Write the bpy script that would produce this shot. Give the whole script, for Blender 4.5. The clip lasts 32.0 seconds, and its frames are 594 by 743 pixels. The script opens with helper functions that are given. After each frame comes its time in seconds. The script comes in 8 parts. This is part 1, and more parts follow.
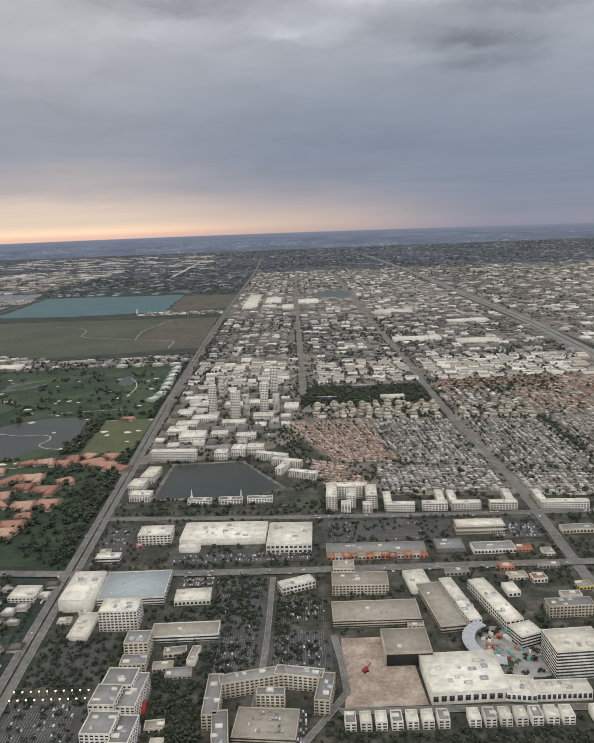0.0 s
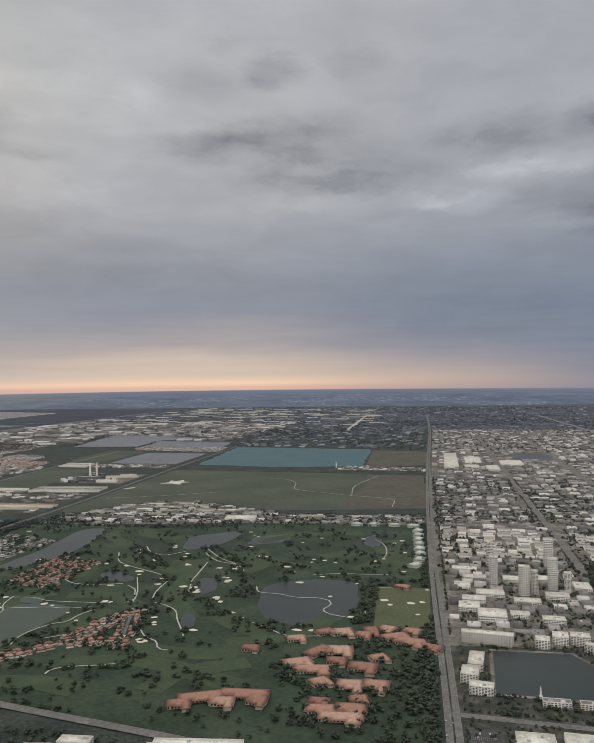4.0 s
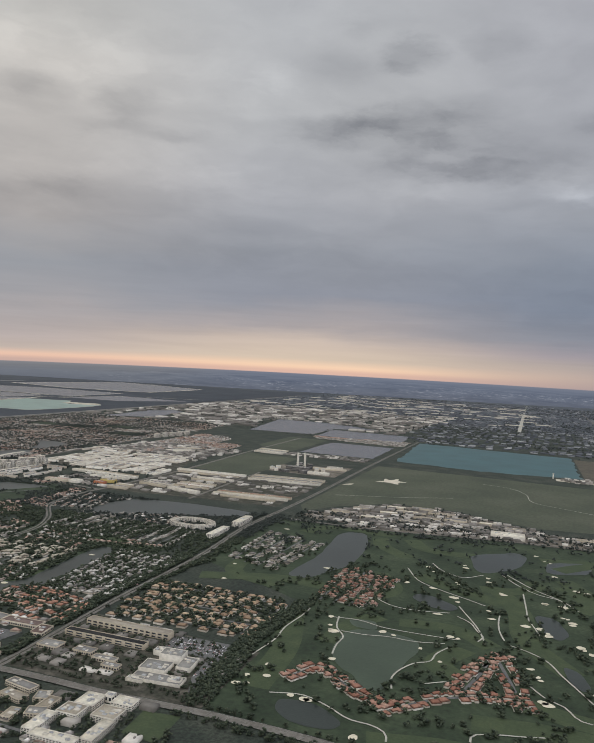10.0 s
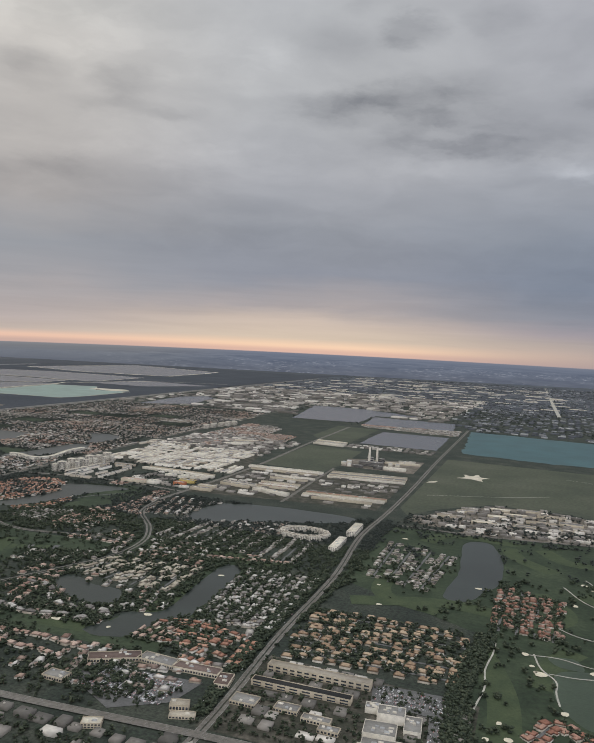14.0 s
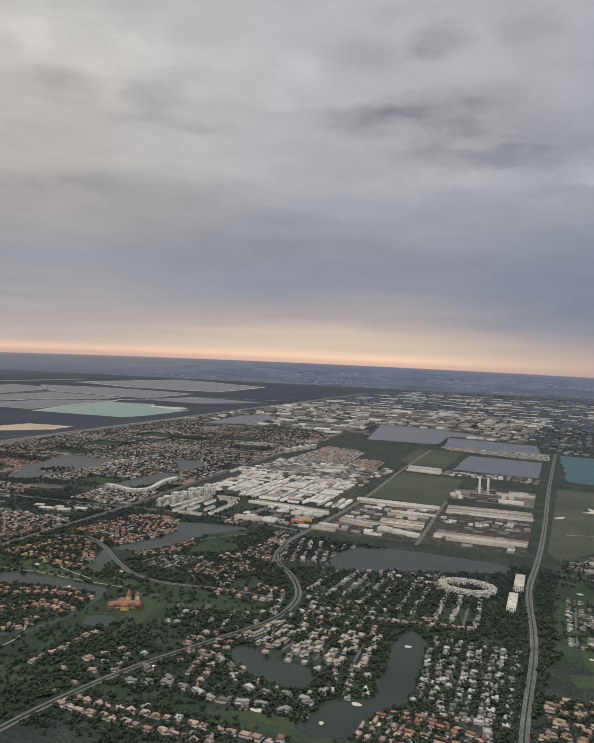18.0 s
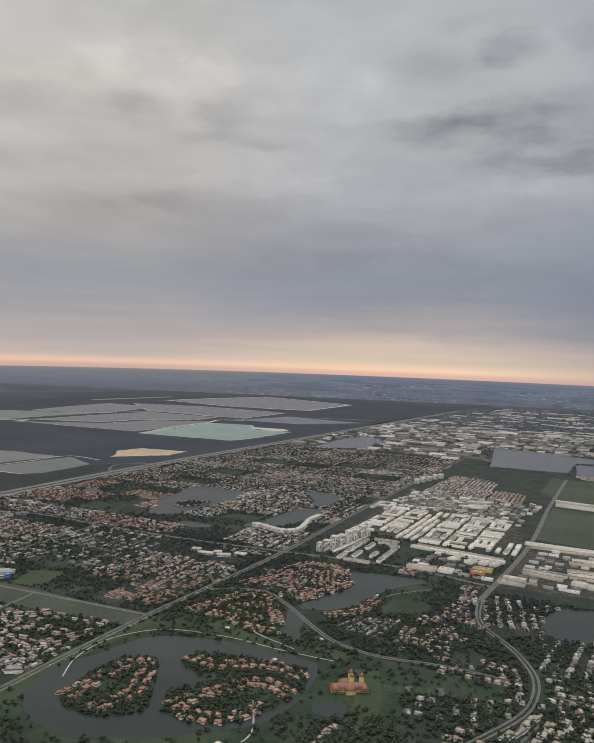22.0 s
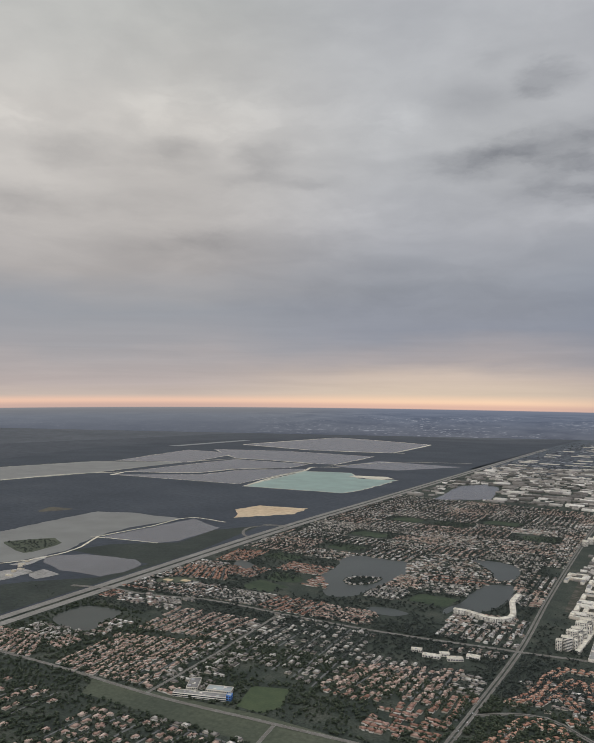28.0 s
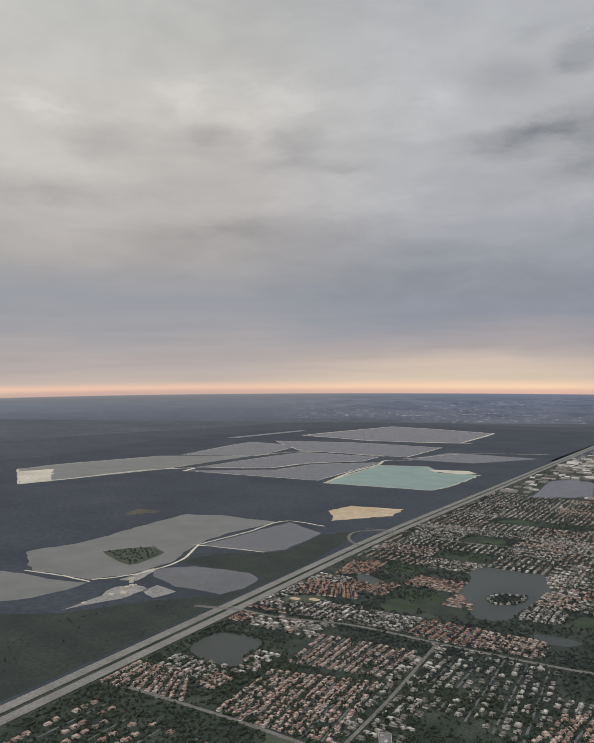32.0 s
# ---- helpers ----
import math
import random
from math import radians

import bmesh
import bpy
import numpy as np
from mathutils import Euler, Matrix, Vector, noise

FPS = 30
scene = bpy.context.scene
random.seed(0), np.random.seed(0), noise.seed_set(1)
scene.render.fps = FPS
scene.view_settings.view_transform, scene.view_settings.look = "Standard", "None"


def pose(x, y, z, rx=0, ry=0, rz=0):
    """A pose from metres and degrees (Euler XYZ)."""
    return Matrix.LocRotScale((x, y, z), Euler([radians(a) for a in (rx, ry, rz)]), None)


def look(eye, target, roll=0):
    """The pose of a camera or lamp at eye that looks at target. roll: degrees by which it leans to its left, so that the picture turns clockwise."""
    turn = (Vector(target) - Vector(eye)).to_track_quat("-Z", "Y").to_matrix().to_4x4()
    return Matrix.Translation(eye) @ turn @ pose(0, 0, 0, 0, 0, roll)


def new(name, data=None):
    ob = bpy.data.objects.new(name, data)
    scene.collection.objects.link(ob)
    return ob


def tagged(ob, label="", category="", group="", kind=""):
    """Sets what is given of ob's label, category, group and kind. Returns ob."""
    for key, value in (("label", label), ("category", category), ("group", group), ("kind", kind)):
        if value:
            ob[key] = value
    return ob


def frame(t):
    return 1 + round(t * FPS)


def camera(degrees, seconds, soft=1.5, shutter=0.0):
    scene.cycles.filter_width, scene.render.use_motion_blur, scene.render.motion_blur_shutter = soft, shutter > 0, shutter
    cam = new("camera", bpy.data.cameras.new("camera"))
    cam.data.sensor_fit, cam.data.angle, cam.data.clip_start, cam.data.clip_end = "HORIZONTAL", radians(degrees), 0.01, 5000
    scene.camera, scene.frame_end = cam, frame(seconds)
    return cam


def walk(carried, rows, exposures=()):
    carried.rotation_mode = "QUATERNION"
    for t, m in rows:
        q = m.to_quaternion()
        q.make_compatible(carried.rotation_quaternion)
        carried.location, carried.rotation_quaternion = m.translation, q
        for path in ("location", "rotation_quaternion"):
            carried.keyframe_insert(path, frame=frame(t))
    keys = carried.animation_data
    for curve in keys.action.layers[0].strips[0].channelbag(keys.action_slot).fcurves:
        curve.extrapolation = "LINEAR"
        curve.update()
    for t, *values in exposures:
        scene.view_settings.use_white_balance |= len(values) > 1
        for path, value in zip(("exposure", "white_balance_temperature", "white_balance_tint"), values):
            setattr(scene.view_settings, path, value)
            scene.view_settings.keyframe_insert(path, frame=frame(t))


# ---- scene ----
cam = camera(45.3, 32.0, 1.0)
PATH = [
    (0, (1.351, 0.603, 146.545), (1.338, 2.563, 146.149), -2.2),
    (0.5, (-11.772, 2.162, 147.342), (-11.805, 4.151, 147.136), 0.3),
    (1, (-25.906, 3.863, 147.79), (-25.98, 5.858, 147.676), 1.5),
    (1.5, (-40.09, 6.091, 148.175), (-40.218, 8.086, 148.12), 2.3),
    (2, (-53.442, 6.975, 149.105), (-53.623, 8.967, 149.078), 2.3),
    (2.5, (-67.296, 8.984, 150.235), (-67.532, 10.97, 150.218), 1.1),
    (3, (-81.751, 9.692, 151.564), (-82.111, 11.66, 151.549), 0.5),
    (3.5, (-95.387, 10.539, 152.528), (-95.774, 12.501, 152.528), -0.4),
    (5.5, (-150.934, 17.427, 154.164), (-151.354, 19.371, 154.37), -0.7),
    (6, (-165.539, 18.802, 154.875), (-166.042, 20.724, 155.106), 0.1),
    (6.5, (-181.371, 20.592, 156.424), (-181.983, 22.482, 156.651), 1.0),
    (7, (-195.424, 22.407, 158.133), (-196.096, 24.279, 158.345), 0.9),
    (7.5, (-210.199, 24.429, 158.456), (-210.889, 26.296, 158.658), 0.5),
    (8, (-225.51, 25.642, 158.616), (-226.211, 27.505, 158.806), 0.3),
    (8.5, (-240.364, 28.875, 159.211), (-241.08, 30.735, 159.386), 1.2),
    (9, (-255.662, 32.433, 160.11), (-256.387, 34.294, 160.207), 1.7),
    (9.5, (-271.903, 34.1, 160.322), (-272.623, 35.965, 160.352), 2.8),
    (10, (-286.674, 35.6, 161.117), (-287.384, 37.469, 161.109), 3.3),
    (10.5, (-301.401, 36.684, 162.511), (-302.105, 38.556, 162.491), 3.1),
    (11, (-316.55, 38.376, 163.916), (-317.253, 40.249, 163.886), 3.0),
    (11.5, (-332.344, 40.346, 164.538), (-333.04, 42.22, 164.492), 3.1),
    (12, (-347.954, 42.748, 165.366), (-348.645, 44.624, 165.307), 3.2),
    (12.5, (-363.934, 44.733, 166.489), (-364.624, 46.609, 166.428), 3.2),
    (13, (-379.595, 46.16, 167.762), (-380.288, 48.035, 167.699), 3.2),
    (13.5, (-395.255, 46.713, 169.687), (-395.955, 48.585, 169.624), 3.2),
    (14, (-410.737, 48.233, 171.451), (-411.442, 50.103, 171.386), 3.1),
    (14.5, (-426.873, 50.369, 172.041), (-427.583, 52.238, 171.977), 3.1),
    (16.5, (-488.657, 59.087, 179.151), (-489.398, 60.944, 179.087), 2.7),
    (17, (-504.616, 61.341, 180.788), (-505.367, 63.194, 180.729), 2.8),
    (17.5, (-520.075, 62.809, 182.714), (-520.838, 64.657, 182.666), 3.0),
    (18, (-535.355, 65.803, 184.031), (-536.136, 67.644, 183.993), 2.9),
    (18.5, (-551.047, 67.307, 186.067), (-551.845, 69.141, 186.038), 2.9),
    (19, (-566.737, 69.181, 187.542), (-567.548, 71.009, 187.525), 2.9),
    (19.5, (-581.376, 69.851, 190.623), (-582.202, 71.672, 190.609), 2.8),
    (20, (-597.207, 70.185, 193.508), (-598.051, 71.998, 193.496), 2.8),
    (20.5, (-613.207, 71.605, 194.823), (-614.066, 73.411, 194.821), 2.7),
    (21, (-628.702, 71.92, 197.119), (-629.594, 73.71, 197.119), 2.5),
    (21.5, (-645.154, 73.507, 198.774), (-646.077, 75.281, 198.767), 2.5),
    (22, (-661.169, 72.872, 201.438), (-662.123, 74.629, 201.428), 2.6),
    (22.5, (-677.067, 74.494, 203.15), (-678.048, 76.237, 203.142), 2.5),
    (23, (-693.779, 74.861, 206.285), (-694.772, 76.597, 206.28), 2.3),
    (23.5, (-709.383, 74.158, 208.04), (-710.378, 75.893, 208.054), 2.0),
    (24, (-727.326, 75.095, 208.786), (-728.323, 76.829, 208.822), 1.6),
    (24.5, (-741.658, 74.361, 211.594), (-742.664, 76.088, 211.642), 1.2),
    (25, (-757.882, 74.017, 213.597), (-758.899, 75.738, 213.652), 1.0),
    (25.5, (-774.614, 75.493, 214.644), (-775.639, 77.209, 214.708), 1.0),
    (27.5, (-841.079, 77.416, 223.602), (-842.14, 79.11, 223.685), 1.2),
    (28, (-858.022, 78.057, 226.171), (-859.09, 79.746, 226.256), 1.2),
    (28.5, (-875.029, 78.631, 228.271), (-876.106, 80.313, 228.36), 1.2),
    (29, (-891.486, 80.82, 231.698), (-892.574, 82.495, 231.786), 1.1),
    (29.5, (-908.705, 80.7, 233.759), (-909.803, 82.369, 233.847), 1.1),
    (30, (-926.628, 81.349, 236.504), (-927.737, 83.012, 236.585), 1.0),
    (30.5, (-944.42, 82.293, 237.97), (-945.538, 83.949, 238.043), 0.8),
    (31, (-960.351, 83.95, 240.019), (-961.483, 85.598, 240.082), 0.6),
    (31.5, (-979.305, 83.861, 242.204), (-980.444, 85.504, 242.256), 0.5),
    (32, (-996.072, 83.927, 243.302), (-997.226, 85.56, 243.346), 0.5),
]
walk(cam, [(t, look(eye, target, roll)) for t, eye, target, roll in PATH], exposures=[(0, 0.22), (1, 0.02), (2, 0.0), (4.5, -0.05), (5.5, -0.15), (8.0, -0.16), (9.0, -0.26), (9.6, -0.08), (10.2, 0.0), (32, 0.0)])

# ---- world and sun ----
world = bpy.data.worlds.new("overcast_evening")
scene.world = world
world.use_nodes = True
WT = world.node_tree
WT.nodes.clear()


def wmath(op, a, b=None, clamp=False):
    n = WT.nodes.new("ShaderNodeMath")
    n.operation, n.use_clamp = op, clamp
    for i, v in enumerate((a, b)):
        if v is None:
            continue
        if isinstance(v, (int, float)):
            n.inputs[i].default_value = v
        else:
            WT.links.new(v, n.inputs[i])
    return n.outputs[0]


def wramp(fac, stops):
    n = WT.nodes.new("ShaderNodeValToRGB")
    el = n.color_ramp.elements
    while len(el) < len(stops):
        el.new(0.5)
    for e, (p, c) in zip(el, stops):
        e.position, e.color = p, (*c, 1) if len(c) == 3 else c
    if fac is not None:
        WT.links.new(fac, n.inputs[0])
    return n.outputs[0]


def wmix(kind, fac, a, b):
    n = WT.nodes.new("ShaderNodeMix")
    n.data_type, n.blend_type = "RGBA", kind
    for i, v in ((0, fac), (6, a), (7, b)):
        if isinstance(v, (int, float)):
            n.inputs[i].default_value = v
        elif isinstance(v, tuple):
            n.inputs[i].default_value = (*v, 1)
        else:
            WT.links.new(v, n.inputs[i])
    return n.outputs[2]


def s2l(r, g, b):
    return tuple(((v / 255 + 0.055) / 1.055) ** 2.4 if v > 10 else v / 255 / 12.92 for v in (r, g, b))


tc = WT.nodes.new("ShaderNodeTexCoord")
sep = WT.nodes.new("ShaderNodeSeparateXYZ")
WT.links.new(tc.outputs["Generated"], sep.inputs[0])
DX, DY, DZ = sep.outputs
azim = wmath("MULTIPLY", wmath("ARCTAN2", wmath("MULTIPLY", DX, -1.0), DY), 180 / math.pi)  # degrees to the left of +y

# degrees above the land's far edge, bent by bearing to fit the camera's view
az_c = wmath("MAXIMUM", wmath("MINIMUM", azim, 65.0), -40.0)
dip = wmath("ADD", wmath("MULTIPLY", wmath("ADD", wmath("MULTIPLY", wmath("ADD", wmath("MULTIPLY", az_c, -2.06e-6), -1.253e-4), az_c), 3.15e-3), az_c), -0.367)
elev = wmath("SUBTRACT", wmath("MULTIPLY", wmath("ARCSINE", DZ), 180 / math.pi), dip)

# soft cloud layers, on a flat cloud deck seen from below
deck = wmath("ADD", wmath("MAXIMUM", DZ, 0.0), 0.10)
comb = WT.nodes.new("ShaderNodeCombineXYZ")
WT.links.new(wmath("DIVIDE", DX, deck), comb.inputs[0])
WT.links.new(wmath("DIVIDE", DY, deck), comb.inputs[1])


def wnoise(vec, scale, detail, rough, distortion=0.0):
    n = WT.nodes.new("ShaderNodeTexNoise")
    n.inputs["Scale"].default_value, n.inputs["Detail"].default_value = scale, detail
    n.inputs["Roughness"].default_value, n.inputs["Distortion"].default_value = rough, distortion
    WT.links.new(vec, n.inputs["Vector"])
    return n.outputs["Fac"]


cloud_big = wnoise(comb.outputs[0], 0.55, 5, 0.52, 0.4)
cloud_small = wnoise(comb.outputs[0], 2.2, 6, 0.52, 0.4)


def span(v, a, b):
    n = WT.nodes.new("ShaderNodeMapRange")
    n.interpolation_type = "SMOOTHSTEP"
    n.inputs[1].default_value, n.inputs[2].default_value = a, b
    WT.links.new(v, n.inputs[0])
    return n.outputs[0]


# wobble of the band edges along the horizon
wob = WT.nodes.new("ShaderNodeCombineXYZ")
WT.links.new(wmath("MULTIPLY", azim, 0.07), wob.inputs[0])
WT.links.new(wmath("MULTIPLY", elev, 0.30), wob.inputs[1])
edge = wmath("MULTIPLY", wmath("SUBTRACT", wnoise(wob.outputs[0], 1.0, 6, 0.55), 0.5), 4.0)
elw = wmath("ADD", elev, wmath("MULTIPLY", edge, span(elev, 0.7, 5.0)))
SKY_LEFT = [(-0.5, (196, 168, 160)), (0.25, (206, 174, 160)), (0.55, (240, 198, 172)), (1.0, (198, 182, 170)), (1.9, (184, 172, 167)), (3.2, (174, 166, 164)), (5, (161, 159, 161)), (7.5, (153, 155, 159)), (11, (173, 168, 164)), (15, (190, 185, 179)), (22, (200, 196, 189)), (32, (184, 186, 182))]
SKY_GLOW = [(-0.5, (214, 178, 164)), (0.25, (224, 184, 164)), (0.55, (250, 212, 178)), (1.2, (214, 195, 174)), (2.5, (202, 185, 171)), (3.6, (170, 162, 161)), (6.2, (146, 149, 158)), (10, (152, 155, 161)), (14, (172, 173, 176)), (20, (186, 187, 187)), (32, (180, 182, 184))]
SKY_RIGHT = [(-0.5, (170, 150, 152)), (0.3, (188, 166, 156)), (0.8, (194, 173, 160)), (1.6, (178, 165, 158)), (2.4, (160, 152, 157)), (3.6, (139, 142, 152)), (6, (130, 138, 152)), (9, (137, 144, 155)), (12, (150, 154, 161)), (16, (166, 168, 172)), (32, (176, 177, 181))]
SKY_FAR = [(-0.5, (126, 126, 142)), (0.4, (136, 136, 149)), (0.9, (132, 134, 148)), (1.5, (128, 133, 147)), (2.2, (126, 132, 147)), (3.6, (123, 132, 148)), (6, (125, 134, 150)), (9, (136, 143, 155)), (12, (150, 155, 163)), (16, (166, 169, 174)), (32, (176, 178, 182))]


def band(stops):
    return wramp(wmath("DIVIDE", wmath("ADD", elw, 0.5), 36.0), [((e + 0.5) / 36.0, s2l(*c)) for e, c in stops])


sky = wmix("MIX", span(azim, 22.0, 44.0), band(SKY_GLOW), band(SKY_LEFT))
sky = wmix("MIX", span(azim, 17.0, -2.0), sky, band(SKY_RIGHT))
sky = wmix("MIX", span(azim, 2.0, -17.0), sky, band(SKY_FAR))
# cloud relief: broad layers, fine wisps, and the darker cloud banks
relief = wmath("ADD", wmath("MULTIPLY", span(cloud_big, 0.36, 0.66), 0.09), wmath("MULTIPLY", span(cloud_small, 0.34, 0.70), 0.09))
relief = wmath("MULTIPLY", wmath("SUBTRACT", relief, 0.10), span(elev, 5.0, 14.0))
sky_at = WT.nodes.new("ShaderNodeCombineXYZ")
WT.links.new(azim, sky_at.inputs[0])
WT.links.new(elev, sky_at.inputs[1])
warp_map = WT.nodes.new("ShaderNodeMapping")
warp_map.inputs["Scale"].default_value = (0.24, 0.62, 1)
WT.links.new(sky_at.outputs[0], warp_map.inputs["Vector"])
warp = WT.nodes.new("ShaderNodeTexNoise")
warp.inputs["Scale"].default_value, warp.inputs["Detail"].default_value, warp.inputs["Roughness"].default_value = 1.0, 8, 0.62
WT.links.new(warp_map.outputs[0], warp.inputs["Vector"])
shift = WT.nodes.new("ShaderNodeVectorMath")
shift.operation = "MULTIPLY_ADD"
WT.links.new(warp.outputs["Color"], shift.inputs[0])
shift.inputs[1].default_value = (4.4, 2.4, 0.0)
shift.inputs[2].default_value = (-2.2, -1.2, 0.0)
warped = WT.nodes.new("ShaderNodeVectorMath")
warped.operation = "ADD"
WT.links.new(sky_at.outputs[0], warped.inputs[0])
WT.links.new(shift.outputs[0], warped.inputs[1])


def bank(az, el, wide, high, amount):
    """A soft cloud bank round a bearing and height, in degrees."""
    d = WT.nodes.new("ShaderNodeVectorMath")
    d.operation = "SUBTRACT"
    WT.links.new(warped.outputs[0], d.inputs[0])
    d.inputs[1].default_value = (az - 0.5, el, 0)
    q = WT.nodes.new("ShaderNodeVectorMath")
    q.operation = "MULTIPLY"
    WT.links.new(d.outputs[0], q.inputs[0])
    q.inputs[1].default_value = (1 / wide, 1 / high, 0)
    n = WT.nodes.new("ShaderNodeVectorMath")
    n.operation = "LENGTH"
    WT.links.new(q.outputs[0], n.inputs[0])
    return wmath("MULTIPLY", span(n.outputs["Value"], 1.55, 0.12), amount)


# ragged tufts inside the cloud banks
tuft_map = WT.nodes.new("ShaderNodeMapping")
tuft_map.inputs["Scale"].default_value = (0.22, 0.55, 1)
WT.links.new(warped.outputs[0], tuft_map.inputs["Vector"])
tufts = span(wnoise(tuft_map.outputs[0], 1.0, 6, 0.52, 0.2), 0.34, 0.68)


SET_1_a = [(11.8, 18.8, 7.0, 2.3, -0.125), (8.0, 16.5, 8.0, 1.7, -0.16), (10.5, 19.4, 3.0, 1.3, -0.06), (19, 18.9, 5, 1.1, -0.12), (13.4, 24.3, 2.2, 1.1, -0.20), (17.5, 26.3, 1.6, 0.7, -0.07), (-4, 19.2, 5, 1.3, -0.19), (-8, 14.2, 5.5, 1.5, -0.09), (-12, 19.2, 2.6, 1.2, -0.21), (-14, 12.6, 4.5, 1.5, -0.20), (15, 19.8, 4, 1.2, -0.08), (20, 23.5, 4, 1.4, -0.08), (43, 19.6, 2.6, 1.4, -0.10), (35.8, 19.6, 2.2, 1.3, -0.11), (37, 18.0, 3, 0.8, -0.07), (50, 19.0, 4, 1.5, -0.10), (55, 15.6, 5, 1.3, -0.11)]
SET_1_b = [(40, 13.3, 2.6, 0.8, -0.09), (47, 16.4, 4, 1.6, -0.06), (32, 17.6, 3, 0.7, -0.07), (45, 12.8, 5, 1.0, -0.05), (7, 24.6, 2.6, 1.4, -0.10), (24, 8.5, 14, 2.4, -0.05), (0, 6.5, 16, 3.0, -0.05), (10.5, 17.1, 2.6, 0.6, 0.12), (-1.2, 14.4, 3.4, 0.8, 0.22), (9.0, 14.9, 6, 0.8, 0.08), (-6, 16.6, 5, 0.8, 0.15), (40, 22.5, 9, 2.4, 0.07), (30, 14.6, 8, 1.8, 0.05), (24, 22, 6, 2.0, 0.05), (56, 21, 3, 1.2, 0.08), (-17, 15.6, 6, 1.1, -0.15)]
SET_1_c = [(-12, 12.4, 5, 0.6, 0.10), (1, 15.5, 3, 0.7, 0.10)]
banks = None
for b_ in (SET_1_a + SET_1_b + SET_1_c):
    banks = bank(*b_) if banks is None else wmath("ADD", banks, bank(*b_))
relief = wmath("ADD", relief, wmath("MULTIPLY", banks, wmath("ADD", wmath("MULTIPLY", tufts, 0.95), 0.72)))
relief = wmath("ADD", relief, wmath("MULTIPLY", wmath("SUBTRACT", tufts, 0.5), wmath("MULTIPLY", span(elev, 11.0, 16.0), 0.03)))
# thin level streaks in the glow
thin = WT.nodes.new("ShaderNodeCombineXYZ")
WT.links.new(wmath("MULTIPLY", azim, 0.05), thin.inputs[0])
WT.links.new(wmath("MULTIPLY", elev, 0.9), thin.inputs[1])
wisp = wmath("MULTIPLY", wmath("SUBTRACT", wnoise(thin.outputs[0], 1.4, 6, 0.6, 0.5), 0.5), 0.20)
relief = wmath("ADD", relief, wmath("MULTIPLY", wisp, wmath("MULTIPLY", span(elev, 0.3, 1.4), span(elev, 9.0, 4.0))))
shade = WT.nodes.new("ShaderNodeCombineXYZ")
for i, k in enumerate((1.36, 1.34, 1.27)):
    WT.links.new(wmath("ADD", wmath("MULTIPLY", relief, k), 1.0), shade.inputs[i])
gain = WT.nodes.new("ShaderNodeVectorMath")
gain.operation = "MULTIPLY"
WT.links.new(sky, gain.inputs[0])
WT.links.new(shade.outputs[0], gain.inputs[1])
sky = gain.outputs[0]
# the brighter overcast overhead and behind
zen = WT.nodes.new("ShaderNodeVectorMath")
zen.operation = "SCALE"
WT.links.new(sky, zen.inputs[0])
ZENITH = 2.6
WT.links.new(wmath("ADD", wmath("MULTIPLY", span(elev, 36.0, 75.0), ZENITH), 1.0), zen.inputs["Scale"])
cool = WT.nodes.new("ShaderNodeVectorMath")
cool.operation = "MULTIPLY"
WT.links.new(zen.outputs[0], cool.inputs[0])
cool.inputs[1].default_value = (0.988, 0.992, 1.02)
sky = cool.outputs[0]
# backdrop of distant land painted into the sky below the ground's edge, haze included
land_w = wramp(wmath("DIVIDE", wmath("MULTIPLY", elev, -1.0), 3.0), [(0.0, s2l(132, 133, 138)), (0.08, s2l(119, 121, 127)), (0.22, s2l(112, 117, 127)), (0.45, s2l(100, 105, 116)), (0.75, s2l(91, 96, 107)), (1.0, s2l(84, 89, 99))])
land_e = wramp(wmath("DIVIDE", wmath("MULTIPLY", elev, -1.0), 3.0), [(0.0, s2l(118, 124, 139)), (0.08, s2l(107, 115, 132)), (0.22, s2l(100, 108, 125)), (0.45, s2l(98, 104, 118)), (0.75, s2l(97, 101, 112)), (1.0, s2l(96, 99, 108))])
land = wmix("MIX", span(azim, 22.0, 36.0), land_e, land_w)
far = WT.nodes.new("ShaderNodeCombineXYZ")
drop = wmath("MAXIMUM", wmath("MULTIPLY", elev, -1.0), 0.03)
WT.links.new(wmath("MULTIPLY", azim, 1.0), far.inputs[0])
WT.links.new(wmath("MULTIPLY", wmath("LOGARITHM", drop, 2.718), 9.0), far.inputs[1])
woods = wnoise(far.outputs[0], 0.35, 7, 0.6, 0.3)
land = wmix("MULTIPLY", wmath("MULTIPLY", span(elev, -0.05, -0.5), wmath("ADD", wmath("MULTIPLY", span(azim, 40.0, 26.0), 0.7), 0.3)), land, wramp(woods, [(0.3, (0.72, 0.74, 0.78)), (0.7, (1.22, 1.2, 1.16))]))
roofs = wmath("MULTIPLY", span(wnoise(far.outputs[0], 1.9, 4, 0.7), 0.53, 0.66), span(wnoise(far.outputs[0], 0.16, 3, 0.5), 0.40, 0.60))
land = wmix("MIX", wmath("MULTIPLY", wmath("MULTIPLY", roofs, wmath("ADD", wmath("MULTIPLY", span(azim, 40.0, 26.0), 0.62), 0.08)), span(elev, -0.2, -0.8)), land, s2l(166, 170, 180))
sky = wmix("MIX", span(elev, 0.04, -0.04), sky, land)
nish = WT.nodes.new("ShaderNodeTexSky")
nish.sky_type = "NISHITA"
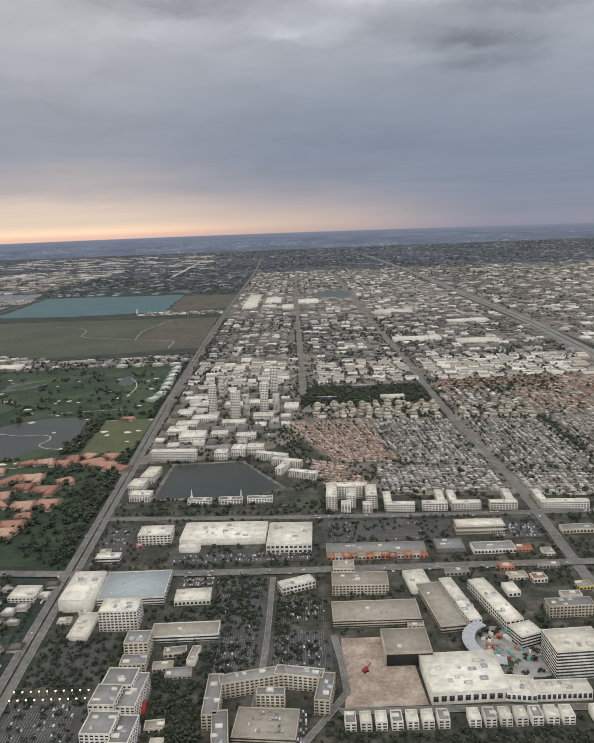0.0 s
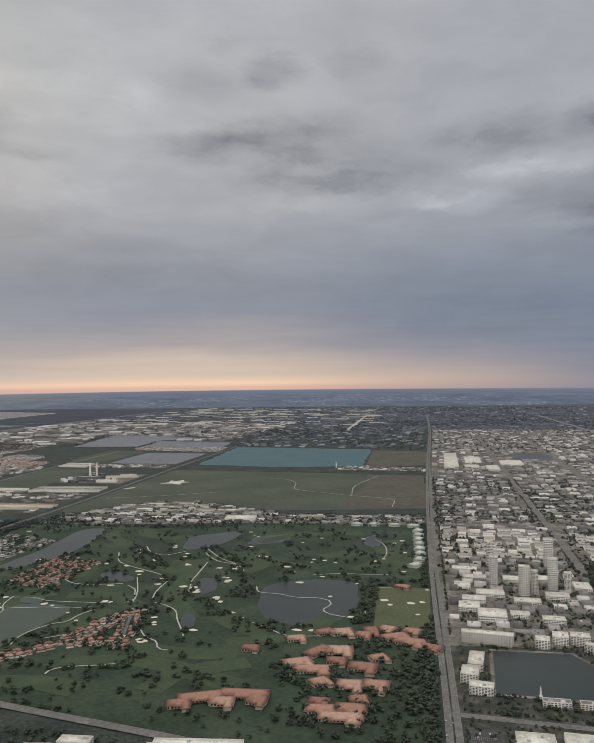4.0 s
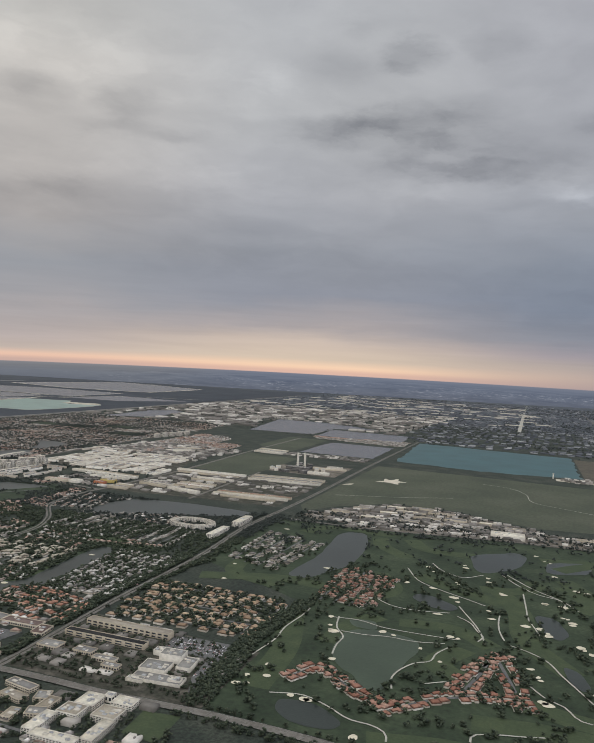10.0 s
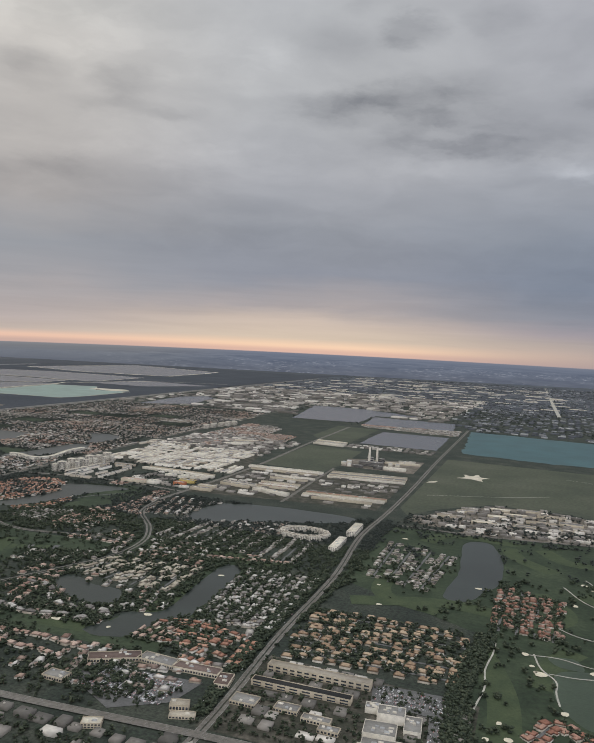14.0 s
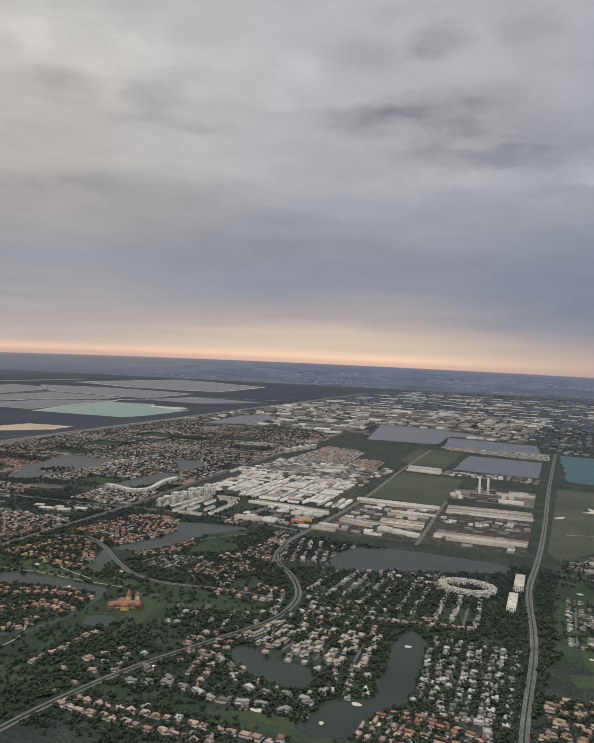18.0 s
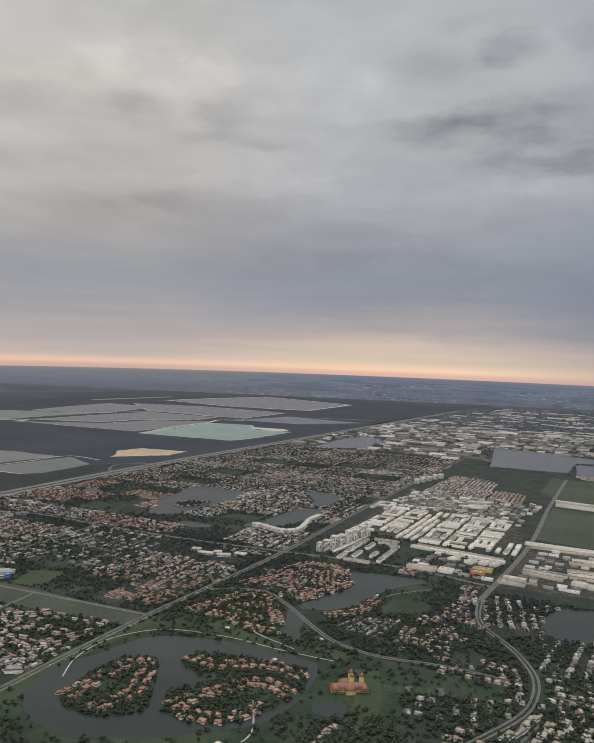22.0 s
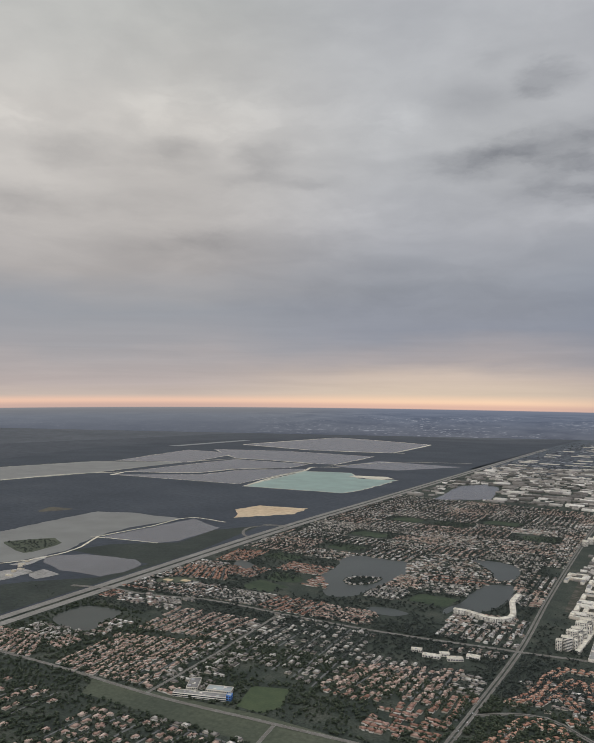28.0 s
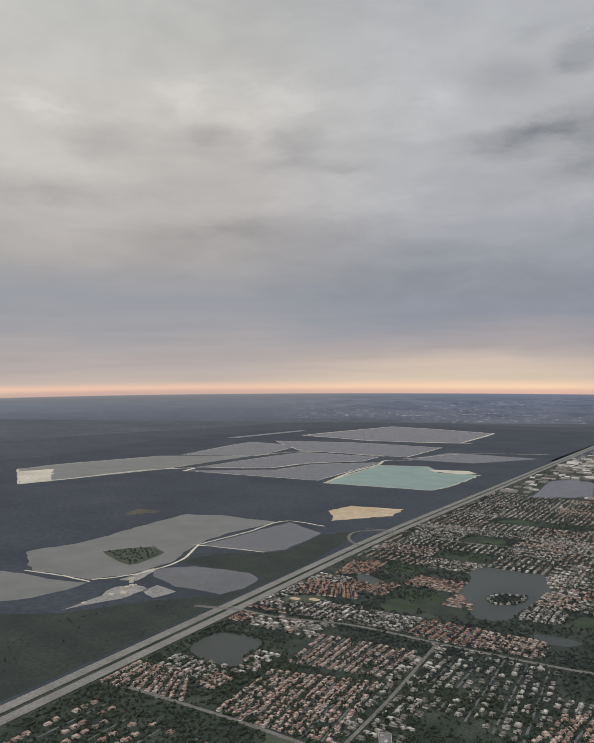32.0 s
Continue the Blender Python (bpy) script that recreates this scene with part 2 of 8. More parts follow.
nish.sun_disc = False
nish.sun_elevation, nish.sun_rotation = radians(38.0), radians(165.0)
bg1, bg2, add, out = (WT.nodes.new(k) for k in ("ShaderNodeBackground", "ShaderNodeBackground", "ShaderNodeAddShader", "ShaderNodeOutputWorld"))
WT.links.new(sky, bg1.inputs[0])
bg1.inputs[1].default_value = 1.0
WT.links.new(nish.outputs[0], bg2.inputs[0])
bg2.inputs[1].default_value = 0.002
WT.links.new(bg1.outputs[0], add.inputs[0])
WT.links.new(bg2.outputs[0], add.inputs[1])
WT.links.new(add.outputs[0], out.inputs[0])

# broad fill added behind the view, away from the glow, sparing the lakes glitter
sun = new("sun", bpy.data.lights.new("sun", "SUN"))
sun.data.energy, sun.data.angle, sun.data.color = 0.6, radians(40), (0.97, 0.98, 1.0)
sun.matrix_world = look((math.sin(radians(165)) * 400, math.cos(radians(165)) * 400, 315), (0, 0, 0))


# ---- materials ----
def material(name, stops, source="noise", scale=0.1, fine=1.5, fine_amount=0.25, rough=0.85, bump=0.0, metal=0.0, spec=0.3):
    """Colour stops driven by broad noise, by the object's or the island's random number; fine noise on top."""
    m = bpy.data.materials.new(name)
    m.use_nodes = True
    nt = m.node_tree
    bsdf = nt.nodes["Principled BSDF"]
    co = nt.nodes.new("ShaderNodeNewGeometry")
    ramp = nt.nodes.new("ShaderNodeValToRGB")
    el = ramp.color_ramp.elements
    while len(el) < len(stops):
        el.new(0.5)
    for i, (e, c) in enumerate(zip(el, stops)):
        e.position = i / max(1, len(stops) - 1) if source != "noise" else 0.3 + 0.4 * i / max(1, len(stops) - 1)
        e.color = (*c, 1)
    broad = nt.nodes.new("ShaderNodeTexNoise")
    broad.inputs["Scale"].default_value, broad.inputs["Detail"].default_value = scale, 4
    nt.links.new(co.outputs["Position"], broad.inputs["Vector"])
    if source == "object":
        src = nt.nodes.new("ShaderNodeObjectInfo").outputs["Random"]
    elif source == "island":
        src = co.outputs["Random Per Island"]
    else:
        src = broad.outputs["Fac"]
    nt.links.new(src, ramp.inputs[0])
    small = nt.nodes.new("ShaderNodeTexNoise")
    small.inputs["Scale"].default_value, small.inputs["Detail"].default_value = fine, 5
    small.inputs["Roughness"].default_value = 0.65
    nt.links.new(co.outputs["Position"], small.inputs["Vector"])
    mr = nt.nodes.new("ShaderNodeMapRange")
    mr.inputs[1].default_value, mr.inputs[2].default_value = 0.3, 0.7
    mr.inputs[3].default_value, mr.inputs[4].default_value = 1 - fine_amount, 1 + fine_amount
    nt.links.new(small.outputs["Fac"], mr.inputs[0])
    sc = nt.nodes.new("ShaderNodeVectorMath")
    sc.operation = "SCALE"
    nt.links.new(ramp.outputs[0], sc.inputs[0])
    nt.links.new(mr.outputs[0], sc.inputs["Scale"])
    nt.links.new(sc.outputs[0], bsdf.inputs["Base Color"])
    bsdf.inputs["Roughness"].default_value, bsdf.inputs["Metallic"].default_value = rough, metal
    bsdf.inputs["Specular IOR Level"].default_value = spec
    if bump:
        bp = nt.nodes.new("ShaderNodeBump")
        bp.inputs["Strength"].default_value, bp.inputs["Distance"].default_value = bump, 0.3
        nt.links.new(small.outputs["Fac"], bp.inputs["Height"])
        nt.links.new(bp.outputs[0], bsdf.inputs["Normal"])
    return m


def water_material(name, colour, rough=0.12, spec=0.5):
    m = material(name, [tuple(0.8 * c for c in colour), tuple(1.2 * c for c in colour)], scale=0.02, fine=0.4, fine_amount=0.1, rough=rough, spec=spec)
    nt = m.node_tree
    n = nt.nodes.new("ShaderNodeTexNoise")
    n.inputs["Scale"].default_value, n.inputs["Detail"].default_value = 0.8, 3
    g = nt.nodes.new("ShaderNodeNewGeometry")
    nt.links.new(g.outputs["Position"], n.inputs["Vector"])
    b = nt.nodes.new("ShaderNodeBump")
    b.inputs["Strength"].default_value, b.inputs["Distance"].default_value = 0.35, 0.12
    nt.links.new(n.outputs["Fac"], b.inputs["Height"])
    nt.links.new(b.outputs[0], nt.nodes["Principled BSDF"].inputs["Normal"])
    return m


M = {}
M["ground"] = material("mixed_green_ground", [(0.020, 0.027, 0.021), (0.032, 0.040, 0.030), (0.056, 0.061, 0.046)], scale=0.035, fine=0.5, fine_amount=0.7)
# the blue-grey of this ground is painted distance haze
M["hazed_ground"] = material("haze_tinted_suburb", [(0.046, 0.056, 0.068), (0.062, 0.072, 0.086), (0.088, 0.097, 0.11)], scale=0.008, fine=0.06, fine_amount=0.4)
# scrub lightened towards blue, standing in for haze over the wetland
M["scrub"] = material("dark_wetland_scrub", [(0.030, 0.036, 0.046), (0.038, 0.045, 0.056), (0.048, 0.055, 0.066)], scale=0.006, fine=0.10, fine_amount=0.32)
M["marsh"] = material("dark_green_marsh", [(0.020, 0.026, 0.022), (0.027, 0.034, 0.028), (0.036, 0.043, 0.034)], scale=0.02, fine=0.2, fine_amount=0.35)
# far marsh lightened in two steps, distance haze put into the colour
M["haze_marsh"] = material("marsh_greyed_for_haze", [(0.042, 0.048, 0.058), (0.050, 0.056, 0.067), (0.060, 0.066, 0.077)], scale=0.004, fine=0.03, fine_amount=0.25)
M["far_haze_marsh"] = material("marsh_paled_for_haze", [(0.058, 0.064, 0.075), (0.070, 0.076, 0.087), (0.082, 0.088, 0.099)], scale=0.003, fine=0.02, fine_amount=0.25)
M["grass"] = material("mown_field_grass", [(0.052, 0.061, 0.042), (0.067, 0.076, 0.050), (0.086, 0.091, 0.063)], scale=0.012, fine=0.25, fine_amount=0.3)
M["range"] = material("yellowish_range_turf", [(0.075, 0.085, 0.040), (0.10, 0.105, 0.052)], scale=0.05, fine=0.4, fine_amount=0.2)
M["golf"] = material("golf_turf", [(0.021, 0.033, 0.018), (0.033, 0.048, 0.026), (0.052, 0.070, 0.038)], scale=0.03, fine=0.3, fine_amount=0.35)
M["fairway"] = material("striped_fairway_turf", [(0.042, 0.060, 0.030), (0.062, 0.081, 0.039)], scale=0.08, fine=0.6, fine_amount=0.18)
M["leaf"] = material("tree_foliage", [(0.026, 0.036, 0.024), (0.038, 0.050, 0.032), (0.054, 0.068, 0.042), (0.078, 0.090, 0.056)], source="island", fine=1.2, fine_amount=0.4)
# copy of the foliage for far trees, with haze put into its colour
M["leaf_hazed"] = material("haze_tinted_foliage", [(0.030, 0.038, 0.035), (0.043, 0.052, 0.046), (0.062, 0.071, 0.060)], source="island", fine=0.4, fine_amount=0.35)
M["pale_tree"] = material("pale_canopy_fabric", [(0.40, 0.44, 0.36), (0.55, 0.58, 0.5)], source="object", fine=0.8)
M["trunk"] = material("bark", [(0.06, 0.045, 0.03), (0.10, 0.08, 0.06)], source="island")
M["asphalt"] = material("worn_asphalt", [(0.10, 0.10, 0.10), (0.15, 0.147, 0.14)], scale=0.05, fine=0.7, fine_amount=0.2)
M["road"] = material("pale_road_surface", [(0.175, 0.163, 0.145), (0.24, 0.225, 0.202)], scale=0.04, fine=0.4, fine_amount=0.25)
M["city_road"] = material("worn_city_road", [(0.125, 0.114, 0.098), (0.18, 0.166, 0.146)], scale=0.06, fine=0.5, fine_amount=0.3)
M["dark_lot"] = material("dark_car_park_asphalt", [(0.052, 0.050, 0.046), (0.088, 0.083, 0.075)], scale=0.12, fine=0.6, fine_amount=0.25)
M["concrete"] = material("pale_concrete_yard", [(0.20, 0.19, 0.175), (0.28, 0.265, 0.245), (0.36, 0.34, 0.31)], scale=0.03, fine=0.25, fine_amount=0.3)
M["urban"] = material("mixed_urban_ground", [(0.078, 0.070, 0.055), (0.155, 0.134, 0.108), (0.26, 0.228, 0.188)], scale=0.06, fine=0.3, fine_amount=0.5)
M["downtown"] = material("downtown_asphalt_and_lawn", [(0.030, 0.036, 0.022), (0.050, 0.048, 0.036), (0.115, 0.102, 0.082)], scale=0.12, fine=0.5, fine_amount=0.45)
M["bay_paint"] = material("worn_bay_paint", [(0.26, 0.26, 0.25), (0.36, 0.36, 0.34)], scale=0.5, fine=2)
M["paint"] = material("road_paint", [(0.7, 0.7, 0.66), (0.8, 0.8, 0.76)], scale=0.5, fine=2)
M["sand"] = material("bunker_sand", [(0.55, 0.50, 0.38), (0.70, 0.64, 0.50)], scale=0.2, fine=1.0, fine_amount=0.15)
M["dirt"] = material("bare_construction_soil", [(0.25, 0.175, 0.13), (0.32, 0.245, 0.19), (0.42, 0.35, 0.285)], scale=0.14, fine=0.7, fine_amount=0.3)
M["lime"] = material("pale_limestone_spoil", [(0.45, 0.41, 0.33), (0.62, 0.56, 0.45)], scale=0.01, fine=0.1, fine_amount=0.2)
M["tan_spoil"] = material("tan_sand_spoil", [(0.40, 0.29, 0.18), (0.55, 0.43, 0.29)], scale=0.01, fine=0.08, fine_amount=0.2)
M["rough"] = material("brown_rough_grass", [(0.075, 0.066, 0.05), (0.10, 0.088, 0.064)], scale=0.02, fine=0.1, fine_amount=0.3)
M["path"] = material("cart_path_and_lit_road", [(0.36, 0.35, 0.30), (0.46, 0.44, 0.38)], scale=0.2, fine=1)
M["water"] = water_material("dark_lake_water", (0.034, 0.042, 0.037), rough=0.28, spec=0.17)
M["water_teal"] = water_material("teal_quarry_water", (0.040, 0.100, 0.106), rough=0.4, spec=0.14)
M["water_green"] = water_material("milky_green_quarry_water", (0.19, 0.275, 0.235), rough=0.35, spec=0.3)
# basin water raised a little in brightness, haze put into its colour
M["water_grey"] = water_material("grey_shallow_quarry_water", (0.072, 0.076, 0.086), rough=0.25, spec=0.3)
M["water_pale"] = water_material("pale_olive_shallow_water", (0.125, 0.128, 0.118), rough=0.35, spec=0.3)
M["water_golf"] = water_material("green_golf_pond_water", (0.055, 0.075, 0.050), rough=0.3, spec=0.12)
M["wall"] = material("painted_stucco", [(0.40, 0.34, 0.27), (0.58, 0.52, 0.44), (0.78, 0.735, 0.66)], source="object", fine=0.6, fine_amount=0.15)
M["wall_i"] = material("painted_stucco_mixed", [(0.36, 0.31, 0.25), (0.52, 0.465, 0.39), (0.78, 0.735, 0.67)], source="island", fine=0.6, fine_amount=0.15)
M["white"] = material("white_render", [(0.565, 0.515, 0.435), (0.725, 0.675, 0.592)], source="object", fine=0.5, fine_amount=0.18)
M["white_roof"] = material("white_membrane_roof", [(0.60, 0.55, 0.45), (0.75, 0.70, 0.59)], source="object", fine=0.3, fine_amount=0.26)
M["beige"] = material("beige_render", [(0.44, 0.375, 0.285), (0.56, 0.49, 0.385)], source="object", fine=0.5, fine_amount=0.15)
M["grey_roof"] = material("grey_gravel_roof", [(0.20, 0.19, 0.18), (0.28, 0.27, 0.25)], source="object", fine=0.4, fine_amount=0.18)
M["brown_roof"] = material("brown_deck_concrete", [(0.30, 0.26, 0.21), (0.36, 0.32, 0.26)], source="object", fine=0.4, fine_amount=0.18)
M["blue_deck"] = material("pale_blue_grey_deck", [(0.34, 0.37, 0.37), (0.42, 0.45, 0.44)], source="object", fine=0.3, fine_amount=0.1)
M["glass"] = material("dark_window_glass", [(0.018, 0.022, 0.026), (0.035, 0.042, 0.05)], source="object", fine=1.0, rough=0.12, spec=0.6)
M["black"] = material("dark_facade_panel", [(0.02, 0.02, 0.02), (0.03, 0.03, 0.03)], source="object", fine=1.0)
M["orange"] = material("orange_painted_facade", [(0.42, 0.14, 0.07), (0.5, 0.22, 0.12)], source="object", fine=0.8)
M["yellow"] = material("ochre_yellow_facade", [(0.52, 0.40, 0.14), (0.58, 0.46, 0.2)], source="object", fine=0.8)
M["metal"] = material("galvanised_metal", [(0.35, 0.35, 0.35), (0.5, 0.5, 0.5)], source="object", rough=0.5, metal=0.4)
M["terracotta"] = material("terracotta_tile_roof", [(0.27, 0.135, 0.095), (0.37, 0.20, 0.138), (0.48, 0.30, 0.22)], source="object", fine=1.2, fine_amount=0.3)
M["tan_roof"] = material("tan_tile_roof", [(0.24, 0.16, 0.105), (0.34, 0.24, 0.16), (0.46, 0.35, 0.245)], source="object", fine=1.2, fine_amount=0.25)
M["pink_roof"] = material("pinkish_tan_tile_roof", [(0.28, 0.185, 0.145), (0.40, 0.275, 0.22), (0.53, 0.40, 0.33)], source="object", fine=1.2, fine_amount=0.25)
M["red_roof"] = material("brown_red_tile_roof", [(0.24, 0.11, 0.075), (0.33, 0.17, 0.12), (0.40, 0.26, 0.2)], source="object", fine=1.2, fine_amount=0.25)
M["grey_tile"] = material("grey_tile_roof", [(0.13, 0.12, 0.11), (0.26, 0.24, 0.22), (0.56, 0.53, 0.49)], source="object", fine=1.2, fine_amount=0.25)
M["mixed_roof"] = material("mixed_suburban_roofs", [(0.15, 0.13, 0.12), (0.33, 0.225, 0.175), (0.22, 0.20, 0.185), (0.74, 0.70, 0.65), (0.26, 0.235, 0.215), (0.40, 0.28, 0.22), (0.20, 0.18, 0.165), (0.48, 0.445, 0.41), (0.80, 0.76, 0.71)], source="island", fine=0.5, fine_amount=0.2)
M["mixed_white"] = material("mixed_pale_flat_roofs", [(0.11, 0.102, 0.092), (0.15, 0.139, 0.125), (0.19, 0.174, 0.155), (0.24, 0.22, 0.197), (0.33, 0.30, 0.265), (0.45, 0.415, 0.37), (0.78, 0.73, 0.655)], source="island", fine=0.2, fine_amount=0.2)
# roof tones shifted to blue grey, distance haze mixed into the colour
M["hazed_mix"] = material("haze_tinted_roofs", [(0.068, 0.075, 0.088), (0.080, 0.087, 0.102), (0.095, 0.102, 0.117), (0.12, 0.127, 0.14), (0.15, 0.157, 0.168), (0.20, 0.206, 0.216), (0.44, 0.44, 0.44)], source="island", fine=0.1, fine_amount=0.2)
M["cream_roof"] = material("cream_flat_roof_tiles", [(0.30, 0.26, 0.20), (0.38, 0.335, 0.265), (0.48, 0.43, 0.35)], source="object", fine=1.0, fine_amount=0.2)
M["dull_red_roof"] = material("dull_red_flat_roof", [(0.135, 0.095, 0.082), (0.19, 0.14, 0.122)], source="object", fine=0.5, fine_amount=0.25)
M["car"] = material("car_paint", [(0.05, 0.05, 0.055), (0.25, 0.25, 0.26), (0.7, 0.7, 0.7), (0.6, 0.6, 0.6), (0.3, 0.05, 0.04)], source="island", fine=1, rough=0.3, spec=0.5)
for k_, c_ in (("red", (0.45, 0.05, 0.04)), ("pink", (0.55, 0.22, 0.28)), ("blue", (0.08, 0.2, 0.5)), ("teal", (0.1, 0.4, 0.36))):
    M[k_] = material(k_ + "_paint", [tuple(0.85 * v for v in c_), c_], source="object", fine=1.5, fine_amount=0.15)
M["lamp"] = bpy.data.materials.new("lit_lamp_head")
M["lamp"].use_nodes = True
M["lamp"].node_tree.nodes["Principled BSDF"].inputs["Emission Color"].default_value = (1.0, 0.72, 0.25, 1)
M["lamp"].node_tree.nodes["Principled BSDF"].inputs["Emission Strength"].default_value = 1.8
for k_, c_ in (("terracotta", [(0.28, 0.135, 0.09), (0.38, 0.20, 0.135), (0.45, 0.27, 0.20)]), ("tan_roof", [(0.31, 0.205, 0.135), (0.44, 0.305, 0.2), (0.56, 0.43, 0.30)]), ("pink_roof", [(0.23, 0.15, 0.118), (0.37, 0.25, 0.20), (0.56, 0.43, 0.36)]), ("red_roof", [(0.20, 0.10, 0.072), (0.30, 0.165, 0.12), (0.38, 0.25, 0.2)]), ("grey_tile", [(0.11, 0.098, 0.088), (0.22, 0.20, 0.18), (0.33, 0.30, 0.27), (0.58, 0.54, 0.49)])):
    M[k_ + "_rows"] = material(M[k_].name + "_rows", c_, source="island", fine=1.2, fine_amount=0.25)


# ---- building blocks ----
rng = np.random.default_rng(7)


def add_mesh(name, V, F, mats, MI=None, parent=None, smooth=False):
    """A mesh object of triangles from arrays."""
    V, F = np.asarray(V, np.float32).reshape(-1, 3), np.asarray(F, np.int32).reshape(-1, 3)
    me = bpy.data.meshes.new(name)
    me.vertices.add(len(V))
    me.vertices.foreach_set("co", V.ravel())
    me.loops.add(F.size)
    me.loops.foreach_set("vertex_index", F.ravel())
    me.polygons.add(len(F))
    me.polygons.foreach_set("loop_start", np.arange(0, F.size, 3, dtype=np.int32))
    for m in mats:
        me.materials.append(m)
    if MI is not None:
        me.polygons.foreach_set("material_index", np.asarray(MI, np.int32))
    me.update(calc_edges=True)
    if parent == "mesh":
        return me
    ob = new(name, me)
    if parent is not None:
        ob.parent = parent
    return ob


def part(name, mesh, parent, label=""):
    ob = new(name, mesh)
    ob.parent = parent
    if label:
        tagged(ob, label)
    return ob


class Shape:
    """A growing list of triangles with material slots."""

    def __init__(self):
        self.V, self.F, self.MI, self.n = [], [], [], 0

    def tris(self, V, F, slot=0):
        V, F = np.asarray(V, float).reshape(-1, 3), np.asarray(F, int).reshape(-1, 3)
        self.V.append(V), self.F.append(F + self.n), self.MI.append(np.full(len(F), slot))
        self.n += len(V)
        return self

    def quad(self, a, b, c, d, slot=0):
        return self.tris([a, b, c, d], [(0, 1, 2), (0, 2, 3)], slot)

    def box(self, x0, y0, z0, x1, y1, z1, slot=0, floor=False):
        v = [(x, y, z) for z in (z0, z1) for x, y in ((x0, y0), (x1, y0), (x1, y1), (x0, y1))]
        q = [(0, 1, 5, 4), (1, 2, 6, 5), (2, 3, 7, 6), (3, 0, 4, 7), (4, 5, 6, 7)] + ([(3, 2, 1, 0)] if floor else [])
        return self.tris(v, [t for a, b, c, d in q for t in ((a, b, c), (a, c, d))], slot)

    def hip(self, x0, y0, x1, y1, z0, z1, slot=0, over=0.03, gable=False):
        """A hipped roof (or a gabled one) over a rectangle, with a small eave."""
        x0, y0, x1, y1 = x0 - over, y0 - over, x1 + over, y1 + over
        w, d = x1 - x0, y1 - y0
        k = 0.0 if gable else 0.5 * min(w, d)
        if w >= d:
            r = [(x0 + k, (y0 + y1) / 2, z1), (x1 - k, (y0 + y1) / 2, z1)]
            f = [(0, 1, 5), (0, 5, 4), (1, 2, 5), (2, 3, 4), (2, 4, 5), (3, 0, 4)]
        else:
            r = [((x0 + x1) / 2, y0 + k, z1), ((x0 + x1) / 2, y1 - k, z1)]
            f = [(0, 1, 4), (1, 2, 5), (1, 5, 4), (2, 3, 5), (3, 0, 4), (3, 4, 5)]
        return self.tris([(x0, y0, z0), (x1, y0, z0), (x1, y1, z0), (x0, y1, z0)] + r, f + [(0, 2, 1), (0, 3, 2)], slot)

    def ring(self, n, r0, r1, z0, z1, slot=0, cx=0, cy=0, cap=True):
        a = np.arange(n) * 2 * math.pi / n
        v = [(cx + r0 * math.cos(t), cy + r0 * math.sin(t), z0) for t in a] + [(cx + r1 * math.cos(t), cy + r1 * math.sin(t), z1) for t in a] + [(cx, cy, z1)]
        f = [t for i in range(n) for t in ((i, (i + 1) % n, n + (i + 1) % n), (i, n + (i + 1) % n, n + i))]
        if cap:
            f += [(n + i, n + (i + 1) % n, 2 * n) for i in range(n)]
        return self.tris(v, f, slot)

    def arrays(self):
        return np.concatenate(self.V), np.concatenate(self.F), np.concatenate(self.MI)

    def mesh(self, name, mats):
        V, F, MI = self.arrays()
        return add_mesh(name, V, F, mats, MI, parent="mesh")


class Bulk:
    """Many copies of small shapes joined into one mesh."""

    def __init__(self):
        self.V, self.F, self.MI, self.n = [], [], [], 0

    def add(self, shape, x, y, z, ang, sx, sy, sz):
        V, F, MI = shape
        x, y, z, ang, sx, sy, sz = np.broadcast_arrays(*[np.atleast_1d(np.asarray(v, float)) for v in (x, y, z, ang, sx, sy, sz)])
        k = len(x)
        if not k:
            return
        c, s = np.cos(ang)[:, None], np.sin(ang)[:, None]
        px, py = V[None, :, 0] * sx[:, None], V[None, :, 1] * sy[:, None]
        P = np.stack([px * c - py * s + x[:, None], px * s + py * c + y[:, None], V[None, :, 2] * sz[:, None] + z[:, None]], -1)
        off = self.n + np.arange(k) * len(V)
        self.V.append(P.reshape(-1, 3))
        self.F.append((F[None] + off[:, None, None]).reshape(-1, 3))
        self.MI.append(np.tile(MI, k))
        self.n += k * len(V)

    def build(self, name, mats):
        if self.n:
            return add_mesh(name, np.concatenate(self.V), np.concatenate(self.F), mats, np.concatenate(self.MI))


def inside(poly, x, y):
    x, y = np.asarray(x, float), np.asarray(y, float)
    ok = np.zeros(x.shape, bool)
    for (ax, ay), (bx, by) in zip(poly, poly[1:] + poly[:1]):
        if ay != by:
            ok ^= ((ay > y) != (by > y)) & (x < (bx - ax) * (y - ay) / (by - ay) + ax)
    return ok


# what already stands where, on a raster of 2 m
RX, RY, RS = -3600.0, 100.0, 2.0
TAKEN = np.zeros((2600, 1700), bool)      # x, y
TREELESS = np.zeros((2600, 1700), bool)


